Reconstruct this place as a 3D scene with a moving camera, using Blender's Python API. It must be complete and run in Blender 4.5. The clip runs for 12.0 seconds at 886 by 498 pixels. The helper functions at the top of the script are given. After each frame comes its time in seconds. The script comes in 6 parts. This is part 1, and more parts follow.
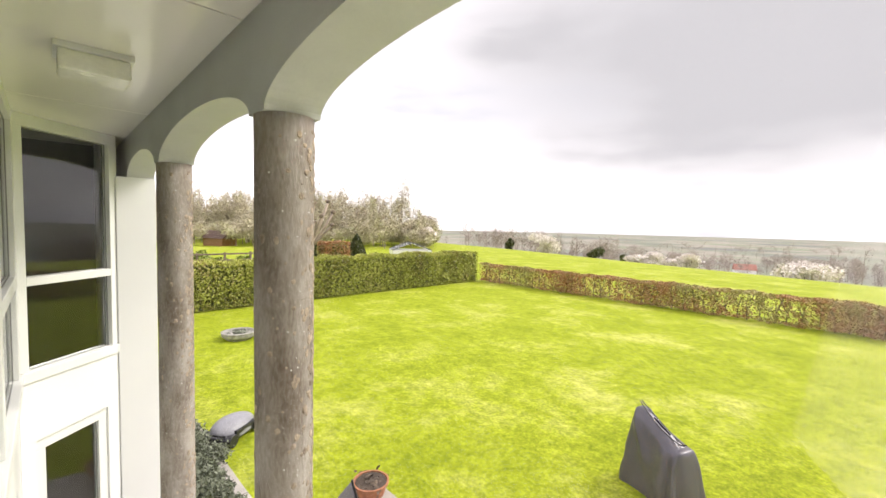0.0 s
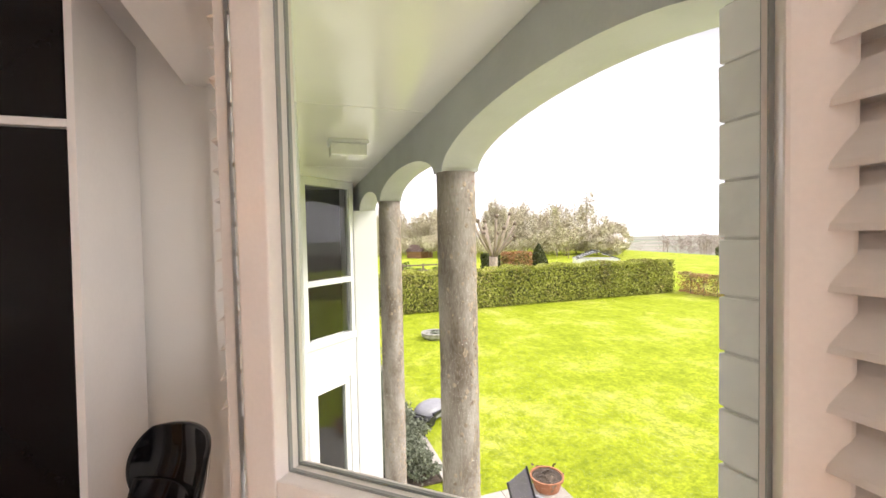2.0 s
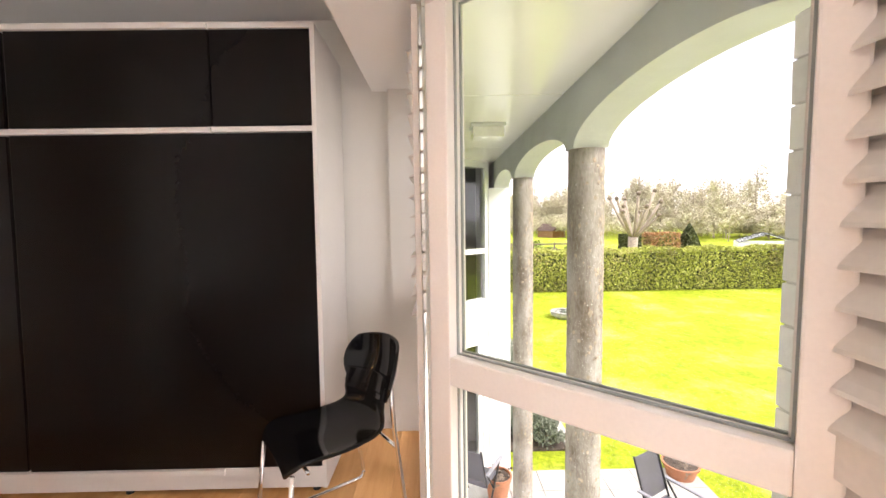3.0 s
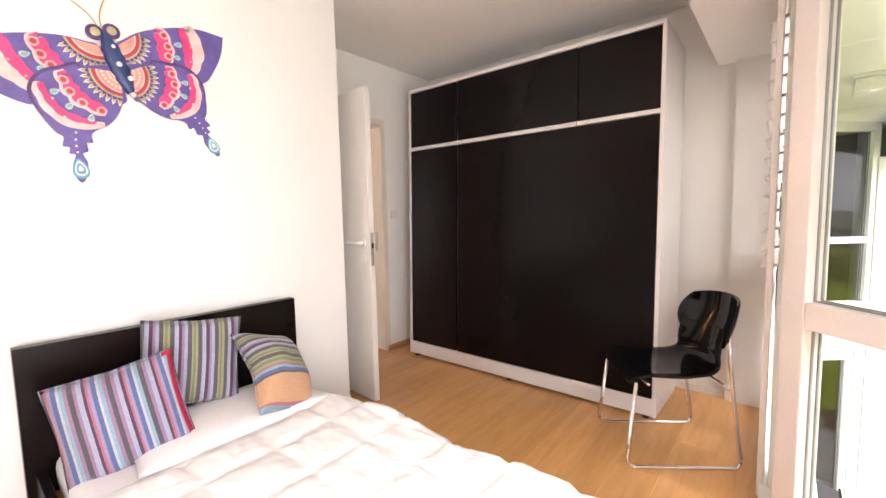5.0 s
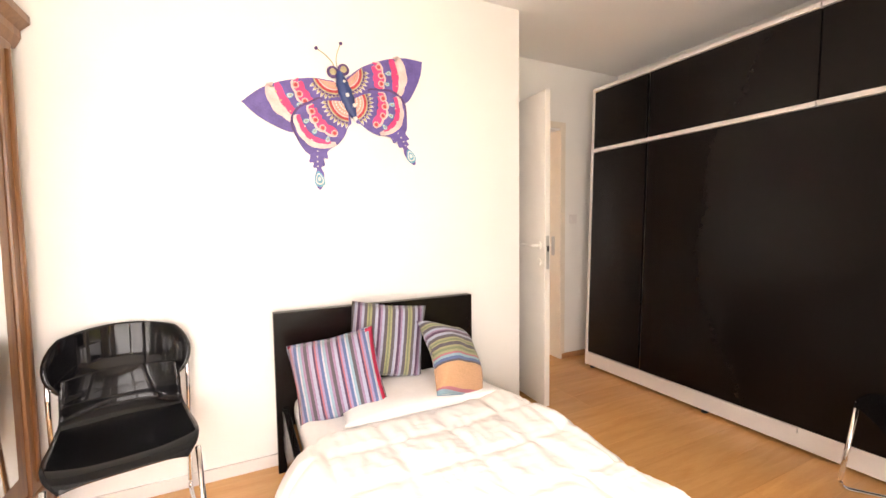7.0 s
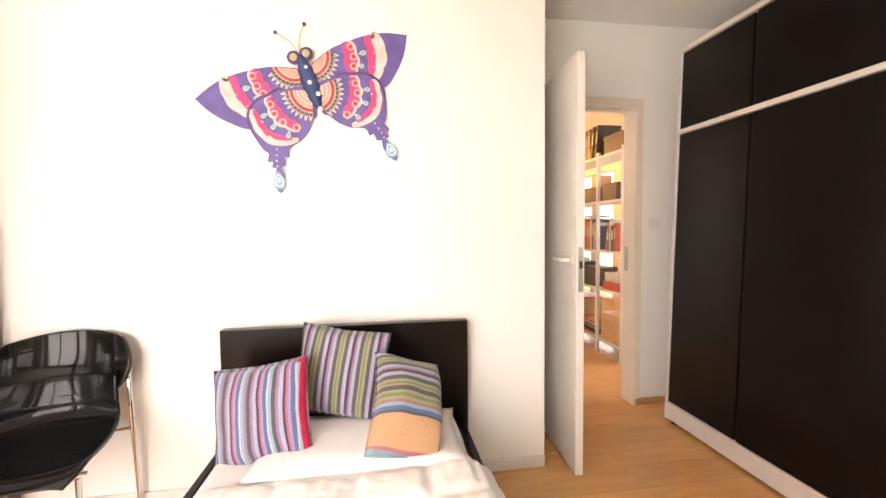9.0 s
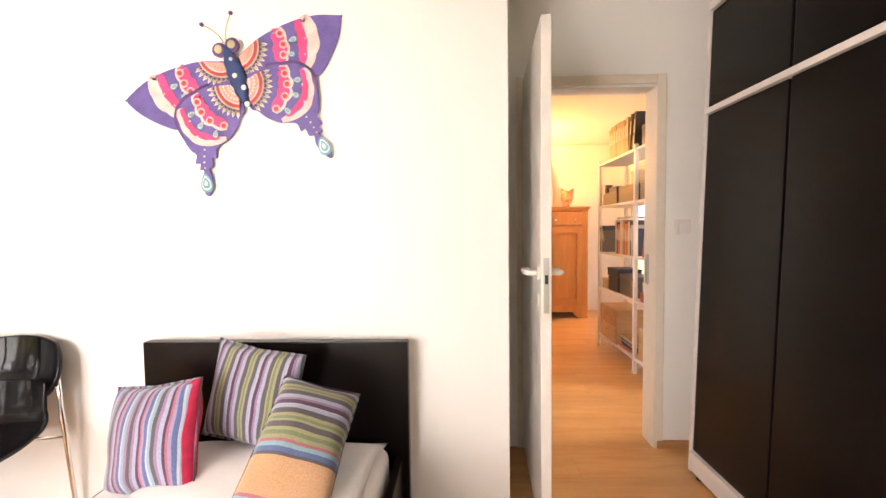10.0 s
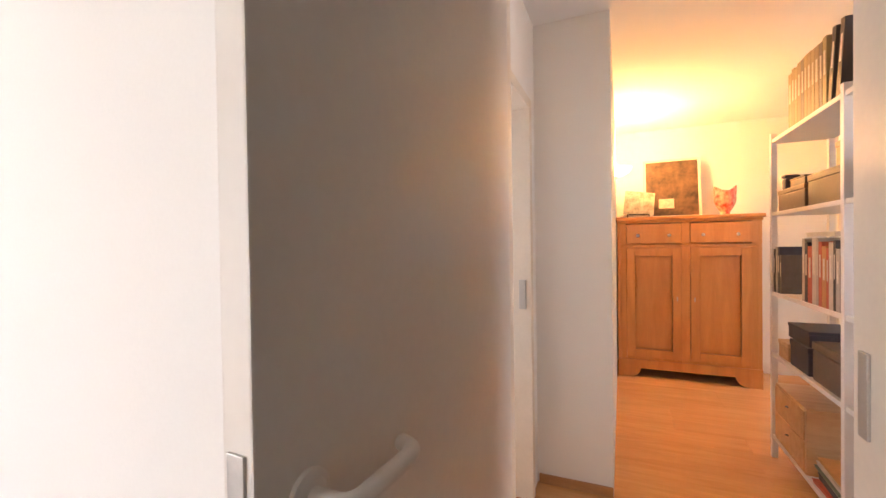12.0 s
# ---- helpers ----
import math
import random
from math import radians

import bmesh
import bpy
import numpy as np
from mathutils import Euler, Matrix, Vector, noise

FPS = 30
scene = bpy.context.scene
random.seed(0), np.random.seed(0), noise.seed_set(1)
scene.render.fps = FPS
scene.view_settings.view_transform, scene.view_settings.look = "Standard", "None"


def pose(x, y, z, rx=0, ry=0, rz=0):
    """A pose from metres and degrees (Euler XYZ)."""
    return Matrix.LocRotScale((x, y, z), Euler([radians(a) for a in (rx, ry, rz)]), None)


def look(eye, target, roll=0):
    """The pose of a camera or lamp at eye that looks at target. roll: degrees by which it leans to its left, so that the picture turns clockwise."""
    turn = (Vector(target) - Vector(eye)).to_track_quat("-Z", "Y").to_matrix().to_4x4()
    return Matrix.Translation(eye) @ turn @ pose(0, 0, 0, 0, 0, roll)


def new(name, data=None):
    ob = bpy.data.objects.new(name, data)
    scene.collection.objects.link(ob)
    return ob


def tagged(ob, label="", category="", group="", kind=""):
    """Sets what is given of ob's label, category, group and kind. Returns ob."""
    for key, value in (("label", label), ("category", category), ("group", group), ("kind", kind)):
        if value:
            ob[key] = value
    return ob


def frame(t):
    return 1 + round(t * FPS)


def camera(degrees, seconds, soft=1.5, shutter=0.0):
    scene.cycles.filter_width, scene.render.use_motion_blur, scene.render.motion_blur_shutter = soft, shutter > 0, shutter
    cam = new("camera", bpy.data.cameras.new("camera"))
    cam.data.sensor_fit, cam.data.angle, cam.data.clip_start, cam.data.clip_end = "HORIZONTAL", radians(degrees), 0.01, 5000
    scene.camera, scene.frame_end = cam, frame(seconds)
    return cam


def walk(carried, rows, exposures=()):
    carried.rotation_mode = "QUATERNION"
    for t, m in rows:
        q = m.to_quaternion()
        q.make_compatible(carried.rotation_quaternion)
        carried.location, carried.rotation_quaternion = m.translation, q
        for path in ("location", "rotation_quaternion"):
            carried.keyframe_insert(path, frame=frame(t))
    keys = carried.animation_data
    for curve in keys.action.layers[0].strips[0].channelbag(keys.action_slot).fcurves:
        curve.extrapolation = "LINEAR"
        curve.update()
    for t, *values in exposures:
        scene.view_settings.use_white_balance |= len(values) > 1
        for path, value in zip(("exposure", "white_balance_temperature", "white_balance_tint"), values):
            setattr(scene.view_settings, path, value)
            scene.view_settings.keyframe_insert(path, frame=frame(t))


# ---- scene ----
cam = camera(94.0, 12.0)
PATH = [
    (0, (0.019, -2.499, 1.374), (1.461, -3.881, 1.262), 1.3),
    (0.5, (-0.056, -2.478, 1.38), (1.493, -3.739, 1.295), 1.0),
    (1, (-0.223, -2.421, 1.394), (1.448, -3.52, 1.338), 0.3),
    (1.5, (-0.425, -2.363, 1.426), (1.37, -3.243, 1.375), -0.5),
    (2, (-0.643, -2.326, 1.425), (1.251, -2.965, 1.359), -1.2),
    (2.5, (-0.829, -2.28, 1.399), (1.137, -2.633, 1.291), -1.2),
    (2.7, (-0.908, -2.256, 1.391), (1.076, -2.481, 1.261), -1.0),
    (4.3, (-1.563, -2.142, 1.277), (0.222, -1.26, 1.091), -1.3),
    (4.5, (-1.59, -2.16, 1.271), (0.126, -1.148, 1.088), -1.3),
    (5, (-1.64, -2.19, 1.251), (-0.106, -0.919, 1.08), -1.2),
    (5.5, (-1.685, -2.191, 1.239), (-0.316, -0.742, 1.076), -0.8),
    (6, (-1.722, -2.203, 1.225), (-0.525, -0.608, 1.073), -0.5),
    (6.5, (-1.725, -2.212, 1.224), (-0.697, -0.503, 1.079), -0.6),
    (7, (-1.645, -2.219, 1.223), (-0.768, -0.426, 1.1), -0.7),
    (7.2, (-1.599, -2.206, 1.238), (-0.768, -0.391, 1.117), -0.7),
    (9, (-0.81, -1.992, 1.236), (-0.522, -0.015, 1.135), -0.6),
    (9.5, (-0.523, -1.88, 1.234), (-0.417, 0.115, 1.132), -0.7),
    (10, (-0.21, -1.738, 1.25), (-0.285, 0.259, 1.158), -0.7),
    (10.5, (-0.026, -1.49, 1.255), (-0.269, 0.493, 1.18), -0.6),
    (11, (0.146, -1.134, 1.288), (-0.281, 0.82, 1.233), -0.5),
    (11.5, (0.343, -0.747, 1.306), (-0.271, 1.157, 1.28), -0.7),
    (12, (0.441, -0.384, 1.319), (-0.35, 1.453, 1.294), -0.8),
]
walk(cam, [(t, look(eye, target, roll)) for t, eye, target, roll in PATH],
     [(0.0, 1.15, 6700, 18), (1.0, 1.2, 6700, 18), (1.5, 1.3, 6700, 18), (2.5, 1.8, 6600, 18), (4.5, 2.15, 6500, 20), (7.0, 2.3, 7400, 20), (10.0, 2.35, 7100, 20), (12.0, 2.05, 6400, 20)])

# ---- world and lights ----
world = bpy.data.worlds.new("overcast_sky")
scene.world = world
world.use_nodes = True
wn, wl = world.node_tree.nodes, world.node_tree.links
wn.clear()
w_out = wn.new("ShaderNodeOutputWorld")
w_bg = wn.new("ShaderNodeBackground")
w_sky = wn.new("ShaderNodeTexSky")
w_sky.sky_type, w_sky.sun_disc = "NISHITA", False
w_sky.sun_elevation, w_sky.sun_rotation = radians(42), radians(200)
w_sky.air_density, w_sky.dust_density = 1.0, 4.0
w_map = wn.new("ShaderNodeTexCoord")
w_scale = wn.new("ShaderNodeMapping")
w_scale.inputs["Scale"].default_value = (1.0, 1.0, 3.5)
w_noise = wn.new("ShaderNodeTexNoise")
w_noise.inputs["Scale"].default_value = 1.6
w_noise.inputs["Detail"].default_value = 7.0
w_ramp = wn.new("ShaderNodeValToRGB")
w_ramp.color_ramp.elements[0].position, w_ramp.color_ramp.elements[0].color = 0.34, (3.2, 3.3, 3.6, 1)
w_ramp.color_ramp.elements[1].position, w_ramp.color_ramp.elements[1].color = 0.56, (8.9, 8.6, 8.75, 1)
w_mix = wn.new("ShaderNodeMix")
w_mix.data_type = "RGBA"
w_mix.inputs[0].default_value = 0.9
wl.new(w_map.outputs["Generated"], w_scale.inputs["Vector"])
wl.new(w_scale.outputs["Vector"], w_noise.inputs["Vector"])
wl.new(w_noise.outputs["Fac"], w_ramp.inputs["Fac"])
wl.new(w_sky.outputs["Color"], w_mix.inputs[6])
wl.new(w_ramp.outputs["Color"], w_mix.inputs[7])
# one heavy grey cloud bank over the valley
w_near = wn.new("ShaderNodeVectorMath")
w_near.operation = "SUBTRACT"
w_near.inputs[1].default_value = (0.05, -0.90, 0.36)
wl.new(w_map.outputs["Generated"], w_near.inputs[0])
w_flat = wn.new("ShaderNodeVectorMath")
w_flat.operation = "MULTIPLY"
w_flat.inputs[1].default_value = (1.0, 1.0, 2.6)
wl.new(w_near.outputs[0], w_flat.inputs[0])
w_len = wn.new("ShaderNodeVectorMath")
w_len.operation = "LENGTH"
wl.new(w_flat.outputs[0], w_len.inputs[0])
w_sum = wn.new("ShaderNodeMath")
w_sum.operation = "MULTIPLY_ADD"
wl.new(w_noise.outputs["Fac"], w_sum.inputs[0])
w_sum.inputs[1].default_value = -1.6
wl.new(w_len.outputs["Value"], w_sum.inputs[2])
w_mask = wn.new("ShaderNodeMapRange")
w_mask.interpolation_type = "SMOOTHSTEP"
w_mask.inputs["From Min"].default_value, w_mask.inputs["From Max"].default_value = -0.50, 0.42
w_mask.inputs["To Min"].default_value, w_mask.inputs["To Max"].default_value = 1.0, 0.0
wl.new(w_sum.outputs[0], w_mask.inputs["Value"])
w_bank = wn.new("ShaderNodeMix")
w_bank.data_type = "RGBA"
w_bank.inputs[7].default_value = (2.9, 2.92, 3.05, 1)
wl.new(w_mask.outputs["Result"], w_bank.inputs[0])
wl.new(w_mix.outputs[2], w_bank.inputs[6])
wl.new(w_bank.outputs[2], w_bg.inputs["Color"])
w_bg.inputs["Strength"].default_value = 0.11
wl.new(w_bg.outputs["Background"], w_out.inputs["Surface"])


def sun(strength, angle, direction):
    data = bpy.data.lights.new("sun", "SUN")
    data.energy, data.angle, data.color = strength, radians(angle), (1.0, 0.97, 0.92)
    ob = new("sun", data)
    ob.matrix_world = look((0, 0, 30), (Vector((0, 0, 30)) + Vector(direction)).to_tuple())
    return ob


sun(1.5, 25, (0.35, 0.7, -0.75))


def window_light(name, width, height, m, power):
    """Sky light at a window opening."""
    data = bpy.data.lights.new(name, "AREA")
    data.shape, data.size, data.size_y, data.energy = "RECTANGLE", width, height, power
    data.color = (0.97, 0.98, 1.0)
    ob = new(name, data)
    ob.matrix_world = m
    return ob


def lamp(name, place, power, radius, colour):
    data = bpy.data.lights.new(name, "POINT")
    data.energy, data.shadow_soft_size, data.color = power, radius, colour
    ob = new(name, data)
    ob.location = place
    return ob


window_light("sky_light_south", 1.7, 1.9, look((-2.0, -3.16, 1.2), (-1.0, 0, 1.75)), 18.5)
window_light("sky_light_gallery", 1.0, 1.9, look((1.05, -2.215, 1.15), (1.05, 0, 1.15)), 2.4)
window_light("sky_light_hall", 1.2, 1.75, look((2.43, 3.85, 1.15), (0, 3.85, 1.0)), 1.5)
# added at an unseen window to brighten the hall's step wall
window_light("sky_light_hall_near", 0.5, 1.15, look((2.43, 1.11, 1.47), (0, 1.4, 1.1)), 3.6)
window_light("sky_light_side_room", 0.55, 0.85, look((-1.43, 1.35, 1.3), (0, 1.35, 1.2)), 3.6)
lamp("hall_lamp_glow", (0.47, 3.75, 2.03), 25, 0.03, (1.0, 0.47, 0.13))

# ---- materials ----
def nodes_of(name):
    m = bpy.data.materials.new(name)
    m.use_nodes = True
    nt = m.node_tree
    return m, nt, nt.nodes["Principled BSDF"]


def surface(name, colour, rough=0.5, metal=0.0, scale=6.0, vary=0.08, bump=0.05, fine=60.0, coat=0.0, per_object=0.0, stretch=(1, 1, 1), dark=None, spec=0.5, rough_vary=0.06):
    """A surface with large and fine variation, gloss variation and fine relief, in object metres."""
    m, nt, b = nodes_of(name)
    n, l = nt.nodes, nt.links
    tc, mp = n.new("ShaderNodeTexCoord"), n.new("ShaderNodeMapping")
    mp.inputs["Scale"].default_value = stretch
    l.new(tc.outputs["Object"], mp.inputs["Vector"])
    big, small = n.new("ShaderNodeTexNoise"), n.new("ShaderNodeTexNoise")
    big.inputs["Scale"].default_value, big.inputs["Detail"].default_value = scale, 4
    small.inputs["Scale"].default_value, small.inputs["Detail"].default_value = fine, 5
    l.new(mp.outputs["Vector"], big.inputs["Vector"])
    l.new(mp.outputs["Vector"], small.inputs["Vector"])
    add = n.new("ShaderNodeMath")
    add.operation = "MULTIPLY_ADD"
    l.new(small.outputs["Fac"], add.inputs[0])
    add.inputs[1].default_value = 0.5
    l.new(big.outputs["Fac"], add.inputs[2])
    ramp = n.new("ShaderNodeValToRGB")
    lo = dark or tuple(max(0.0, c * (1 - 2 * vary)) for c in colour)
    hi = tuple(min(1.0, c * (1 + vary)) for c in colour)
    ramp.color_ramp.elements[0].position, ramp.color_ramp.elements[0].color = 0.5, (*lo, 1)
    ramp.color_ramp.elements[1].position, ramp.color_ramp.elements[1].color = 0.95, (*hi, 1)
    l.new(add.outputs[0], ramp.inputs["Fac"])
    out = ramp.outputs["Color"]
    if per_object:
        info, hsv, mr = n.new("ShaderNodeObjectInfo"), n.new("ShaderNodeHueSaturation"), n.new("ShaderNodeMapRange")
        mr.inputs["To Min"].default_value, mr.inputs["To Max"].default_value = 1 - per_object, 1 + per_object
        l.new(info.outputs["Random"], mr.inputs["Value"])
        l.new(mr.outputs["Result"], hsv.inputs["Value"])
        l.new(out, hsv.inputs["Color"])
        out = hsv.outputs["Color"]
    l.new(out, b.inputs["Base Color"])
    b.inputs["Metallic"].default_value = metal
    b.inputs["Coat Weight"].default_value = coat
    b.inputs["Specular IOR Level"].default_value = spec
    mr2 = n.new("ShaderNodeMapRange")
    mr2.inputs["To Min"].default_value, mr2.inputs["To Max"].default_value = max(0.02, rough - rough_vary), min(1, rough + rough_vary)
    l.new(big.outputs["Fac"], mr2.inputs["Value"])
    l.new(mr2.outputs["Result"], b.inputs["Roughness"])
    if bump:
        bp = n.new("ShaderNodeBump")
        bp.inputs["Strength"].default_value, bp.inputs["Distance"].default_value = bump, 0.01
        l.new(add.outputs[0], bp.inputs["Height"])
        l.new(bp.outputs["Normal"], b.inputs["Normal"])
    return m


def leafy(name, colours, rough=0.6):
    """Foliage whose clumps differ one by one."""
    m, nt, b = nodes_of(name)
    n, l = nt.nodes, nt.links
    geo, ramp = n.new("ShaderNodeNewGeometry"), n.new("ShaderNodeValToRGB")
    while len(ramp.color_ramp.elements) < len(colours):
        ramp.color_ramp.elements.new(0.5)
    for i, c in enumerate(colours):
        e = ramp.color_ramp.elements[i]
        e.position, e.color = i / (len(colours) - 1), (*c, 1)
    tc, big, mix = n.new("ShaderNodeTexCoord"), n.new("ShaderNodeTexNoise"), n.new("ShaderNodeMath")
    big.inputs["Scale"].default_value = 0.5
    l.new(tc.outputs["Object"], big.inputs["Vector"])
    mix.operation = "MULTIPLY_ADD"
    l.new(geo.outputs["Random Per Island"], mix.inputs[0])
    mix.inputs[1].default_value = 0.6
    sub = n.new("ShaderNodeMath")
    sub.operation = "MULTIPLY_ADD"
    l.new(big.outputs["Fac"], sub.inputs[0])
    sub.inputs[1].default_value, sub.inputs[2].default_value = 1.6, -0.6
    l.new(sub.outputs[0], mix.inputs[2])
    l.new(mix.outputs[0], ramp.inputs["Fac"])
    l.new(ramp.outputs["Color"], b.inputs["Base Color"])
    b.inputs["Roughness"].default_value = rough
    b.inputs["Subsurface Weight"].default_value = 0.0
    return m


def wood(name, light, dark, rough=0.35, scale=2.2, per_object=0.1, stretch=(1.0, 9.0, 9.0), coat=0.1):
    m, nt, b = nodes_of(name)
    n, l = nt.nodes, nt.links
    tc, mp, info = n.new("ShaderNodeTexCoord"), n.new("ShaderNodeMapping"), n.new("ShaderNodeObjectInfo")
    mp.inputs["Scale"].default_value = stretch
    l.new(tc.outputs["Object"], mp.inputs["Vector"])
    sh = n.new("ShaderNodeVectorMath")
    sh.operation = "MULTIPLY_ADD"
    l.new(info.outputs["Random"], sh.inputs[0])
    sh.inputs[1].default_value = (37, 23, 11)
    l.new(mp.outputs["Vector"], sh.inputs[2])
    no, fi = n.new("ShaderNodeTexNoise"), n.new("ShaderNodeTexNoise")
    no.inputs["Scale"].default_value, no.inputs["Detail"].default_value, no.inputs["Distortion"].default_value = scale, 6, 0.8
    fi.inputs["Scale"].default_value, fi.inputs["Detail"].default_value = scale * 12, 3
    l.new(sh.outputs[0], no.inputs["Vector"])
    l.new(sh.outputs[0], fi.inputs["Vector"])
    add = n.new("ShaderNodeMath")
    add.operation = "MULTIPLY_ADD"
    l.new(fi.outputs["Fac"], add.inputs[0])
    add.inputs[1].default_value = 0.35
    l.new(no.outputs["Fac"], add.inputs[2])
    ramp = n.new("ShaderNodeValToRGB")
    ramp.color_ramp.elements[0].position, ramp.color_ramp.elements[0].color = 0.45, (*dark, 1)
    ramp.color_ramp.elements[1].position, ramp.color_ramp.elements[1].color = 0.85, (*light, 1)
    l.new(add.outputs[0], ramp.inputs["Fac"])
    hsv, mr = n.new("ShaderNodeHueSaturation"), n.new("ShaderNodeMapRange")
    mr.inputs["To Min"].default_value, mr.inputs["To Max"].default_value = 1 - per_object, 1 + per_object
    l.new(info.outputs["Random"], mr.inputs["Value"])
    l.new(mr.outputs["Result"], hsv.inputs["Value"])
    l.new(ramp.outputs["Color"], hsv.inputs["Color"])
    l.new(hsv.outputs["Color"], b.inputs["Base Color"])
    b.inputs["Roughness"].default_value, b.inputs["Coat Weight"].default_value = rough, coat
    bp = n.new("ShaderNodeBump")
    bp.inputs["Strength"].default_value, bp.inputs["Distance"].default_value = 0.05, 0.004
    l.new(add.outputs[0], bp.inputs["Height"])
    l.new(bp.outputs["Normal"], b.inputs["Normal"])
    return m


def striped(name, bands, length, axis=0, repeat=1):
    """Woven cloth with stripes along one axis of the object; bands: (share, colour)."""
    m, nt, b = nodes_of(name)
    n, l = nt.nodes, nt.links
    tc, sep, mr, ramp = n.new("ShaderNodeTexCoord"), n.new("ShaderNodeSeparateXYZ"), n.new("ShaderNodeMapRange"), n.new("ShaderNodeValToRGB")
    l.new(tc.outputs["Object"], sep.inputs[0])
    l.new(sep.outputs[axis], mr.inputs["Value"])
    mr.inputs["From Min"].default_value, mr.inputs["From Max"].default_value = -length / 2, length / 2
    many, part_of = n.new("ShaderNodeMath"), n.new("ShaderNodeMath")
    many.operation, part_of.operation = "MULTIPLY", "FRACT"
    many.inputs[1].default_value = repeat * 0.9999
    l.new(mr.outputs["Result"], many.inputs[0])
    l.new(many.outputs[0], part_of.inputs[0])
    l.new(part_of.outputs[0], ramp.inputs["Fac"])
    ramp.color_ramp.interpolation = "CONSTANT"
    total, at = sum(w for w, c in bands), 0.0
    while len(ramp.color_ramp.elements) < len(bands):
        ramp.color_ramp.elements.new(0.99)
    for i, (w, c) in enumerate(bands):
        ramp.color_ramp.elements[i].position, ramp.color_ramp.elements[i].color = at / total, (*c, 1)
        at += w
    weave = n.new("ShaderNodeTexNoise")
    weave.inputs["Scale"].default_value = 220
    mul = n.new("ShaderNodeMix")
    mul.data_type, mul.blend_type = "RGBA", "OVERLAY"
    mul.inputs[0].default_value = 0.35
    l.new(ramp.outputs["Color"], mul.inputs[6])
    l.new(tc.outputs["Object"], weave.inputs["Vector"])
    l.new(weave.outputs["Fac"], mul.inputs[7])
    l.new(mul.outputs[2], b.inputs["Base Color"])
    b.inputs["Roughness"].default_value, b.inputs["Sheen Weight"].default_value = 0.9, 0.2
    bp = n.new("ShaderNodeBump")
    bp.inputs["Strength"].default_value, bp.inputs["Distance"].default_value = 0.3, 0.002
    l.new(weave.outputs["Fac"], bp.inputs["Height"])
    l.new(bp.outputs["Normal"], b.inputs["Normal"])
    return m


def glass_material(name, ior):
    m, nt, b = nodes_of(name)
    b.inputs["Base Color"].default_value = (0.96, 0.985, 0.97, 1)
    b.inputs["Roughness"].default_value, b.inputs["IOR"].default_value = 0.0, ior
    b.inputs["Transmission Weight"].default_value = 1.0
    return m


def glow(name, colour, strength):
    m, nt, b = nodes_of(name)
    b.inputs["Base Color"].default_value = (*colour, 1)
    b.inputs["Emission Color"].default_value, b.inputs["Emission Strength"].default_value = (*colour, 1), strength
    return m


WALL = surface("white_wall_paint", (0.82, 0.80, 0.76), 0.75, scale=1.2, vary=0.015, bump=0.06, fine=140)
CEILING = surface("ceiling_paint", (0.87, 0.855, 0.83), 0.8, scale=1.0, vary=0.015, bump=0.04, fine=120)
RENDERED = surface("exterior_white_render", (0.78, 0.79, 0.77), 0.7, scale=1.5, vary=0.03, bump=0.1, fine=90)
SOFFIT = surface("glossy_soffit_panel", (0.84, 0.83, 0.74), 0.16, scale=1.0, vary=0.03, bump=0.015, fine=25)
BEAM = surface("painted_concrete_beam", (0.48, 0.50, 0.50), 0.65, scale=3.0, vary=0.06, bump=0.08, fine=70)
BEAM_UNDER = surface("paler_arch_underside", (0.54, 0.55, 0.53), 0.6, scale=3.0, vary=0.06, bump=0.08, fine=70)
COLUMN = surface("weathered_concrete", (0.33, 0.30, 0.27), 0.9, scale=7.0, vary=0.2, bump=0.6, fine=90, stretch=(1, 1, 0.35), dark=(0.15, 0.115, 0.085))
LICHEN = surface("lichen", (0.40, 0.32, 0.245), 0.95, scale=20, vary=0.3, bump=0.4, fine=90)
BRICK = surface("white_painted_brick", (0.88, 0.88, 0.85), 0.7, scale=6, vary=0.05, bump=0.25, fine=45, per_object=0.05)
MORTAR = surface("grey_mortar", (0.68, 0.68, 0.65), 0.9, scale=9, vary=0.1, bump=0.3, fine=80)
FRAME = surface("white_window_lacquer", (0.78, 0.72, 0.68), 0.35, scale=3, vary=0.03, bump=0.02, fine=90)
ALU = surface("white_aluminium_frame", (0.76, 0.77, 0.74), 0.35, scale=4, vary=0.03, bump=0.01)
GASKET = surface("black_rubber_seal", (0.02, 0.022, 0.02), 0.6)
SEAL = surface("grey_glazing_seal", (0.30, 0.31, 0.29), 0.5)
GLASS = glass_material("window_glass", 1.45)
CLEAR = glass_material("clear_coated_glass", 1.13)
SHUTTER = surface("shutter_lacquer", (0.74, 0.68, 0.63), 0.4, scale=4, vary=0.04, bump=0.02, per_object=0.02)
BLACKWOOD = surface("black_brown_foil", (0.0065, 0.0046, 0.0042), 0.24, scale=2, vary=0.01, bump=0, fine=40, spec=0.17, rough_vary=0.0)
WHITEBOARD = surface("white_melamine", (0.74, 0.70, 0.67), 0.4, scale=4, vary=0.02, bump=0.01)
DOORWHITE = surface("white_door_lacquer", (0.76, 0.72, 0.66), 0.32, scale=3, vary=0.02, bump=0.02)
CREAM = surface("cream_door_frame", (0.74, 0.66, 0.55), 0.4, scale=4, vary=0.03, bump=0.02)
FLOORWOOD = wood("beech_laminate", (0.70, 0.385, 0.155), (0.60, 0.305, 0.110), rough=0.26, per_object=0.07)
PINE = wood("honey_pine", (0.60, 0.285, 0.085), (0.49, 0.21, 0.058), rough=0.36, per_object=0.05, scale=1.5, stretch=(9.0, 9.0, 1.0))
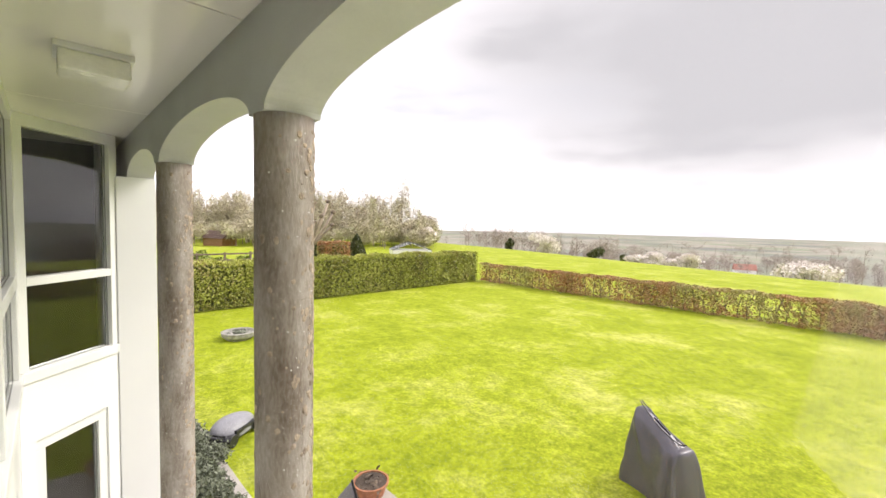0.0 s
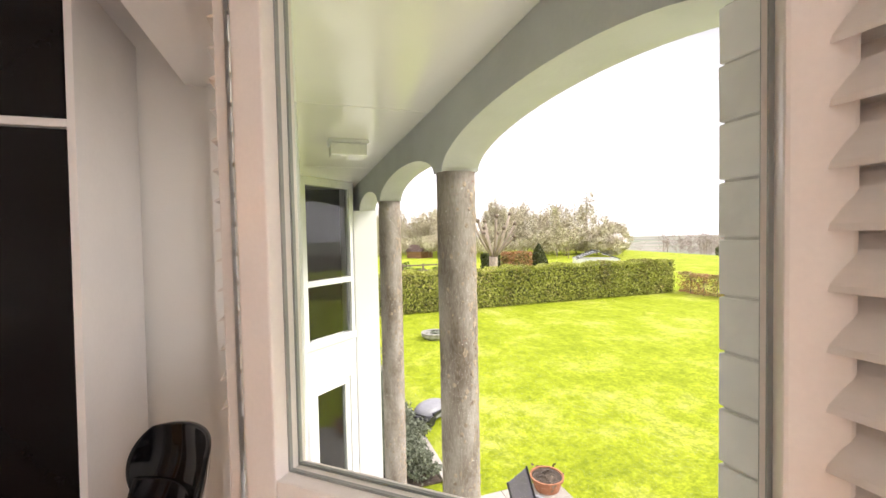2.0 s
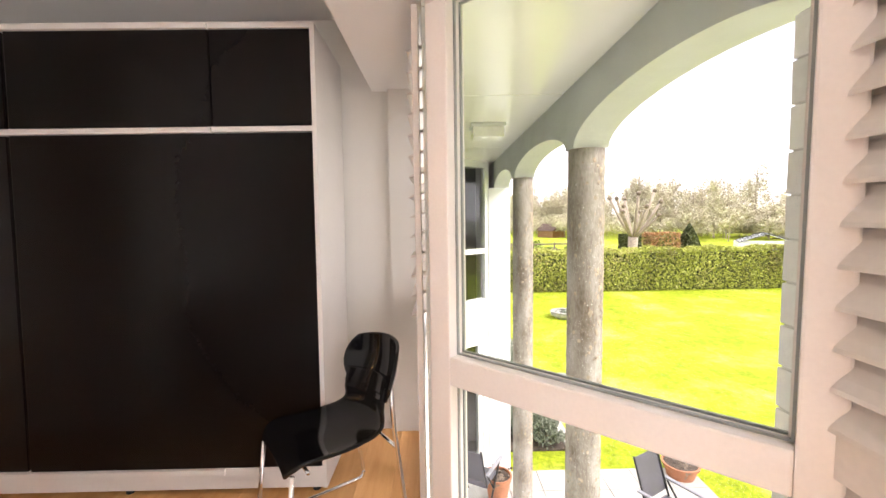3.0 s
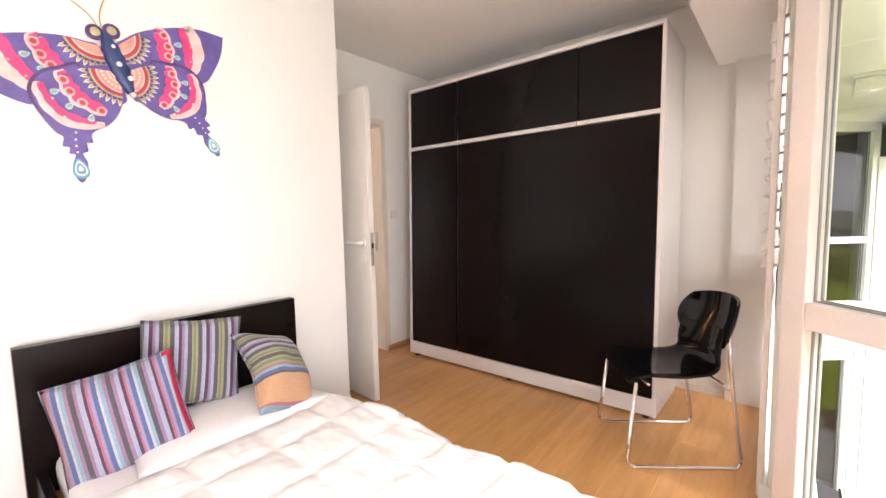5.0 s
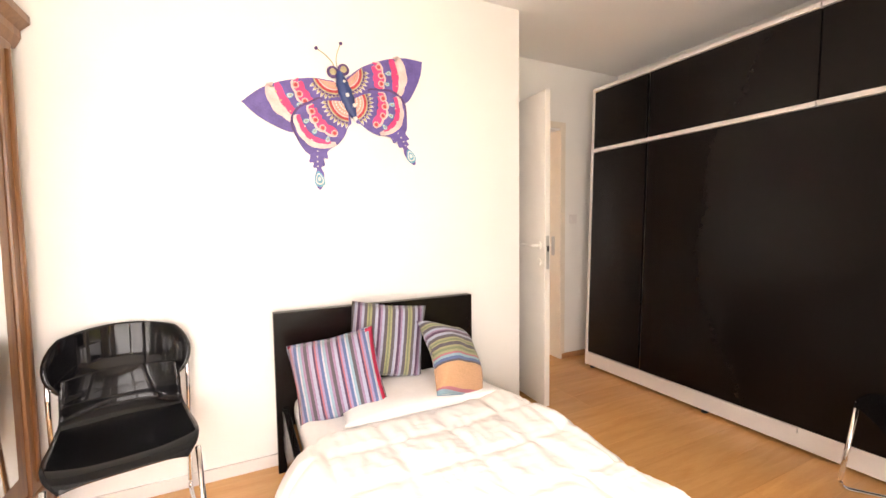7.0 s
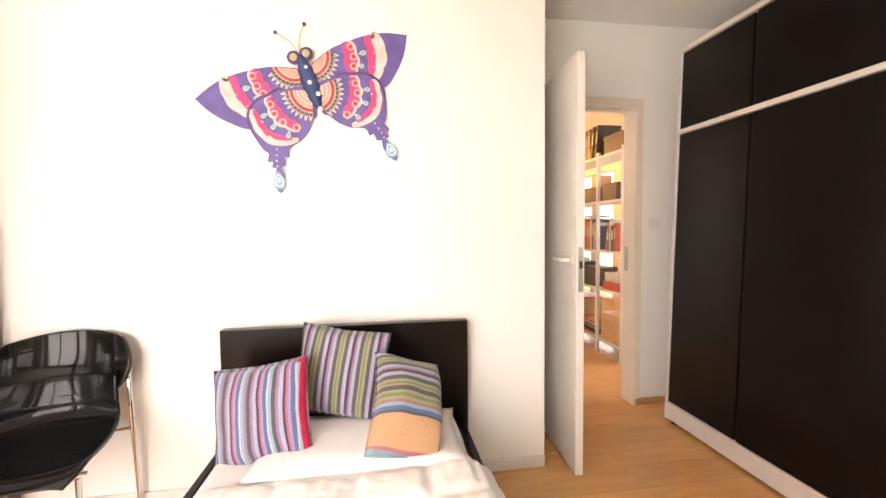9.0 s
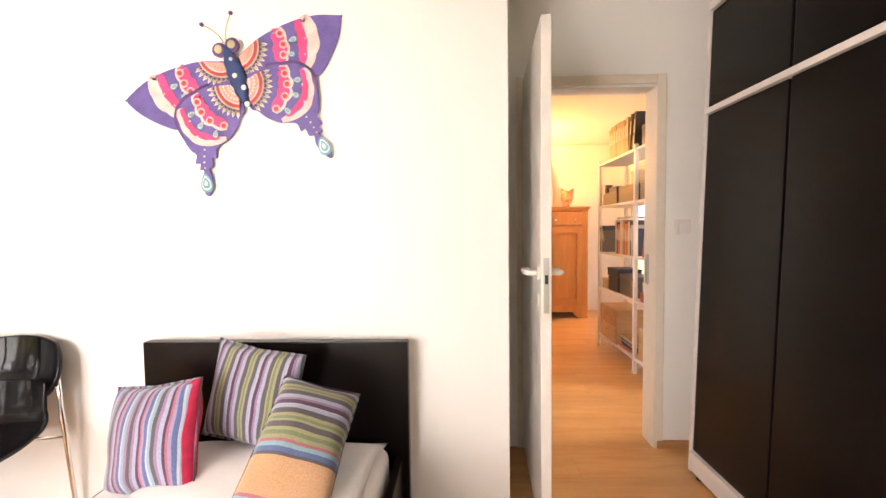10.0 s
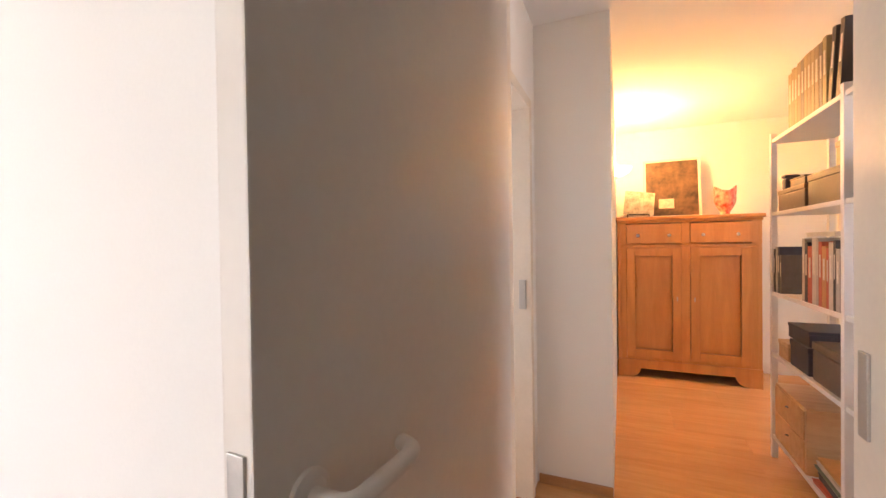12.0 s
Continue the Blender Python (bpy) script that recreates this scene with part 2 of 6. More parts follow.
OAK = wood("aged_oak", (0.26, 0.12, 0.045), (0.15, 0.06, 0.02), rough=0.35, per_object=0.05, stretch=(9.0, 9.0, 1.0))
SKIRT = wood("beech_skirting", (0.55, 0.30, 0.13), (0.42, 0.2, 0.08), rough=0.35)
CHROME = surface("chrome", (0.8, 0.8, 0.8), 0.08, metal=1.0, vary=0.02, bump=0)
STEEL = surface("brushed_steel", (0.5, 0.49, 0.47), 0.35, metal=1.0, vary=0.05, bump=0.02, fine=150)
BLACKPLASTIC = surface("black_gloss_plastic", (0.005, 0.005, 0.006), 0.06, vary=0.1, bump=0, spec=0.32, rough_vary=0.0)
SOFTBLACK = surface("black_leather_pad", (0.006, 0.006, 0.007), 0.09, vary=0.1, bump=0, spec=0.26, rough_vary=0.0)
DUVET = surface("white_cotton_duvet", (0.86, 0.84, 0.82), 0.9, scale=9, vary=0.02, bump=0.25, fine=30)
SHEET = surface("white_sheet", (0.80, 0.78, 0.77), 0.9, scale=12, vary=0.02, bump=0.15, fine=60)
MIRROR = surface("mirror_glass", (0.85, 0.86, 0.85), 0.02, metal=1.0, vary=0.01, bump=0)
TERRACOTTA = surface("terracotta", (0.40, 0.17, 0.09), 0.85, scale=8, vary=0.15, bump=0.2)
STONE = surface("weathered_stone", (0.34, 0.33, 0.29), 0.9, scale=6, vary=0.2, bump=0.5, fine=30)
PAVE = surface("concrete_slab", (0.44, 0.41, 0.37), 0.85, scale=5, vary=0.1, bump=0.3, fine=60, per_object=0.08)
SOIL = surface("garden_soil", (0.075, 0.055, 0.04), 0.95, scale=8, vary=0.3, bump=1.0, fine=40)
COVER = surface("grey_cover_fabric", (0.095, 0.088, 0.105), 0.36, scale=3, vary=0.12, bump=0.12, fine=90)
MOWGREY = surface("light_grey_plastic", (0.26, 0.26, 0.28), 0.4, vary=0.08, bump=0.03)
MOWBLACK = surface("dark_plastic", (0.02, 0.02, 0.022), 0.45, vary=0.1, bump=0.03)
FARBRICK = surface("red_brick_gable", (0.36, 0.17, 0.13), 0.9, scale=4, vary=0.15, bump=0.2)
ROOFTILE = surface("dark_roof_tile", (0.12, 0.075, 0.06), 0.85, scale=6, vary=0.2, bump=0.3)
FARBARK = surface("pale_far_bark", (0.34, 0.28, 0.22), 0.95, scale=6, vary=0.2, bump=0.2)
# dark colour that stands in for the gloom of unlit rooms
ROOM_GLOOM = surface("unlit_room_gloom", (0.10, 0.10, 0.09), 0.8, scale=2, vary=0.2, bump=0.05)
BARK = surface("grey_bark", (0.20, 0.155, 0.115), 0.95, scale=6, vary=0.25, bump=0.6, fine=30)
TWIG = leafy("bare_twigs", [(0.38, 0.33, 0.24), (0.47, 0.42, 0.30), (0.48, 0.48, 0.28)], 0.9)
HEDGE_GREEN = leafy("hornbeam_leaves", [(0.20, 0.16, 0.05), (0.27, 0.29, 0.045), (0.44, 0.48, 0.08), (0.42, 0.34, 0.15)])
HEDGE_BEECH = leafy("beech_hedge_leaves", [(0.36, 0.15, 0.07), (0.46, 0.22, 0.11), (0.38, 0.24, 0.10), (0.32, 0.31, 0.10), (0.42, 0.38, 0.15)])
EVERGREEN = leafy("evergreen_leaves", [(0.03, 0.04, 0.012), (0.07, 0.085, 0.02), (0.11, 0.12, 0.03)])
GRASS = leafy("grass_blades", [(0.16, 0.22, 0.01), (0.30, 0.36, 0.02), (0.42, 0.44, 0.06)])
FRESH = leafy("fresh_green_leaves", [(0.10, 0.15, 0.015), (0.20, 0.27, 0.03), (0.28, 0.33, 0.05)])
LAVENDER = leafy("grey_green_herb", [(0.09, 0.11, 0.07), (0.16, 0.18, 0.12), (0.24, 0.26, 0.19)])
BLOSSOM = leafy("white_blossom", [(0.60, 0.54, 0.49), (0.78, 0.72, 0.68), (0.86, 0.82, 0.79)])
FARWOOD = leafy("far_bare_wood", [(0.33, 0.27, 0.25), (0.38, 0.32, 0.29), (0.38, 0.38, 0.28)], 0.95)


def ground_material():
    m, nt, b = nodes_of("lawn_and_hazed_fields")
    n, l = nt.nodes, nt.links
    tc = n.new("ShaderNodeTexCoord")

    def noisy(scale, detail=6, rough=0.6):
        t = n.new("ShaderNodeTexNoise")
        t.inputs["Scale"].default_value, t.inputs["Detail"].default_value, t.inputs["Roughness"].default_value = scale, detail, rough
        l.new(tc.outputs["Object"], t.inputs["Vector"])
        return t

    def ramp(src, *stops):
        r = n.new("ShaderNodeValToRGB")
        while len(r.color_ramp.elements) < len(stops):
            r.color_ramp.elements.new(0.5)
        for i, (p, c) in enumerate(stops):
            r.color_ramp.elements[i].position, r.color_ramp.elements[i].color = p, (*c, 1)
        l.new(src, r.inputs["Fac"])
        return r.outputs["Color"]

    def mixed(kind, fac, a, c):
        x = n.new("ShaderNodeMix")
        x.data_type, x.blend_type = "RGBA", kind
        if isinstance(fac, float):
            x.inputs[0].default_value = fac
        else:
            l.new(fac, x.inputs[0])
        l.new(a, x.inputs[6])
        l.new(c, x.inputs[7])
        return x.outputs[2]

    patch, mid, fine = noisy(0.45, 9, 0.75), noisy(3.2, 10, 0.8), noisy(17, 8, 0.8)
    lawn = ramp(patch.outputs["Fac"], (0.34, (0.255, 0.320, 0.014)), (0.50, (0.335, 0.400, 0.024)), (0.66, (0.50, 0.52, 0.13)))
    spots = ramp(mid.outputs["Fac"], (0.38, (0.68, 0.72, 0.60)), (0.60, (1.16, 1.13, 1.10)))
    lawn = mixed("MULTIPLY", 0.95, lawn, spots)
    blades = ramp(fine.outputs["Fac"], (0.38, (0.52, 0.58, 0.44)), (0.60, (1.24, 1.20, 1.10)))
    lawn = mixed("MULTIPLY", 0.95, lawn, blades)
    # far fields: greyed colours put the haze of distance into the ground
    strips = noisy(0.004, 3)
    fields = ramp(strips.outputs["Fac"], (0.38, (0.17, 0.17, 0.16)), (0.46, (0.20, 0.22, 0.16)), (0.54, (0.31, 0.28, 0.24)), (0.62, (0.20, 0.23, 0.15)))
    sep = n.new("ShaderNodeSeparateXYZ")
    l.new(tc.outputs["Object"], sep.inputs[0])
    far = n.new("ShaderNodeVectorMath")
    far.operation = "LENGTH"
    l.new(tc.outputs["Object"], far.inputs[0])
    # blends the hazed colours in from 110 to 190 m out
    haze_fade = n.new("ShaderNodeMapRange")
    haze_fade.inputs["From Min"].default_value, haze_fade.inputs["From Max"].default_value = 110, 190
    l.new(far.outputs["Value"], haze_fade.inputs["Value"])
    l.new(mixed("MIX", haze_fade.outputs["Result"], lawn, fields), b.inputs["Base Color"])
    b.inputs["Roughness"].default_value = 0.85
    b.inputs["Specular IOR Level"].default_value = 0.15
    bp = n.new("ShaderNodeBump")
    bp.inputs["Strength"].default_value, bp.inputs["Distance"].default_value = 0.7, 0.04
    l.new(fine.outputs["Fac"], bp.inputs["Height"])
    l.new(bp.outputs["Normal"], b.inputs["Normal"])
    return m


GROUND = ground_material()


# ---- building helpers ----
def mesh_of(bm, material, smooth=False, name="mesh"):
    bmesh.ops.recalc_face_normals(bm, faces=bm.faces[:])
    me = bpy.data.meshes.new(name)
    bm.to_mesh(me)
    bm.free()
    me.materials.append(material)
    if smooth:
        me.polygons.foreach_set("use_smooth", [True] * len(me.polygons))
    return me


def part(name, bm, material, parent, label="", smooth=False, kind=""):
    ob = new(name, mesh_of(bm, material, smooth, name))
    ob.parent = parent
    return tagged(ob, label, kind=kind)


def solid(name, bm, material, label="", category="", group="", kind="", smooth=False):
    return tagged(new(name, mesh_of(bm, material, smooth, name)), label, category, group, kind)


def thing(name, m, label, category, group="", kind=""):
    ob = new(name)
    ob.empty_display_size = 0.1
    ob.matrix_world = m
    return tagged(ob, label, category, group, kind)


def box(bm, x0, y0, z0, x1, y1, z1, bevel=0.0, m=None):
    r = bmesh.ops.create_cube(bm, size=1.0)
    vs = r["verts"]
    for v in vs:
        v.co = Vector(((x0 + x1) / 2 + v.co.x * (x1 - x0), (y0 + y1) / 2 + v.co.y * (y1 - y0), (z0 + z1) / 2 + v.co.z * (z1 - z0)))
    if m is not None:
        bmesh.ops.transform(bm, matrix=m, verts=vs)
    if bevel:
        es = list({e for v in vs for e in v.link_edges})
        bmesh.ops.bevel(bm, geom=es, offset=bevel, segments=2, affect="EDGES", profile=0.6)
    return bm


def cube(x0, y0, z0, x1, y1, z1, bevel=0.0, m=None):
    return box(bmesh.new(), x0, y0, z0, x1, y1, z1, bevel, m)


def prism(poly, z0, z1, bm=None):
    bm = bm or bmesh.new()
    lo = [bm.verts.new((x, y, z0)) for x, y in poly]
    hi = [bm.verts.new((x, y, z1)) for x, y in poly]
    k = len(poly)
    bm.faces.new(lo[::-1])
    bm.faces.new(hi)
    for i in range(k):
        bm.faces.new((lo[i], lo[(i + 1) % k], hi[(i + 1) % k], hi[i]))
    return bm


def upright(poly, y0, y1, bm=None):
    """A prism from an outline in x, z, with depth along y."""
    bm = bm or bmesh.new()
    a = [bm.verts.new((x, y0, z)) for x, z in poly]
    c = [bm.verts.new((x, y1, z)) for x, z in poly]
    k = len(poly)
    bm.faces.new(a)
    bm.faces.new(c[::-1])
    for i in range(k):
        bm.faces.new((a[i], c[i], c[(i + 1) % k], a[(i + 1) % k]))
    return bm


def rod(points, radius, sides=8, bm=None, closed=False):
    """A round bar bent along points; radius may be a list."""
    bm = bm or bmesh.new()
    pts = [Vector(p) for p in points]
    k = len(pts)
    rings = []
    for i, p in enumerate(pts):
        a = pts[i - 1] if i or closed else p
        c = pts[(i + 1) % k] if i < k - 1 or closed else p
        d = (c - a).normalized()
        side = d.cross(Vector((0, 0, 1)))
        if side.length < 0.05:
            side = d.cross(Vector((0, 1, 0)))
        side.normalize()
        up = side.cross(d)
        r = radius[i] if isinstance(radius, (list, tuple)) else radius
        rings.append([bm.verts.new(p + (side * math.cos(t) + up * math.sin(t)) * r) for t in [2 * math.pi * j / sides for j in range(sides)]])
    for i in range(k if closed else k - 1):
        a, c = rings[i], rings[(i + 1) % k]
        for j in range(sides):
            bm.faces.new((a[j], a[(j + 1) % sides], c[(j + 1) % sides], c[j]))
    if not closed:
        bm.faces.new(rings[0][::-1])
        bm.faces.new(rings[-1])
    return bm


def bend(points, radius=0.05, steps=5):
    """Rounds the corners of a line of points."""
    pts = [Vector(p) for p in points]
    out = [pts[0]]
    for i in range(1, len(pts) - 1):
        p, a, c = pts[i], pts[i - 1], pts[i + 1]
        ra, rc = min(radius, (a - p).length / 2), min(radius, (c - p).length / 2)
        s, e = p + (a - p).normalized() * ra, p + (c - p).normalized() * rc
        for j in range(steps + 1):
            t = j / steps
            out.append(s * (1 - t) ** 2 + p * 2 * t * (1 - t) + e * t * t)
    return out + [pts[-1]]


def lathe(profile, sides=24, bm=None, at=(0, 0, 0)):
    bm = bm or bmesh.new()
    rings = []
    for r, z in profile:
        rings.append([bm.verts.new((at[0] + r * math.cos(t), at[1] + r * math.sin(t), at[2] + z)) for t in [2 * math.pi * j / sides for j in range(sides)]])
    for a, c in zip(rings, rings[1:]):
        for j in range(sides):
            bm.faces.new((a[j], a[(j + 1) % sides], c[(j + 1) % sides], c[j]))
    bm.faces.new(rings[0][::-1])
    bm.faces.new(rings[-1])
    return bm


def sheet(fn, nu, nv, thick=0.0, bm=None):
    """A grid surface from fn(u, v), with thickness along its normals."""
    bm = bm or bmesh.new()
    vs = [[bm.verts.new(fn(i / nu, j / nv)) for j in range(nv + 1)] for i in range(nu + 1)]
    for i in range(nu):
        for j in range(nv):
            bm.faces.new((vs[i][j], vs[i + 1][j], vs[i + 1][j + 1], vs[i][j + 1]))
    if thick:
        bm.normal_update()
        bmesh.ops.solidify(bm, geom=bm.faces[:], thickness=thick)
    return bm


def cards(name, centres, size, material, parent=None, seed=1, label="", flat=0.0, long=1.0, kind=""):
    """Many small leaves: one mesh of folded quads round the centres."""
    rng = np.random.default_rng(seed)
    c = np.asarray(centres, dtype=float)
    k = len(c)
    a = rng.normal(size=(k, 3))
    a[:, 2] *= 1 - flat
    a /= np.linalg.norm(a, axis=1)[:, None]
    d = rng.normal(size=(k, 3))
    d -= a * (a * d).sum(1)[:, None]
    d /= np.linalg.norm(d, axis=1)[:, None]
    e = np.cross(a, d)
    s = size * rng.uniform(0.6, 1.3, size=(k, 1))
    v = np.stack([c - d * s * long, c + e * s * 0.5, c + d * s * long, c - e * s * 0.5], 1).reshape(-1, 3)
    me = bpy.data.meshes.new(name)
    me.from_pydata(v.tolist(), [], np.arange(4 * k).reshape(-1, 4).tolist())
    me.materials.append(material)
    ob = new(name, me)
    ob.parent = parent
    return tagged(ob, label, kind=kind)


# ---- ground and distance ----
G0 = -2.8


def terrain(x, y):
    """Height of the land: a level garden, then a field that falls to a wide valley."""
    edge = -44 - 0.28 * x
    d = max(0.0, edge - y)
    z = G0 - 0.55 * (math.sqrt(d * d + 225) - 15) * 0.19
    far = math.hypot(x, y)
    z = max(z, G0 - 16 - 0.012 * far) if d else z
    if far > 500:
        z += 0.0105 * (far - 500) * min(1, (far - 500) / 600)
    z += 0.25 * noise.noise((x * 0.02, y * 0.02, 0)) * min(1, max(0, (far - 45) / 60))
    return z


def ground_mesh():
    ring = [0, 6, 12, 18, 24, 30, 36, 42, 48, 55, 62, 70, 80, 92, 106, 124, 146, 175, 215, 270, 350, 460, 620, 850, 1150, 1550, 2100, 2800]
    bm = bmesh.new()
    sides = 72
    rows = []
    for r in ring[1:]:
        rows.append([bm.verts.new((r * math.cos(t), r * math.sin(t), terrain(r * math.cos(t), r * math.sin(t)))) for t in [2 * math.pi * j / sides for j in range(sides)]])
    c = bm.verts.new((0, 0, G0))
    for j in range(sides):
        bm.faces.new((c, rows[0][j], rows[0][(j + 1) % sides]))
        for a, d in zip(rows, rows[1:]):
            bm.faces.new((a[j], d[j], d[(j + 1) % sides], a[(j + 1) % sides]))
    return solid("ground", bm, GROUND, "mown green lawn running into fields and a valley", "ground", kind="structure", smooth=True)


ground_mesh()


# ---- walls, floor, ceilings ----
def wall(name, bm, material=WALL, label="plain white painted wall"):
    return solid(name, bm, material, label, "wall", kind="structure")


def wall_with_hole(name, axis, a0, a1, b0, b1, z0, z1, holes, material=WALL, label="plain white painted wall"):
    """A wall along x or y with rectangular openings (a from, a to, z from, z to)."""
    bm = bmesh.new()
    cuts = sorted({a0, a1, *[h[0] for h in holes], *[h[1] for h in holes]})
    for p, q in zip(cuts, cuts[1:]):
        hole = [h for h in holes if h[0] <= p and h[1] >= q]
        spans = [(z0, z1)] if not hole else [(z0, hole[0][2]), (hole[0][3], z1)]
        for lo, hi in spans:
            if hi - lo > 0.001:
                if axis == "x":
                    box(bm, p, b0, lo, q, b1, hi)
                else:
                    box(bm, b0, p, lo, b1, q, hi)
    return wall(name, bm, material, label)


ROOM_TOP, BAY_TOP = 2.57, 2.145
wall("wall_north", cube(-3.2, 0, -0.2, 0, 0.12, 2.7))
wall("wall_door_return", cube(-0.12, 0.12, -0.2, 0, 0.6, 2.7))
wall_with_hole("wall_door", "x", -0.12, 1.57, 0.6, 0.72, -0.2, 2.7, [(0.15, 0.885, -0.05, 2.02)])
wall("wall_east", cube(1.57, -2.16, -0.2, 1.70, 0.72, 2.7))
wall("wall_east_pilaster", cube(1.52, -2.16, 0.0, 1.57, -1.93, BAY_TOP))
wall("wall_west", cube(-3.35, -3.12, -0.2, -3.2, 0.12, 2.7))
wall_with_hole("wall_south", "x", -3.2, -0.30, -3.12, -3.0, -0.2, 2.7, [(-2.85, -1.15, 0.25, 2.1), (-1.0, -0.36, 0.12, 2.1)])
solid("ceiling_room", cube(-3.2, -1.83, ROOM_TOP, 1.57, 0.6, ROOM_TOP + 0.1), CEILING, "plain white painted ceiling", "ceiling", kind="structure")
bm = prism([(-3.2, -3.0), (-0.30, -3.0), (0.43, -2.17), (1.57, -2.17), (1.57, -1.83), (-3.2, -1.83)], BAY_TOP, 2.7)
solid("ceiling_window_bay", bm, CEILING, "lowered white ceiling over the window bay", "ceiling", kind="structure")
bm = cube(-3.2, -1.8, -0.2, 1.57, 0.6, -0.014)
prism([(-3.2, -3.0), (-0.32, -3.0), (0.43, -2.16), (1.57, -2.16), (1.57, -1.8), (-3.2, -1.8)], -0.2, -0.014, bm)
box(bm, -1.5, 0.6, -0.2, 2.3, 4.6, -0.0145)
FLOOR = solid("floor", bm, FLOORWOOD, "honey-coloured beech laminate floor", "floor", kind="structure")

# hall beyond the door
wall_with_hole("wall_hall_left", "y", 0.72, 1.90, -0.11, 0.01, -0.2, 2.6, [(0.92, 1.74, -0.05, 2.02)])
wall("wall_hall_step", cube(-0.11, 1.90, -0.2, 0.398, 1.99, 2.6))
wall("wall_hall_inner", cube(0.27, 1.99, -0.2, 0.398, 4.6, 2.6))
wall("wall_hall_back", cube(0.27, 4.6, -0.2, 2.42, 4.72, 2.6))
wall_with_hole("wall_hall_right", "y", 0.6, 4.6, 2.3, 2.42, -0.2, 2.6, [(0.85, 1.37, 0.85, 2.1), (3.2, 4.5, 0.15, 2.1)])
wall("wall_hall_side", cube(1.57, 0.72, -0.2, 2.3, 0.80, 2.6))
wall("wall_side_room", cube(-1.6, 0.72, -0.2, -1.5, 1.99, 2.6))
wall("wall_side_room_back", cube(-1.5, 1.87, -0.2, -0.14, 1.99, 2.6))
wall("wall_side_room_front", cube(-1.5, 0.72, -0.2, -0.14, 0.80, 2.6))
solid("ceiling_hall", cube(-1.5, 0.72, 2.5, 2.3, 4.6, 2.6), CEILING, "white painted hall ceiling", "ceiling", kind="structure")


def trim(name, bm, material, label):
    return solid(name, bm, material, label, "trim", kind="structure")


trim("baseboard_north", cube(-2.4, -0.014, 0, -0.002, -0.001, 0.06, 0.002), WHITEBOARD, "low white skirting board")
trim("baseboard_return", cube(0.001, 0.0, 0, 0.012, 0.58, 0.06, 0.002), SKIRT, "beech skirting board")
trim("baseboard_door_wall", cube(0.90, 0.586, 0, 1.56, 0.599, 0.045, 0.002), SKIRT, "beech skirting board")
trim("baseboard_east", cube(1.557, -1.92, 0, 1.569, -1.66, 0.05, 0.002), WHITEBOARD, "low white skirting board")
trim("baseboard_hall", cube(0.02, 1.887, 0, 0.397, 1.899, 0.05, 0.002), SKIRT, "beech skirting board")


# ---- windows ----
def pane(parent, x0, z0, x1, z1, y, material):
    ob = part("pane", cube(x0, y - 0.004, z0, x1, y + 0.004, z1), material, parent)
    ob.visible_shadow = False
    return ob


def framed_window(name, m, width, rails, top, posts, label, material=ALU, deep=(-0.045, 0.05), bottom=0.0, rail_h=0.1, side=0.1, seal=True, last=None, glass=GLASS):
    """A window in its own plane: x along it, y outward. rails: heights of the cross rails; posts: places of the uprights between."""
    last = last or side
    root = thing(name, m, label, "window", kind="structure")
    xs = [0.0, *posts, width]
    y0, y1 = deep
    part("window_sill", cube(0, y0 - 0.02, bottom, width, y1 + 0.03, bottom + 0.09, 0.006), material, root)
    part("window_head", cube(0, y0, top - 0.10, width, y1, top, 0.005), material, root)
    for i, x in enumerate(xs):
        w0 = x if i == 0 else x - side / 2
        w0 = width - last if i == len(xs) - 1 else w0
        part("window_post", cube(w0, y0, bottom + 0.09, w0 + (last if i == len(xs) - 1 else side), y1, top - 0.10, 0.006), material, root)
    edges = [bottom + 0.09, *rails, top - 0.10]
    for i in range(len(xs) - 1):
        a = xs[i] + (side if i == 0 else side / 2)
        c = xs[i + 1] - (last if i == len(xs) - 2 else side / 2)
        for r in rails:
            part("window_rail", cube(a, y0, r, c, y1, r + rail_h, 0.006), material, root)
        low = [bottom + 0.09] + [r + rail_h for r in rails]
        high = [*rails, top - 0.10]
        for lo, hi in zip(low, high):
            pane(root, a - 0.004, lo - 0.004, c + 0.004, hi + 0.004, 0.012, glass)
            if seal:
                bm = bmesh.new()
                t = 0.006
                for yy in (-0.008, 0.024):
                    box(bm, a, yy, lo, a + t, yy + 0.008, hi)
                    box(bm, c - t, yy, lo, c, yy + 0.008, hi)
                    box(bm, a + t, yy, lo, c - t, yy + 0.008, lo + t)
                    box(bm, a + t, yy, hi - t, c - t, yy + 0.008, hi)
                part("seal", bm, SEAL, root, "grey rubber glazing seal")
    return root


DIAG = pose(0.43, -2.17, 0, 0, 0, -131.35)
framed_window("window_1", DIAG @ pose(0.065, 0, 0), 1.035, [0.81], 2.16, [], "tall white window with a low cross rail, set at an angle", FRAME, side=0.088, rail_h=0.098, last=0.075, glass=CLEAR)
bm = cube(0.0, -0.05, -0.3, 1.1, 0.09, 0.0, 0, DIAG)
wall("wall_under_window", bm, RENDERED, "white rendered wall under the window")
framed_window("window_2", pose(0.45, -2.275, 0), 4.36, [0.81], 2.2, [1.15, 2.72, 4.2], "row of white-framed windows along the gallery", ALU, deep=(-0.04, 0.10), side=0.12)
framed_window("window_3", pose(4.77, -2.27, 0, 0, 0, -48.65), 0.95, [0.80], 2.2, [], "angled white-framed window at the gallery's end", ALU, deep=(-0.05, 0.05), side=0.085, rail_h=0.07)
framed_window("window_4", pose(-2.85, -3.06, 0.0), 1.70, [], 2.1, [0.85], "white-framed window in the long wall", FRAME, deep=(-0.05, 0.05), bottom=0.25, side=0.08)
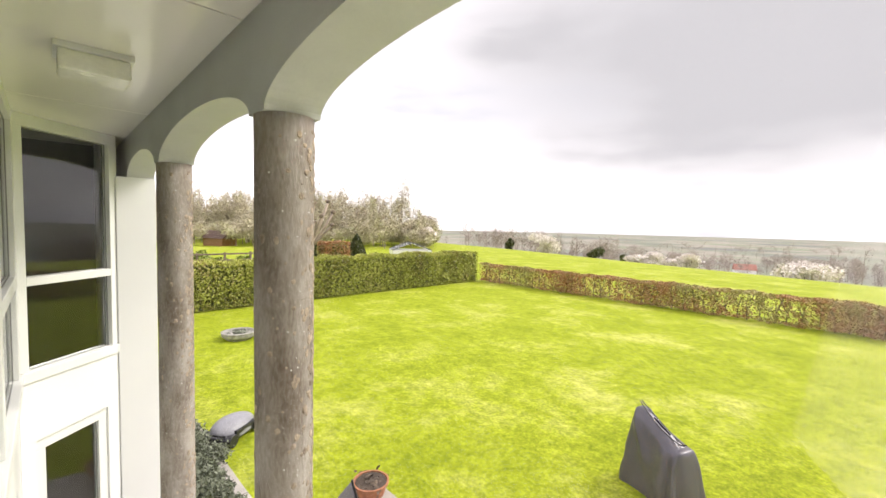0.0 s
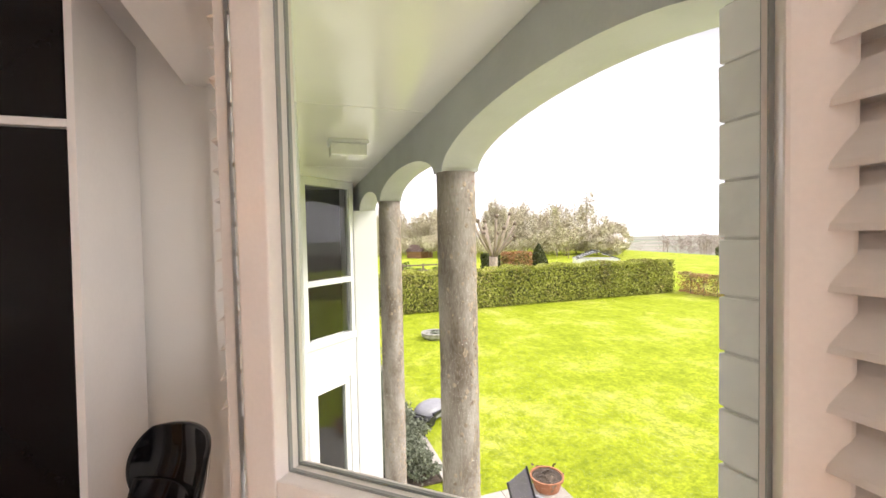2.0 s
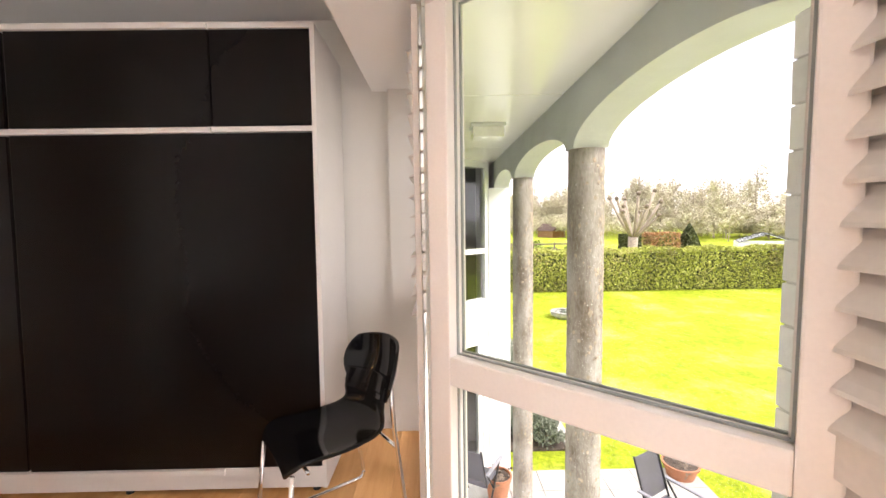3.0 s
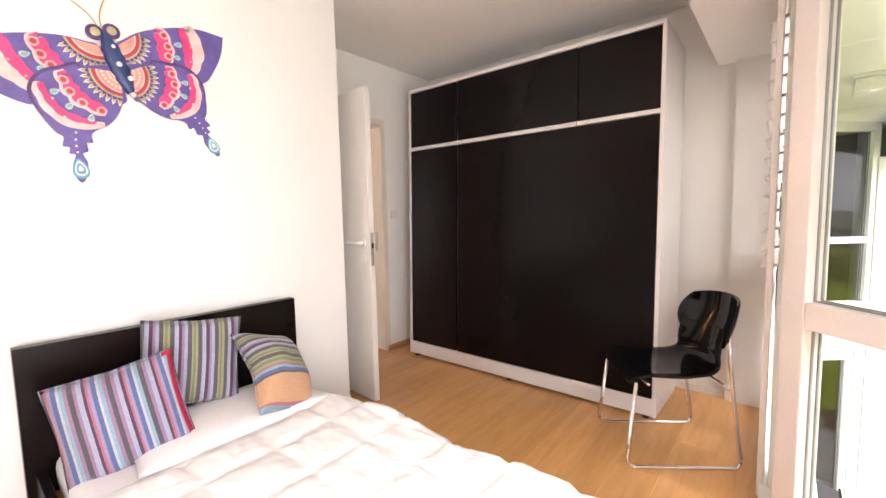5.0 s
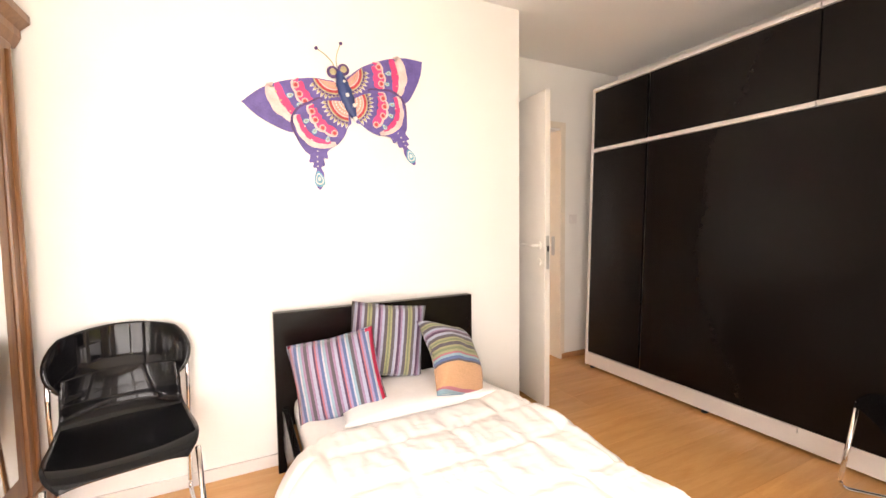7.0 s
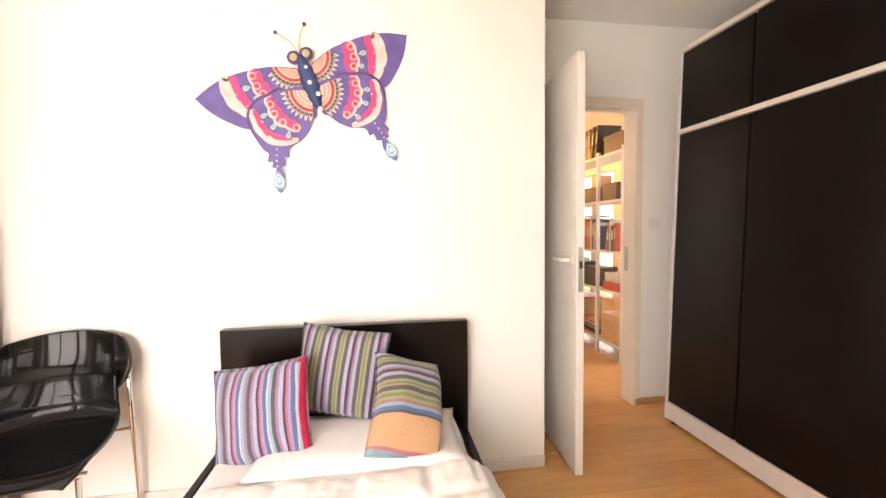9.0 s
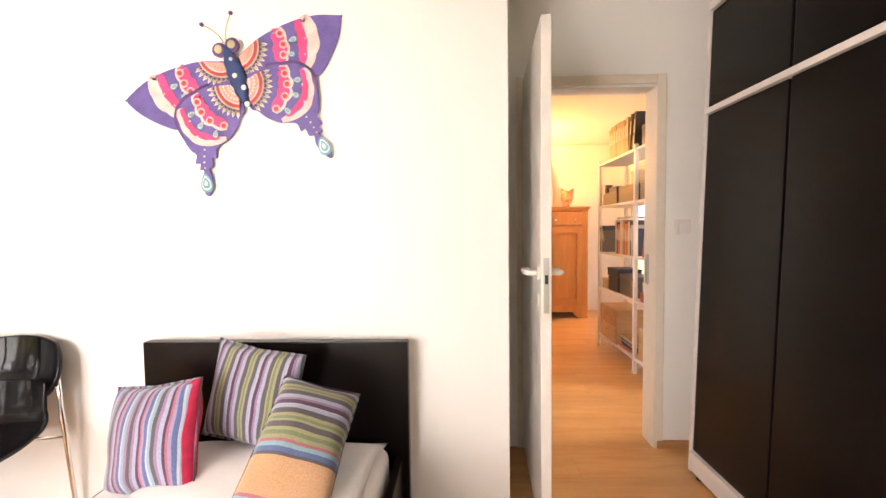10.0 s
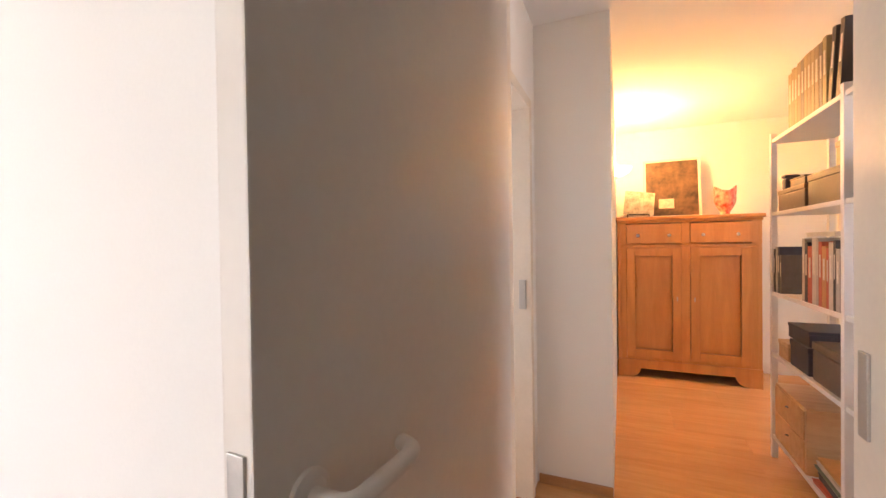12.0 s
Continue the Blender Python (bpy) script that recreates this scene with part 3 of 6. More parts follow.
framed_window("window_5", pose(-1.0, -3.08, 0.0), 0.64, [], 2.1, [], "white-framed window behind louvred shutters", FRAME, deep=(-0.04, 0.04), bottom=0.12, side=0.06)
framed_window("window_7", pose(-1.49, 1.0, 0, 0, 0, 90), 0.70, [], 2.0, [], "white-framed side room window", FRAME, deep=(-0.05, 0.0), bottom=0.75, side=0.06)
# unseen window, added as the opening for the near hall light
framed_window("window_11", pose(2.36, 0.85, 0, 0, 0, 90), 0.52, [], 2.1, [], "narrow white-framed hall window out of view, added to light the step wall", FRAME, deep=(-0.05, 0.05), bottom=0.85, side=0.06)
framed_window("window_6", pose(2.36, 3.2, 0, 0, 0, 90), 1.30, [], 2.1, [0.65], "tall white-framed hall window", FRAME, deep=(-0.05, 0.05), bottom=0.15, side=0.07)


def shutter(m, width, z0, z1, label, tilt=35, pitch=0.0735, mid=(), thick=0.014, chord=0.040, low=None):
    root = thing("louvre_shutter", m, label, "shutter", group="white louvred window shutters")
    st = 0.06
    part("stile", cube(0, -thick, z0, st, thick, z1, 0.004), SHUTTER, root)
    part("stile", cube(width - st, -thick, z0, width, thick, z1, 0.004), SHUTTER, root)
    levels = [z0, *mid, z1]
    for i, z in enumerate(levels):
        a, c = (z, z + 0.09) if i == 0 else ((z - 0.09, z) if i == len(levels) - 1 else (z - 0.045, z + 0.045))
        part("rail", cube(st, -0.013, a, width - st, 0.013, c, 0.003), SHUTTER, root)
    slat = bmesh.new()
    k = 10
    ring = [(chord * math.cos(2 * math.pi * j / k), 0.0055 * math.sin(2 * math.pi * j / k)) for j in range(k)]
    a = [slat.verts.new((st, y, z)) for y, z in ring]
    c = [slat.verts.new((width - st, y, z)) for y, z in ring]
    slat.faces.new(a)
    slat.faces.new(c[::-1])
    for j in range(k):
        slat.faces.new((a[j], c[j], c[(j + 1) % k], a[(j + 1) % k]))
    me = mesh_of(slat, SHUTTER, False, "slat")
    for i, (lo, hi) in enumerate(zip(levels, levels[1:])):
        lo, hi = lo + (0.09 if i == 0 else 0.045), hi - (0.09 if i == len(levels) - 2 else 0.045)
        count = int((hi - lo) / pitch)
        for j in range(count):
            ob = new("slat", me)
            ob.parent = root
            ob.matrix_basis = pose(0, 0, lo + (hi - lo) * (j + 0.5) / count, low if (low is not None and i == 0) else tilt, 0, 0)
    return root


shutter(pose(-0.232, -2.965, 0, 0, 0, 180), 0.60, 0.03, 2.12, "white louvred wooden shutter beside the angled window", 60, mid=(0.92,), thick=0.028, chord=0.045)
shutter(pose(0.47, -2.15, 0), 0.52, 0.03, 2.12, "white louvred wooden shutter closed over a gallery window", -20, mid=(0.92,), thick=0.012, chord=0.038, low=-78)
shutter(pose(1.0, -2.15, 0), 0.50, 0.03, 2.12, "white louvred wooden shutter closed over a gallery window", -20, mid=(0.92,), thick=0.012, chord=0.038, low=-78)

# ---- gallery: floor edge, ceiling, arcade ----
bm = bmesh.new()
for x0, x1 in ((-0.62, -0.32), (-0.313, 1.863), (1.873, 4.053), (4.063, 6.4)):
    box(bm, x0, -3.10, 2.2, x1, -2.2 if x0 > -0.4 else -2.95, 2.215, 0.003)
solid("ceiling_gallery", bm, SOFFIT, "glossy cream soffit panels over the gallery", "ceiling", kind="structure")
solid("ceiling_gallery_backing", cube(-0.7, -3.4, 2.222, 6.6, -2.16, 2.7), RENDERED, "roof edge over the gallery", "ceiling", kind="structure")


def arch_beam(name, x0, x1, springs):
    """The arcade's beam: half ellipses cut from its lower edge."""
    line = [(x0, 2.2)]
    lower = [(x0, 1.8)]
    for a, c, rise in springs:
        mid, half = (a + c) / 2, (c - a) / 2
        lower += [(mid - half * math.cos(math.pi * i / 28), 1.8 + rise * math.sin(math.pi * i / 28)) for i in range(29)]
    lower += [(x1, 1.8)]
    bm = bmesh.new()
    for (xa, za), (xb, zb) in zip(lower, lower[1:]):
        if xb - xa < 1e-5:
            continue
        v = [bm.verts.new(p) for p in ((xa, -3.1, za), (xb, -3.1, zb), (xb, -3.1, 2.2), (xa, -3.1, 2.2), (xa, -3.33, za), (xb, -3.33, zb), (xb, -3.33, 2.2), (xa, -3.33, 2.2))]
        for f in ((0, 1, 2, 3), (7, 6, 5, 4), (0, 4, 5, 1), (3, 2, 6, 7)):
            bm.faces.new([v[i] for i in f])
    bmesh.ops.remove_doubles(bm, verts=bm.verts[:], dist=0.0005)
    ob = solid(name, bm, BEAM, "grey painted concrete beam with shallow arches", "beam", kind="structure")
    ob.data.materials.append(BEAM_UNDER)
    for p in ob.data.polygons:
        # undersides of the arches take the paler grey
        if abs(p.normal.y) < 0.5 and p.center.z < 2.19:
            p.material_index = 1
    return ob


arch_beam("wall_arcade", -0.5, 6.6, [(-0.12, 1.64, 0.19), (1.80, 3.68, 0.185), (3.86, 5.33, 0.175)])


def column(x, label):
    root = thing("column", pose(x, -3.215, G0), label, "column", group="concrete columns of the arcade")
    h = 1.8 - G0
    prof = [(0.125, 0.0)] + [(0.117 + 0.0016 * noise.noise((x, i * 0.7, 0)), h * i / 24) for i in range(25)]
    bm = lathe(prof, 32)
    part("shaft", bm, COLUMN, root, smooth=True)
    rng = random.Random(int(x * 100))
    bm = bmesh.new()
    for i in range(900):
        t = rng.gauss(math.pi * 1.28, 0.42) if i % 3 else rng.uniform(0, 2 * math.pi)
        z = rng.uniform(0.3, h - 0.05)
        s = rng.uniform(0.003, 0.015)
        c = Vector((0.1175 * math.cos(t), 0.1175 * math.sin(t), z))
        m = Matrix.Translation(c) @ Matrix.Rotation(t, 4, "Z") @ Matrix.Diagonal((s * 0.25, s, s * rng.uniform(0.8, 1.8), 1))
        bmesh.ops.create_icosphere(bm, subdivisions=1, radius=1.0, matrix=m)
    part("lichen", bm, LICHEN, root, "rusty brown lichen crust", kind="stuff")
    bm = bmesh.new()
    for i in range(150):
        t = rng.gauss(math.pi * 1.2, 0.7)
        s = rng.uniform(0.0012, 0.0035)
        c = Vector((0.1172 * math.cos(t), 0.1172 * math.sin(t), rng.uniform(0.3, h - 0.05)))
        bmesh.ops.create_icosphere(bm, subdivisions=1, radius=1.0, matrix=Matrix.Translation(c) @ Matrix.Rotation(t, 4, "Z") @ Matrix.Diagonal((s * 0.3, s, s * 1.2, 1)))
    part("pale_crust", bm, BRICK, root, "pale flecks of lichen", kind="stuff")
    return root


column(1.725, "weathered round concrete column with lichen streaks")
column(3.77, "weathered round concrete column with lichen streaks")
solid("wall_arcade_end", cube(5.33, -3.34, G0, 6.6, -3.005, 1.8, 0.006), RENDERED, "white rendered pier at the arcade's end", "pier", kind="structure")
PIER = solid("wall_brick_pier", cube(-0.50, -3.32, G0, -0.128, -3.008, 1.8), MORTAR, "white painted brick pier of the arcade", "pier", kind="structure")

# house below and around
wall_with_hole("wall_gallery_lower", "x", 0.40, 4.80, -2.30, -2.18, G0, 0.0, [(0.75, 1.45, -2.3, -0.6), (1.9, 2.7, -2.3, -0.6), (3.5, 4.2, -2.3, -0.6)], RENDERED, "white rendered ground-floor wall")
framed_window("window_7", pose(1.9, -2.24, -2.3), 0.8, [], 1.7, [], "white-framed ground-floor window", ALU, deep=(-0.05, 0.05), side=0.07)
framed_window("window_8", pose(3.5, -2.24, -2.3), 0.7, [], 1.7, [], "white-framed ground-floor window", ALU, deep=(-0.05, 0.05), side=0.07)
framed_window("window_10", pose(0.75, -2.24, -2.3), 0.7, [], 1.7, [], "white-framed ground-floor window", ALU, deep=(-0.05, 0.05), side=0.07)
ENDM = pose(4.77, -2.27, 0, 0, 0, -48.65)
bm = bmesh.new()
for a in ((0, -0.05, -0.52, 0.95, 0.06, 0.0), (0, -0.05, G0, 0.12, 0.06, -0.52), (0.80, -0.05, G0, 0.95, 0.06, -0.52)):
    box(bm, *a, 0, ENDM)
wall("wall_gallery_end_lower", bm, RENDERED, "white rendered wall under the angled window")
framed_window("window_9", ENDM @ pose(0.12, 0, G0 + 0.15), 0.68, [], 2.13, [], "white-framed glazed ground-floor door", ALU, deep=(-0.03, 0.04), side=0.09)
wall("wall_own_lower", cube(-3.35, -3.12, G0, -0.13, -3.0, -0.2), RENDERED, "white rendered ground-floor wall")
bm = cube(0.0, -0.05, G0, 1.1, 0.09, -0.3, 0, DIAG)
wall("wall_own_lower_angle", bm, RENDERED, "white rendered ground-floor wall")
# rooms behind the gallery windows, closed and unlit, their gloom deepened by dark colour
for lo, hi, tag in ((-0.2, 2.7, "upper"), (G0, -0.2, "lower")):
    wall("wall_next_room_back_" + tag, cube(1.7 if tag == "upper" else -0.2, 0.6, lo, 6.4, 0.7, hi), ROOM_GLOOM)
    wall("wall_next_room_end_" + tag, cube(6.3, -3.0, lo, 6.4, 0.6, hi), ROOM_GLOOM, "end wall of the next room, coloured dark as if unlit")
    solid("floor_next_room_" + tag, cube(0.4 if tag == "lower" else 1.7, -2.16, lo + 0.02, 6.3, 0.6, lo + 0.06), ROOM_GLOOM, "floor of the next room, coloured dark as if unlit", "floor", kind="structure")
solid("ceiling_next_room", cube(1.7, -2.16, 2.5, 6.3, 0.6, 2.6), ROOM_GLOOM, "ceiling of the next room, coloured dark as if unlit", "ceiling", kind="structure")
wall("wall_next_room_side", cube(0.2, -2.1, G0, 0.3, 0.6, -0.2))
wall("wall_gallery_far", cube(5.42, -3.0, G0, 6.4, -2.9, 2.7), RENDERED, "white rendered wall")


# ---- bedroom: door ----
def door_frame(name, m, width, height, label, material):
    """Frame round an opening: x across, y through the wall."""
    root = thing(name, m, label, "door frame", kind="structure")
    for x0, x1 in ((-0.04, 0.012), (width - 0.012, width + 0.04)):
        part("jamb", cube(x0, -0.012, 0, x1, 0.132, height + 0.04, 0.004), material, root)
    part("head", cube(0.012, -0.012, height - 0.012, width - 0.012, 0.132, height + 0.04, 0.004), material, root)
    return root


door_frame("door_1", pose(0.158, 0.6, 0), 0.734, 2.045, "cream-painted door frame", CREAM)
solid("strike_plate", cube(0.874, 0.665, 0.925, 0.8815, 0.70, 1.095, 0.002), STEEL, "steel strike plate in the door jamb", "strike plate")
door_frame("door_3", pose(0.01, 0.93, 0, 0, 0, 90), 0.80, 2.01, "white-painted door frame in the hall", CREAM)
solid("strike_plate", cube(-0.04, 1.708, 0.98, -0.005, 1.7175, 1.13, 0.002), STEEL, "steel strike plate in the hall door jamb", "strike plate")


def lever(root, side):
    """A bent tube handle with its round rose."""
    s = side
    h = part("door_handle", rod(bend([(s * 0.020, 0.062, 1.072), (s * 0.072, 0.062, 1.072), (s * 0.072, 0.185, 1.072), (s * 0.045, 0.195, 1.072)], 0.022), 0.0105, 12), DOORWHITE, root, "white tubular lever handle", smooth=True)
    bm = lathe([(0.026, 0), (0.026, 0.006), (0.018, 0.009)], 24)
    bmesh.ops.transform(bm, matrix=pose(s * 0.020, 0.062, 1.072, 0, 90 * s, 0), verts=bm.verts[:])
    part("handle_rose", bm, DOORWHITE, h, smooth=False)
    bm = lathe([(0.024, 0), (0.024, 0.006), (0.007, 0.008)], 24)
    bmesh.ops.transform(bm, matrix=pose(s * 0.020, 0.062, 0.965, 0, 90 * s, 0), verts=bm.verts[:])
    part("key_rose", bm, DOORWHITE, h)


leaf = thing("door_leaf", pose(0.130, -0.125, 0, 0, 0, -3.3), "white lacquered door standing open against the wall corner", "door")
part("panel", cube(-0.020, 0.0, 0.008, 0.020, 0.735, 2.06, 0.003), DOORWHITE, leaf)
part("lock_plate", cube(-0.011, -0.003, 0.92, 0.011, 0.003, 1.137, 0.001), STEEL, leaf, "steel lock forend plate")
part("latch", cube(-0.006, -0.012, 1.035, 0.006, 0.0, 1.07, 0.002), GASKET, leaf)
lever(leaf, 1)
lever(leaf, -1)


sw = thing("light_switch", pose(1.03, 0.6, 1.25), "square white light switch on the wall", "switch")
part("plate", cube(-0.04, -0.010, -0.04, 0.04, 0.0, 0.04, 0.003), WHITEBOARD, sw)
part("rocker", cube(-0.028, -0.014, -0.028, 0.028, -0.008, 0.028, 0.002), WHITEBOARD, sw)


# ---- bedroom: wardrobe ----
def sliding_wardrobe():
    root = thing("wardrobe", pose(0.946, 0, 0, 0, 1.65, 0), "wide black-brown wardrobe with sliding doors in a white carcass", "wardrobe")
    y0, y1, top, d = -1.645, 0.358, 2.305, 0.545
    part("side_panel", cube(0.0, y0, 0.02, d, y0 + 0.022, top, 0.001), WHITEBOARD, root)
    part("side_panel", cube(0.0, y1 - 0.022, 0.02, d, y1, top, 0.001), WHITEBOARD, root)
    part("top_panel", cube(0.026, y0 + 0.022, top - 0.022, d, y1 - 0.022, top, 0.001), WHITEBOARD, root)
    part("back_panel", cube(d - 0.01, y0 + 0.022, 0.12, d, y1 - 0.022, top - 0.022), WHITEBOARD, root)
    part("middle_shelf", cube(0.030, y0 + 0.022, 1.792, d, y1 - 0.022, 1.824, 0.001), WHITEBOARD, root)
    for z in (1.792, top - 0.024):
        part("track", cube(-0.012, -1.138, z, 0.024, y1 - 0.022, z + 0.026, 0.002), WHITEBOARD, root, "white sliding-door track")
        part("track", cube(0.0, y0 + 0.022, z + 0.004, 0.024, -1.139, z + 0.030, 0.002), WHITEBOARD, root, "white sliding-door track")
    part("plinth", cube(0.004, y0 + 0.022, 0.022, 0.03, y1 - 0.022, 0.128, 0.002), WHITEBOARD, root)
    part("bottom_track", cube(-0.012, -1.138, 0.100, 0.004, y1 - 0.022, 0.128, 0.002), WHITEBOARD, root)
    for a, c, x in ((-1.62, -0.172, 0.003), (-0.154, 0.341, 0.008)):
        part("door", cube(x, a, 0.130, x + 0.018, c, 1.790, 0.003), BLACKWOOD, root, "black-brown sliding door")
    for a, c, x in ((-1.62, -1.141, 0.006), (-1.139, -0.172, 0.003), (-0.154, 0.341, 0.008)):
        part("upper_door", cube(x, a, 1.826, x + 0.018, c, top - 0.024, 0.005), BLACKWOOD, root, "black-brown upper sliding door")
    for y in (y0 + 0.06, -0.64, y1 - 0.06):
        part("foot", lathe([(0.02, 0.0), (0.02, 0.02)], 12, None, (0.03, y, 0.0)), GASKET, root)
    return root


sliding_wardrobe()


# ---- bedroom: bed ----
def single_bed():
    root = thing("bed", pose(-0.97, 0, 0), "black-brown single bed with a plain tall headboard", "bed")
    part("headboard", cube(-0.55, -0.095, 0.0, 0.55, -0.045, 0.80, 0.003), BLACKWOOD, root)
    for x in (-0.525, 0.495):
        part("side_rail", cube(x, -2.10, 0.14, x + 0.03, -0.097, 0.335, 0.003), BLACKWOOD, root)
    part("footboard", cube(-0.525, -2.14, 0.0, 0.525, -2.102, 0.335, 0.003), BLACKWOOD, root)
    part("slat_base", cube(-0.49, -2.09, 0.19, 0.49, -0.10, 0.235), PINE, root)
    for x in (-0.52, 0.46):
        part("foot", cube(x, -1.2, 0.0, x + 0.06, -1.14, 0.16, 0.003), BLACKWOOD, root)
    return root


single_bed()


def soft_box(x0, y0, z0, x1, y1, z1, r, amp=0.006, cuts=10, seed=0):
    bm = cube(x0, y0, z0, x1, y1, z1)
    bmesh.ops.bevel(bm, geom=bm.edges[:], offset=r, segments=4, affect="EDGES", profile=0.5)
    bmesh.ops.subdivide_edges(bm, edges=[e for e in bm.edges if e.calc_length() > 0.3], cuts=cuts, use_grid_fill=True)
    for v in bm.verts:
        n = noise.noise_vector((v.co.x * 6 + seed, v.co.y * 6, v.co.z * 6))
        v.co += n * amp
    return bm


mat = thing("mattress", pose(-0.97, 0, 0.236), "white mattress with a fitted sheet", "mattress")
part("core", soft_box(-0.475, -2.07, 0.0, 0.475, -0.10, 0.155, 0.05), SHEET, mat, smooth=True)


def duvet():
    """A quilted cover that drapes over the bed's sides and foot."""
    def top(u, v):
        x = -0.70 + 1.40 * u
        y = -0.50 - 1.80 * v
        a = abs(x)
        z = 0.405
        if a > 0.44:
            k = a - 0.44
            a2 = 0.44 + 0.165 * math.sin(min(1.0, k / 0.20) * math.pi / 2)
            z -= max(0.0, k - 0.03) * 1.45 + 0.02 * math.sin(y * 9 + x)
            x = math.copysign(a2, x)
        if y < -2.06:
            k = -2.06 - y
            z -= k * 1.1
            y = -2.06 - 0.10 * math.sin(min(1.0, k / 0.2) * math.pi / 2)
        qx, qy = math.cos(math.pi * (u * 1.40) / 0.25), math.cos(math.pi * (v * 1.80) / 0.25)
        puff = 0.013 * (1 - max(abs(qx) ** 18, abs(qy) ** 18))
        z += puff
        if abs(x) > 0.5:
            x += math.copysign(puff, x)
        z += 0.007 * noise.noise((x * 5, y * 5, 3)) + 0.006 * noise.noise((x * 30 + 2 * noise.noise((x * 4, y * 4, 7)), y * 9, 1)) + 0.004 * noise.noise((x * 14 + y * 20, y * 52, 2))
        x += 0.012 * noise.noise((x * 3, y * 4, 9))
        if v < 0.06:
            z -= 0.05 * (1 - v / 0.06) ** 2
        edge = 0.02 * math.sin(u * 9.0) - 0.10 * (1 - u)
        y += (edge + 0.0) * max(0, 1 - v * 3)
        return Vector((x, y, max(z, 0.06 + 0.02 * noise.noise((x * 6, y * 6, 4)))))
    nu, nv = 150, 170
    bm = bmesh.new()
    upper = [[bm.verts.new(top(i / nu, j / nv)) for j in range(nv + 1)] for i in range(nu + 1)]
    under = []
    for i in range(nu + 1):
        line = []
        for j in range(nv + 1):
            du = upper[min(i + 1, nu)][j].co - upper[max(i - 1, 0)][j].co
            dv = upper[i][min(j + 1, nv)].co - upper[i][max(j - 1, 0)].co
            n = dv.cross(du)
            n = n.normalized() if n.length > 1e-9 else Vector((0, 0, 1))
            line.append(bm.verts.new(upper[i][j].co - n * 0.022))
        under.append(line)
    for i in range(nu):
        for j in range(nv):
            bm.faces.new((upper[i][j], upper[i][j + 1], upper[i + 1][j + 1], upper[i + 1][j]))
            bm.faces.new((under[i][j], under[i + 1][j], under[i + 1][j + 1], under[i][j + 1]))
    for i in range(nu):
        for j in (0, nv):
            bm.faces.new((upper[i][j], upper[i + 1][j], under[i + 1][j], under[i][j]))
    for j in range(nv):
        for i in (0, nu):
            bm.faces.new((upper[i][j], upper[i][j + 1], under[i][j + 1], under[i][j]))
    return bm


dv = thing("duvet", pose(-0.97, 0, 0.0), "white quilted duvet spread over the bed", "duvet")
part("cover", duvet(), DUVET, dv, smooth=True)


def cushion_mesh(w, h, d, seed=0, sag=0.0, arch=0.0):
    """A square cushion with pinched corners; x across, z up, y thick."""
    bm = bmesh.new()
    n = 22
    for side in (-1, 1):
        vs = [[None] * (n + 1) for _ in range(n + 1)]
        for i in range(n + 1):
            for j in range(n + 1):
                u, v = i / n * 2 - 1, j / n * 2 - 1
                t = (max(0.0, 1 - abs(u) ** 2.6) * max(0.0, 1 - abs(v) ** 2.6)) ** 0.5
                x = w / 2 * u * (1 - 0.07 * (1 - v * v))
                z = h / 2 * v * (1 - 0.07 * (1 - u * u)) - sag * t * 0.02
                y = side * d / 2 * t + 0.010 * noise.noise((u * 2 + seed, v * 2, side)) * t + 0.012 * noise.noise((u * 1.1 + seed, v * 1.3, 5)) - arch * (1 - v * v)
                vs[i][j] = bm.verts.new((x, y, z))
        for i in range(n):
            for j in range(n):
                bm.faces.new((vs[i][j], vs[i + 1][j], vs[i + 1][j + 1], vs[i][j + 1]))
    bmesh.ops.remove_doubles(bm, verts=bm.verts[:], dist=0.0008)
    return bm


PUR, MAU, GRY, CHA = (0.075, 0.035, 0.075), (0.25, 0.16, 0.25), (0.30, 0.32, 0.42), (0.085, 0.075, 0.085)
LIM, BLU, RED, WHT = (0.27, 0.26, 0.14), (0.08, 0.12, 0.25), (0.36, 0.12, 0.15), (0.40, 0.39, 0.45)
LAV, TEA, TAN, GRN = (0.28, 0.22, 0.34), (0.20, 0.32, 0.38), (0.46, 0.26, 0.14), (0.16, 0.19, 0.10)
cycle_a = [(2, CHA), (1.5, MAU), (2, GRY), (1.2, PUR), (0.9, RED), (1.4, LAV), (1.8, BLU), (1, WHT), (1.6, TEA), (1.4, MAU)]
cycle_b = [(2, CHA), (0.8, LIM), (1.1, GRN), (1.2, LIM), (2, CHA), (1.4, GRY), (0.5, WHT), (1.7, PUR), (1.2, MAU), (1.6, GRY)]
STRIPE_A = striped("blue_violet_stripes", cycle_a * 2 + cycle_a[:9], 0.46, 0, 1.5)
REDBACK = surface("red_cushion_back", (0.52, 0.02, 0.07), 0.9, scale=40, vary=0.1, bump=0.2, fine=200)
STRIPE_B = striped("green_violet_stripes", cycle_b * 3, 0.46, 0, 1.5)
STRIPE_C = striped("banded_stripes", [(1.2, GRN), (1.4, TEA), (0.5, RED), (6.5, TAN), (0.6, CHA), (1.0, BLU), (0.9, TEA), (0.6, RED), (0.8, LIM), (0.9, GRN), (0.7, LIM)] + [(w * 0.6, c) for w, c in cycle_b + cycle_b[:10]], 0.46, 2)


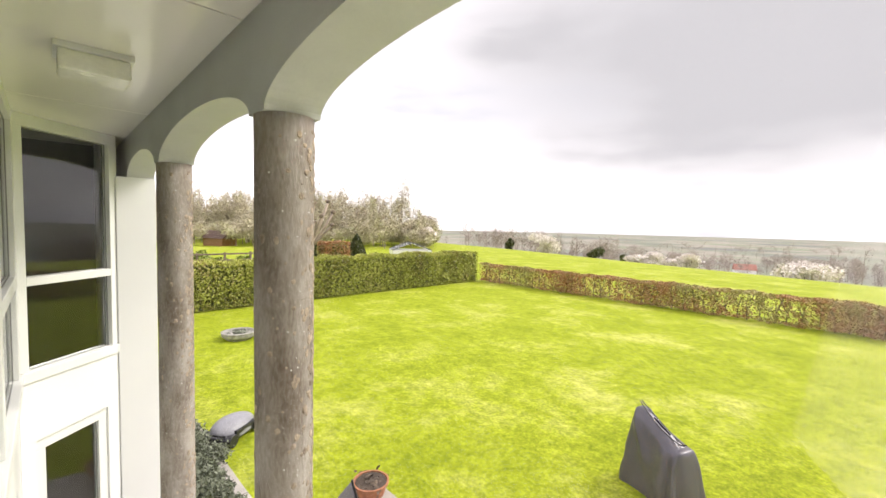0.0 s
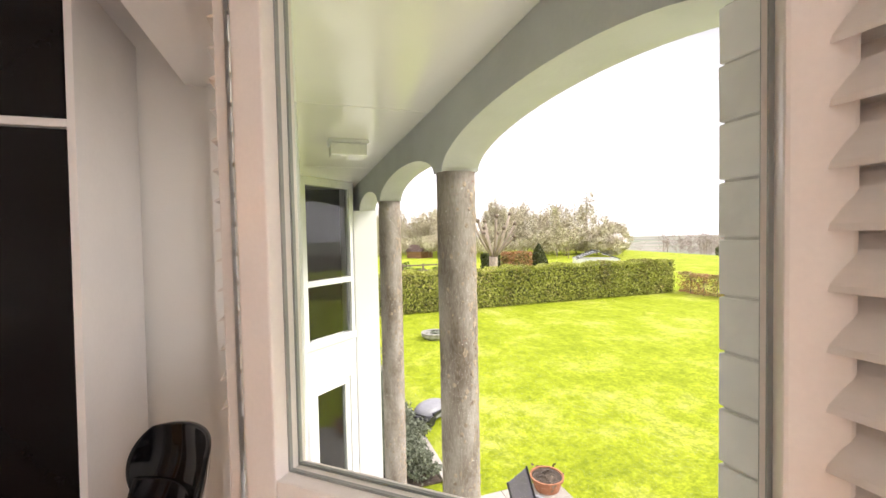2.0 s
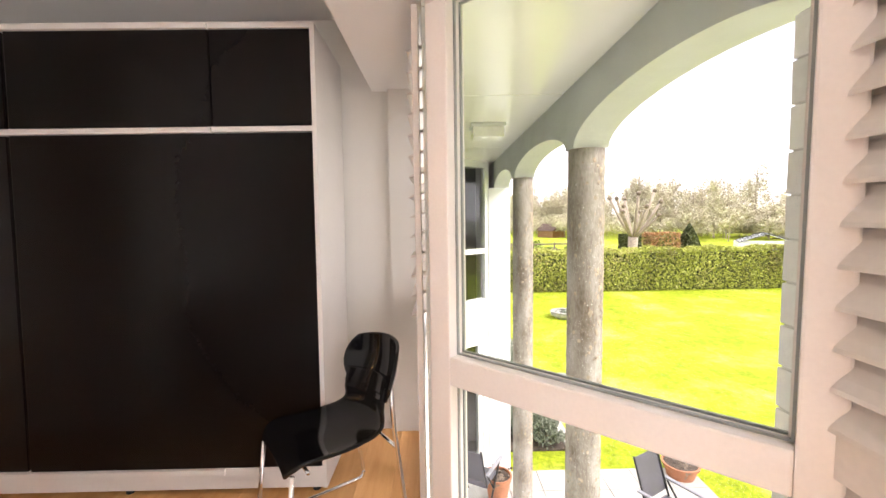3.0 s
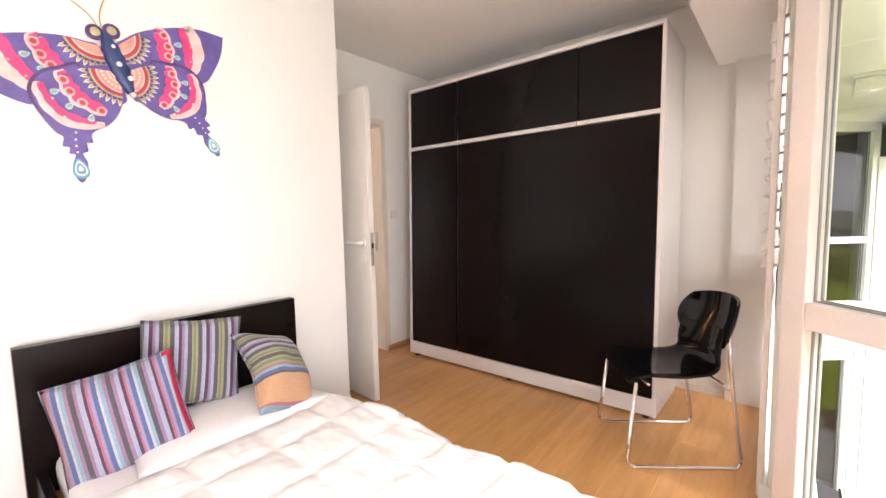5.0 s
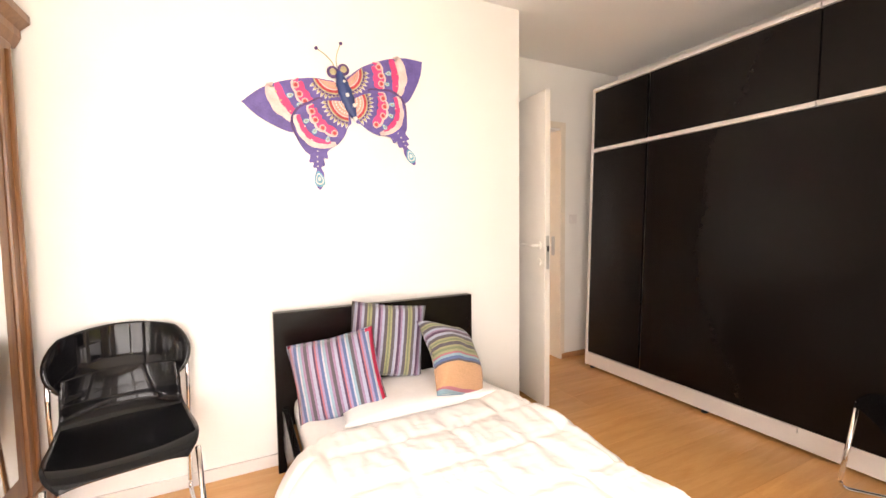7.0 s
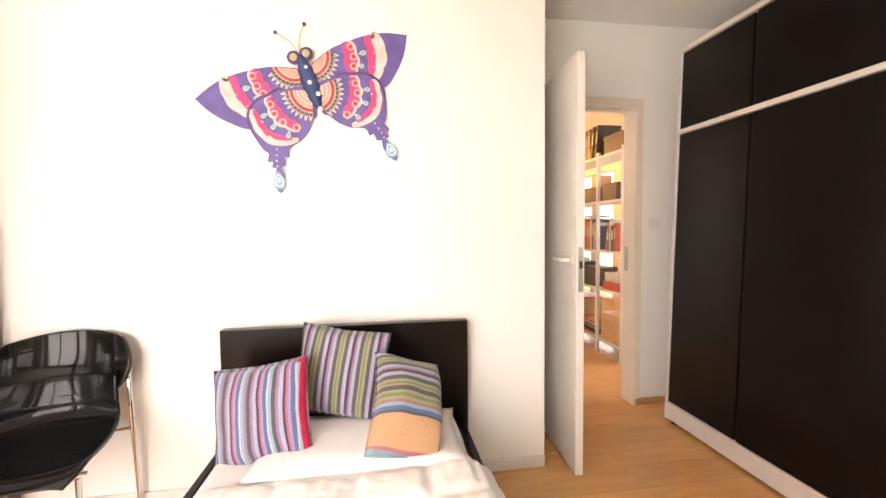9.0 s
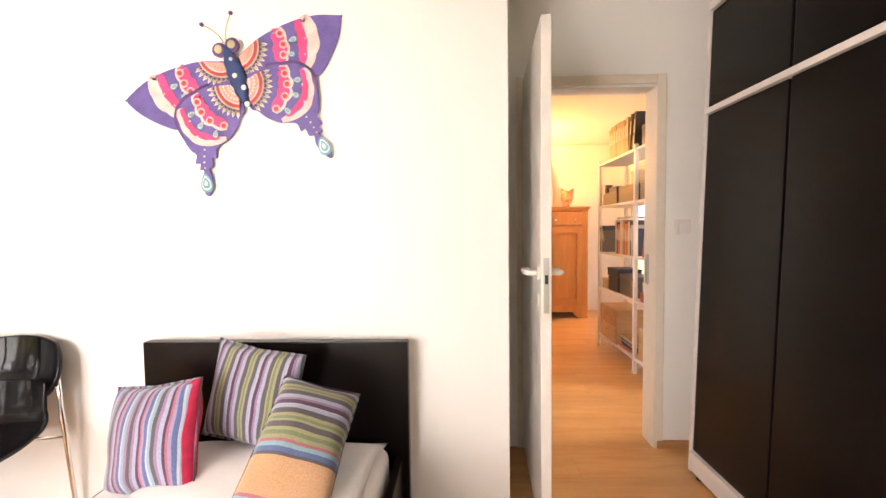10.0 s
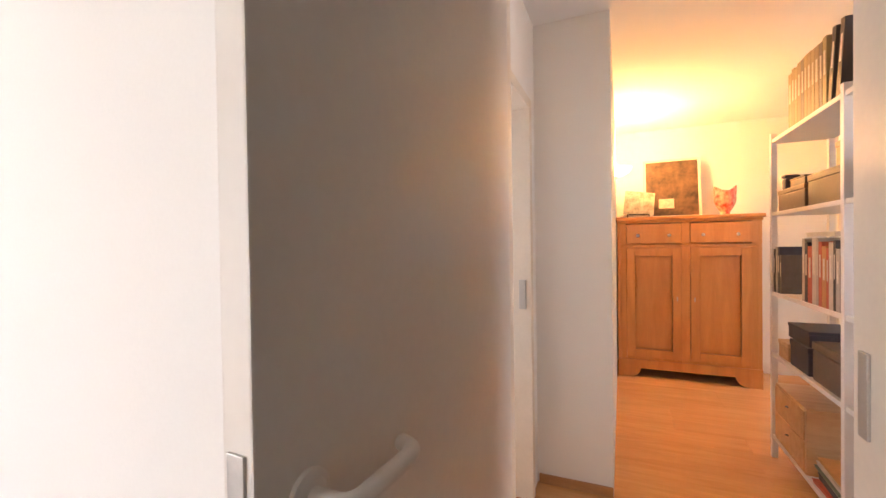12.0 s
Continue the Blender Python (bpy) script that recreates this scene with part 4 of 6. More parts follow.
def cushion(m, material, label, w=0.45, h=0.45, d=0.14, seed=1, sag=0.0, back=None, arch=0.0):
    root = thing("cushion", m, label, "cushion", group="striped cushions on the bed")
    cover = part("cover", cushion_mesh(w, h, d, seed, sag, arch), material, root, smooth=True)
    if back:
        cover.data.materials.append(back)
        for p in cover.data.polygons:
            if p.normal.y > 0.02 or p.center.x > w * 0.425:
                p.material_index = 1
    s = seed * 3.7
    edge = [(-w / 2, 0, -h / 2), (-w * 0.465, 0.004, 0), (-w / 2, 0, h / 2), (0, -0.004, h * 0.465), (w / 2, 0, h / 2), (w * 0.465, 0.004, 0), (w / 2, 0, -h / 2), (0, 0, -h * 0.465)]
    edge = [(x, y - arch * (1 - (2 * z / h) ** 2), z) for x, y, z in edge]
    part("seam", rod(edge, 0.0035, 5, closed=True), material, root)
    return root


pw = thing("pillow", pose(-0.90, -0.37, 0.405, 0, 0, 0), "plain white bed pillow lying flat", "pillow")
part("cover", (lambda b: (bmesh.ops.rotate(b, cent=(0, 0, 0), matrix=Matrix.Rotation(radians(90), 3, "X"), verts=b.verts[:]), b)[1])(cushion_mesh(0.80, 0.46, 0.085, 8)), SHEET, pw, smooth=True)
cushion(pose(-1.275, -0.375, 0.538, -18, -10, -12), STRIPE_A, "cushion striped in blue and violet with a red back", 0.385, 0.375, 0.15, 2, 0.0, REDBACK)
cushion(pose(-0.995, -0.225, 0.632, -10, 7, -12), STRIPE_B, "cushion striped in violet, grey and lime green", 0.38, 0.37, 0.12, 3)
cushion(pose(-0.735, -0.41, 0.548, -48, 18, 9), STRIPE_C, "cushion with violet stripes and a tan band", 0.28, 0.42, 0.16, 4, 0.0, None, 0.045)


# ---- bedroom: chairs ----
def shell_chair(m, label):
    root = thing("chair", m, label, "chair", group="black shell chairs on chrome runners")
    for s in (-1, 1):
        pts = [(s * 0.205, -0.22, 0.425), (s * 0.222, -0.265, 0.012), (s * 0.222, 0.265, 0.012), (s * 0.226, 0.195, 0.52), (s * 0.224, 0.190, 0.66)]
        part("runner", rod(bend(pts, 0.045), 0.0095, 10), CHROME, root, "chrome tube runner", smooth=True)
    part("cross_bar", rod([(-0.205, -0.16, 0.415), (0.205, -0.16, 0.415)], 0.008), CHROME, root, smooth=True)
    part("rear_bar", rod([(-0.222, 0.205, 0.40), (0.222, 0.205, 0.40)], 0.008), CHROME, root, smooth=True)

    def along_line(line, t):
        """A smooth point on a line of values at t from 0 to 1."""
        k = t * (len(line) - 1)
        j = min(int(k), len(line) - 2)
        f = k - j
        p = [Vector(line[min(max(j + i, 0), len(line) - 1)]) for i in (-1, 0, 1, 2)]
        return 0.5 * (2 * p[1] + (p[2] - p[0]) * f + (2 * p[0] - 5 * p[1] + 4 * p[2] - p[3]) * f * f + (3 * p[1] - p[0] - 3 * p[2] + p[3]) * f ** 3)

    # depth, height, half width and side wrap, from behind the back down to the front lip
    low = [(0.262, 0.640, 0.190, 0.075), (0.240, 0.580, 0.195, 0.070), (0.232, 0.530, 0.196, 0.060), (0.205, 0.478, 0.200, 0.045), (0.130, 0.442, 0.208, 0.020), (0.020, 0.428, 0.216, 0.0), (-0.090, 0.432, 0.222, 0.0), (-0.165, 0.436, 0.218, 0.0), (-0.210, 0.430, 0.203, 0.0), (-0.232, 0.414, 0.170, 0.0)]

    def seat(u, v):
        p = along_line([q[:3] for q in low], v)
        e = (u - 0.5) * 2
        lift = 0.022 * abs(e) ** 3 * min(1.0, max(0.0, (v - 0.3) / 0.2)) * (1 - max(0.0, v - 0.8) * 4)
        rib = 0.006 * math.exp(-((v - 0.20) / 0.035) ** 2)
        return Vector((p.z * e, p.x - wrap(v) * abs(e) ** 2.2 - rib, p.y + lift - 0.016 * max(0.0, v - 0.75) * 4 * abs(e) ** 4))

    def wrap(v):
        return along_line([Vector((q[3], 0, 0)) for q in low], v).x
    part("seat", sheet(seat, 30, 54, 0.012), SOFTBLACK, root, "glossy black seat shell", smooth=True)

    def back(u, v):
        """A wide shell with rounded corners that wraps round the sitter."""
        p, q = (u - 0.5) * 2, (v - 0.5) * 2
        e, g = p * math.sqrt(1 - 0.36 * q * q), q * math.sqrt(1 - 0.36 * p * p)
        h = (g + 1) / 2
        y = 0.222 + 0.080 * h - 0.105 * abs(e) ** 2.2 + 0.022 * math.sin(h * math.pi)
        return Vector((0.232 * e, y, 0.565 + 0.252 * h))
    part("backrest", sheet(back, 44, 30, 0.014), BLACKPLASTIC, root, "glossy black curved backrest", smooth=True)
    return root


shell_chair(pose(0.71, -1.73, 0, 0, 0, 215.6), "glossy black shell chair on chrome runners beside the wardrobe")
shell_chair(pose(-2.06, -0.34, 0, 0, 0, 12), "glossy black shell chair on chrome runners against the white wall")


# ---- bedroom: old mirror wardrobe ----
def armoire():
    root = thing("armoire", pose(-2.405, -0.03, 0), "old brown oak wardrobe with a mirror door and carved cornice", "wardrobe")
    d, w, h = 0.56, 1.25, 2.02
    bm = bmesh.new()
    box(bm, -d, -w, 0.14, -0.02, -w + 0.03, h - 0.10, 0.003)
    box(bm, -d, -0.03, 0.14, -0.02, 0.0, h - 0.10, 0.003)
    box(bm, -d, -w + 0.03, 0.14, -d + 0.02, -0.03, h - 0.10)
    part("body", bm, OAK, root)
    part("plinth", cube(-d - 0.01, -w - 0.01, 0.0, 0.035, 0.012, 0.16, 0.012), OAK, root)
    part("plinth_moulding", cube(-d, -w, 0.16, 0.022, 0.006, 0.20, 0.010), OAK, root)
    part("cornice", upright([(-d, h - 0.10), (0.0, h - 0.10), (0.02, h - 0.06), (0.02, h - 0.03), (0.05, h), (0.05, h + 0.03), (-d, h + 0.03)], -w - 0.02, 0.02), OAK, root, "carved oak cornice")
    for y in (-0.09, -w + 0.09):
        part("corner_post", cube(-0.02, y - 0.05, 0.20, 0.012, y + 0.05, h - 0.10, 0.008), OAK, root)
        part("post_bead", rod([(0.014, y, 0.24), (0.014, y, h - 0.14)], 0.010), OAK, root, smooth=True)
    door = part("door", cube(-0.018, -w + 0.15, 0.22, 0.004, -0.15, h - 0.12, 0.004), OAK, root)
    part("mirror", cube(0.004, -w + 0.22, 0.32, 0.008, -0.22, h - 0.2, 0.001), MIRROR, door, "tall mirror pane")
    return root


armoire()


# ---- garden ----
def hedge(name, label, axis, a0, a1, b0, b1, height, material, core, count, size, seed, gaps=0.0):
    """A clipped hedge: uneven stems and a dark core coloured as shade, under many leaves."""
    root = thing(name, pose(0, 0, G0), label, "hedge", group="clipped garden hedges")
    rng = np.random.default_rng(seed)
    k = count
    a = rng.uniform(a0, a1, k)
    face = rng.random(k)
    b = np.where(face < 0.36, b0 + rng.normal(0, 0.05, k), np.where(face < 0.50, b1 + rng.normal(0, 0.05, k), rng.uniform(b0, b1, k)))
    z = np.where(face < 0.50, rng.uniform(0.05, height, k), height + rng.normal(0, 0.045, k))
    wob = 0.06 * np.sin(a * 1.9 + seed) + 0.04 * np.sin(a * 5.3)
    z = z + wob * (z / height)
    if gaps:
        keep = (np.sin(a * 3.1 + 1.3 * np.sin(a)) * 0.5 + 0.5 + (z / height) * 0.9) > gaps * rng.random(k) * 1.9
        a, b, z = a[keep], b[keep], z[keep]
    pts = np.stack([a, b, z], 1) if axis == "x" else np.stack([b, a, z], 1)
    cards("leaves", pts, size, material, root, seed, kind="stuff")
    bm = bmesh.new()
    step = 0.55
    for i in range(int((a1 - a0) / step)):
        c = a0 + (i + 0.5) * step + rng.uniform(-0.15, 0.15)
        mid = (b0 + b1) / 2 + rng.uniform(-0.1, 0.1)
        for j in range(3):
            e = (c + rng.uniform(-0.35, 0.35), mid + rng.uniform(-0.2, 0.2), height * rng.uniform(0.7, 0.97))
            s = (c, mid, 0.0)
            h = (c + rng.uniform(-0.12, 0.12), mid + rng.uniform(-0.1, 0.1), height * 0.45)
            pts = [s, h, e] if axis == "x" else [(p[1], p[0], p[2]) for p in (s, h, e)]
            rod(pts, [0.035, 0.025, 0.008], 5, bm)
    part("stems", bm, BARK, root, kind="stuff")
    # plain dark box that fills the hedge as its inner shade
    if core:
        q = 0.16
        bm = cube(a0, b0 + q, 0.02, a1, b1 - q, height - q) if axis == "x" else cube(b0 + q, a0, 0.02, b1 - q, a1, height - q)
        part("shade_core", bm, core, root)
    return root


# dark colour for the shade between leaves, in hedge and topiary
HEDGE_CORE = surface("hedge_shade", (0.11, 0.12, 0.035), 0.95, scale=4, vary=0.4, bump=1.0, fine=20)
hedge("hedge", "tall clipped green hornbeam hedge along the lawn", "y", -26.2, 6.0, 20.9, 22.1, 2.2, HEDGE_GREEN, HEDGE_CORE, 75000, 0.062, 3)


def beech_hedge():
    """A thin winter hedge: upright forked stems, leaves mostly along the clipped top and in patches."""
    root = thing("hedge", pose(0, -26.75, G0), "low thin hedge with brown winter beech leaves", "hedge", group="clipped garden hedges")
    rng = random.Random(15)
    bm = bmesh.new()
    x = -14.0
    while x < 20.8:
        y = rng.uniform(-0.12, 0.12)
        top = (x + rng.uniform(-0.05, 0.05), y, 0.5 + rng.uniform(-0.1, 0.15))
        rod([(x, y, -0.05), top], [0.030, 0.022], 6, bm)
        for _ in range(4):
            a = Vector((top[0] + rng.uniform(-0.2, 0.2), y + rng.uniform(-0.15, 0.15), rng.uniform(0.75, 1.0)))
            rod([top, a], [0.017, 0.012], 5, bm)
            for _ in range(2):
                rod([a, a + Vector((rng.uniform(-0.2, 0.2), rng.uniform(-0.12, 0.12), 1.36 - a.z))], [0.010, 0.004], 4, bm)
        x += rng.uniform(0.38, 0.62)
    part("stems", bm, BARK, root, kind="stuff")
    g = np.random.default_rng(5)
    k = 110000
    a, z = g.uniform(-14.0, 20.9, k), g.uniform(0.05, 1.38, k)
    patch = 0.5 + 0.5 * np.sin(a * 0.83 + 1.7 * np.sin(a * 0.37 + 1)) * np.cos(a * 0.29)
    dense = np.clip(0.16 + 0.8 * np.clip(patch - 0.40, 0, 1) + 0.22 * (np.sin(a * 6.1 + 2 * np.sin(z * 5)) > 0.5), 0, 1)
    keep = (g.random(k) < dense) | ((z > 1.20) & (g.random(k) < 0.95)) | ((z < 0.14) & (g.random(k) < 0.5))
    a, z = a[keep], z[keep]
    b = g.normal(0, 0.22, len(a)).clip(-0.42, 0.42)
    z = z + 0.03 * np.sin(a * 1.9) + 0.025 * np.sin(a * 5.3)
    cards("leaves", np.stack([a, b, z], 1), 0.062, HEDGE_BEECH, root, 5, kind="stuff")


beech_hedge()


def blob_points(rng, centre, radii, count, hollow=0.55, lumps=9):
    """Places of leaves in an uneven crown made of several lumps."""
    c = np.asarray(centre, float)
    r = np.asarray(radii, float)
    mids = rng.normal(size=(lumps, 3))
    mids /= np.linalg.norm(mids, axis=1)[:, None]
    mids *= rng.uniform(0.25, 0.72, (lumps, 1))
    pick = rng.integers(0, lumps, count)
    d = rng.normal(size=(count, 3))
    d /= np.linalg.norm(d, axis=1)[:, None]
    d *= rng.uniform(hollow, 1.0, (count, 1)) * rng.uniform(0.30, 0.52, lumps)[pick][:, None]
    p = (mids[pick] + d) * r
    return c + p


def limbs(bm, rng, base, height, spread, radius, levels=3, lean=0.0):
    """A tapered trunk that forks into limbs; returns the limb ends."""
    ends = []

    def grow(p, d, length, r, level):
        a = p + d * length * 0.5 + Vector((rng.uniform(-1, 1), rng.uniform(-1, 1), 0)) * length * 0.06
        e = p + d * length
        rod([p, a, e], [r, r * 0.8, r * 0.6], 6, bm)
        ends.append(e)
        if level:
            for _ in range(3):
                t = rng.uniform(0, 2 * math.pi)
                nd = (d + Vector((math.cos(t), math.sin(t), rng.uniform(0.0, 0.5))) * spread).normalized()
                grow(e, nd, length * rng.uniform(0.55, 0.75), r * 0.55, level - 1)
    grow(Vector(base), Vector((lean, 0, 1)).normalized(), height * 0.38, radius, levels)
    return ends


def bush(name, place, radii, material, label, category, count, size, seed, trunk=0.0):
    root = thing(name, pose(*place), label, category)
    rng = np.random.default_rng(seed)
    cards("leaves", blob_points(rng, (0, 0, trunk + radii[2] * 0.75), radii, count), size, material, root, seed, kind="stuff")
    bm = bmesh.new()
    limbs(bm, random.Random(seed), (0, 0, -0.3), trunk + radii[2] * 1.4, 0.7, 0.05 + radii[2] * 0.04, 2)
    part("stems", bm, BARK, root)
    return root


# topiary and trees behind the tall hedge
cone = thing("topiary_cone", pose(34, -23.7, G0), "clipped dark green cone-shaped topiary", "topiary")
rng = np.random.default_rng(4)
t, zz = rng.uniform(0, 2 * math.pi, 5200), 3.25 * (1 - np.sqrt(rng.random(5200)))
rr = 1.15 * (1 - (zz / 3.3) ** 1.6) * rng.uniform(0.9, 1.02, 5200)
cards("leaves", np.stack([rr * np.cos(t), rr * np.sin(t), zz], 1), 0.13, EVERGREEN, cone, 4, kind="stuff")
# dark filler coloured as the shade behind the cone's leaves
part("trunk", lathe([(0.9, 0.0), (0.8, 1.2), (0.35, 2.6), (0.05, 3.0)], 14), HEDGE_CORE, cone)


def block_hedge(place, size, material, label, seed):
    root = thing("topiary_block", pose(*place), label, "topiary")
    rng = np.random.default_rng(seed)
    n = 4200
    p = rng.uniform(-0.5, 0.5, (n, 3))
    ax = rng.integers(0, 3, n)
    p[np.arange(n), ax] = np.sign(p[np.arange(n), ax]) * (0.5 - np.abs(rng.normal(0, 0.02, n)))
    p[:, 2] += 0.5
    cards("leaves", p * np.asarray(size), 0.12, material, root, seed, kind="stuff")
    # dark block that acts as shade behind the leaves
    part("shade_core", soft_box(-size[0] * 0.44, -size[1] * 0.44, 0.0, size[0] * 0.44, size[1] * 0.44, size[2] * 0.93, 0.3), HEDGE_CORE, root)


block_hedge((34, -21.2, G0), (2.0, 2.4, 2.5), HEDGE_BEECH, "rounded block of clipped brown beech", 6)
block_hedge((34, -18.6, G0), (1.2, 1.4, 2.4), EVERGREEN, "dark clipped yew block", 7)


def pollard():
    root = thing("pollard_tree", pose(30, -17.0, G0), "bare pollarded tree with knobbly limb ends", "tree")
    rng = random.Random(12)
    part("trunk", rod([(0, 0, -0.2), (0.05, 0.02, 1.2), (0, 0, 2.4)], [0.42, 0.34, 0.36], 10), FARBARK, root, smooth=True)
    for i in range(11):
        t = 2 * math.pi * i / 11 + rng.uniform(-0.2, 0.2)
        out, up = rng.uniform(0.9, 1.9), rng.uniform(1.6, 3.6)
        p = [(0, 0, 2.2), (out * 0.5 * math.cos(t), out * 0.5 * math.sin(t), 2.5 + up * 0.35), (out * math.cos(t), out * math.sin(t), 2.4 + up)]
        limb = part("limb", rod(bend(p, 0.5), 0.10, 7), FARBARK, root, smooth=True)
        bm = bmesh.new()
        bmesh.ops.create_icosphere(bm, subdivisions=2, radius=0.17, matrix=Matrix.Translation(p[2]))
        for v in bm.verts:
            v.co += noise.noise_vector(v.co * 6) * 0.06
        part("knuckle", bm, BARK, limb, smooth=True)


pollard()
bush("shrub", (26.5, -9.4, G0), (1.6, 1.4, 1.2), FRESH, "fresh yellow-green shrub behind the hedge", "shrub", 2600, 0.11, 21, 0.6)
bush("shrub", (27.5, -11.4, G0), (1.0, 0.9, 0.9), FRESH, "fresh yellow-green shrub behind the hedge", "shrub", 1600, 0.10, 22, 0.6)


def far_wood(name, label, spots, material, seed, per=300):
    """Many bare trees far off, as one mass of trunks and twigs."""
    root = thing(name, pose(0, 0, 0), label, "wood", kind="stuff")
    rng = np.random.default_rng(seed)
    pts = []
    bm = bmesh.new()
    pr = random.Random(seed)
    for x, y, h, w in spots:
        z = terrain(x, y)
        rod([(x, y, z - 0.3), (x + pr.uniform(-0.3, 0.3), y, z + h * 0.5), (x + pr.uniform(-0.5, 0.5), y, z + h * 0.95)], [0.014 * h, 0.009 * h, 0.003 * h], 5, bm)
        for _ in range(7):
            t, k = pr.uniform(0, 2 * math.pi), pr.uniform(0.25, 0.75)
            rod([(x, y, z + h * k), (x + w * 0.7 * math.cos(t), y + w * 0.7 * math.sin(t), z + h * min(0.97, k + pr.uniform(0.15, 0.3)))], [0.006 * h, 0.002 * h], 4, bm)
        p = blob_points(rng, (x, y, z + h * 0.60), (w, w, h * 0.52), per, 0.25, 8)
        pts.append(p)
    part("trunks", bm, FARBARK, root, kind="stuff")
    cards("twigs", np.concatenate(pts), 0.115, material, root, seed, long=4.5, kind="stuff")
    return root


def along(px, depth):
    """A place on the land at a bearing (tangent to the right of the garden's diagonal) and a distance."""
    return 0.72 * depth - 0.69 * px * depth, -2.5 - 0.69 * depth - 0.72 * px * depth


pr = random.Random(5)
spots = []
for i in range(120):
    b = pr.uniform(-0.75, -0.02)
    d = pr.uniform(78, 120)
    x, y = along(b, d)
    spots.append((x, y, (11.5 if b < -0.1 else 7.5) * pr.uniform(0.6, 1.12) * d / 100 * (1.0 if pr.random() > 0.1 else 1.25), pr.uniform(2.2, 4.0)))
for i in range(90):
    b = pr.uniform(-0.75, 0.0)
    d = pr.uniform(70, 100)
    x, y = along(b, d)
    spots.append((x, y, pr.uniform(3.0, 5.5), pr.uniform(2.4, 4.2)))
far_wood("far_wood", "bare spring wood on the rise behind the garden", spots, TWIG, 8, 700)
spots = []
for i in range(240):
    b = pr.uniform(0.05, 1.25)
    d = pr.uniform(150, 330)
    x, y = along(b, d)
    spots.append((x, y, pr.uniform(6.5, 11), pr.uniform(3, 6)))
for i in range(34):
    b = pr.uniform(0.84, 1.3)
    d = pr.uniform(105, 150)
    x, y = along(b, d)
    spots.append((x, y, pr.uniform(8, 12.5), pr.uniform(2, 3.4)))
far_wood("far_wood", "hazy bare woods down in the valley", spots, FARWOOD, 9, 330)
spots = []
for i in range(130):
    b = pr.uniform(-0.1, 1.4)
    d = pr.uniform(420, 900)
    x, y = along(b, d)
    spots.append((x, y, pr.uniform(8, 13), pr.uniform(8, 16)))
far_wood("far_wood", "distant tree belts across the valley", spots, FARWOOD, 10, 160)
for b, d, r, h, s in ((0.245, 92, 5.6, 2.9, 31), (0.49, 74, 4.2, 1.5, 32), (0.60, 72, 4.6, 1.7, 33), (0.88, 62, 5.6, 2.0, 34), (0.55, 60, 1.1, 0.7, 35), (-0.05, 82, 3.4, 2.6, 36), (-0.085, 88, 2.6, 2.2, 37)):
    x, y = along(b, d)
    bush("blossom_bush", (x, y, terrain(x, y) - 0.2), (r, r * 0.8, h), BLOSSOM, "white blossoming bush at the field's edge", "bush", 2600, 0.24, s)
for b, d, r, h, s in ((0.37, 84, 1.8, 1.6, 41), (0.44, 82, 1.2, 1.1, 42), (0.16, 100, 1.4, 2.0, 43), (0.83, 128, 2.0, 4.5, 44)):
    x, y = along(b, d)
    bush("far_bush", (x, y, terrain(x, y) - 0.2), (r, r, h), EVERGREEN, "dark green bush at the field's edge", "bush", 1100, 0.22, s)


def small_house(name, m, w, d, wall_h, roof_h, wall_mat, roof_mat, label):
    root = thing(name, m, label, "house")
    part("wall", cube(0, 0, 0, w, d, wall_h), wall_mat, root)
    bm = bmesh.new()
    v = [bm.verts.new(p) for p in ((-0.3, -0.3, wall_h), (w + 0.3, -0.3, wall_h), (w + 0.3, d + 0.3, wall_h), (-0.3, d + 0.3, wall_h), (-0.3, d / 2, wall_h + roof_h), (w + 0.3, d / 2, wall_h + roof_h))]
    for f in ((0, 1, 5, 4), (2, 3, 4, 5), (0, 4, 3), (1, 2, 5), (3, 2, 1, 0)):
        bm.faces.new([v[i] for i in f])
    part("roof", bm, roof_mat, root)
    return root


hs = small_house("neighbour_house", pose(24.5, -5.7, G0), 9, 12, 5.6, 3.5, FARBRICK, ROOFTILE, "red brick neighbouring house beyond the hedge")
for y in (1.5, 4.5):
    w = part("window", cube(-0.03, y, 3.2, 0.05, y + 1.1, 4.5, 0.01), ALU, hs)
    part("window_pane", cube(-0.04, y + 0.08, 3.28, -0.02, y + 1.02, 4.42), GASKET, w)
x, y = along(-0.50, 72)
small_house("garden_shed", pose(x, y, G0 - 0.4, 0, 0, 30), 4, 3.2, 1.6, 1.3, OAK, ROOFTILE, "small brown-roofed shed among the trees")
x, y = along(0.755, 190)
small_house("far_cottage", pose(x, y, terrain(x, y) + 1.5, 0, 0, 20), 8, 6, 3.2, 2.6, RENDERED, FARBRICK, "far white cottage in the valley")


def greenhouse():
    root = thing("greenhouse", pose(34.5, -33.8, G0, 0, 0, -30), "low white glazed greenhouse roof behind the hedge", "greenhouse")
    part("wall", cube(0, 0, 0, 3.6, 4.4, 1.35), ALU, root)
    for s in (0, 1):
        bm = bmesh.new()
        y0, y1 = (0, 2.2) if s == 0 else (4.4, 2.2)
        v = [bm.verts.new(p) for p in ((0, y0, 1.35), (3.6, y0, 1.35), (3.6, y1, 2.15), (0, y1, 2.15))]
        bm.faces.new(v)
        bmesh.ops.solidify(bm, geom=bm.faces[:], thickness=0.03)
        part("roof_pane", bm, ALU, root)
    for x in (0.0, 1.2, 2.4, 3.6):
        part("rafter", rod([(x, -0.02, 1.37), (x, 2.2, 2.20), (x, 4.42, 1.37)], 0.035, 6), MOWBLACK, root)
    part("ridge", rod([(0, 2.2, 2.2), (3.6, 2.2, 2.2)], 0.05, 6), MOWBLACK, root)


greenhouse()
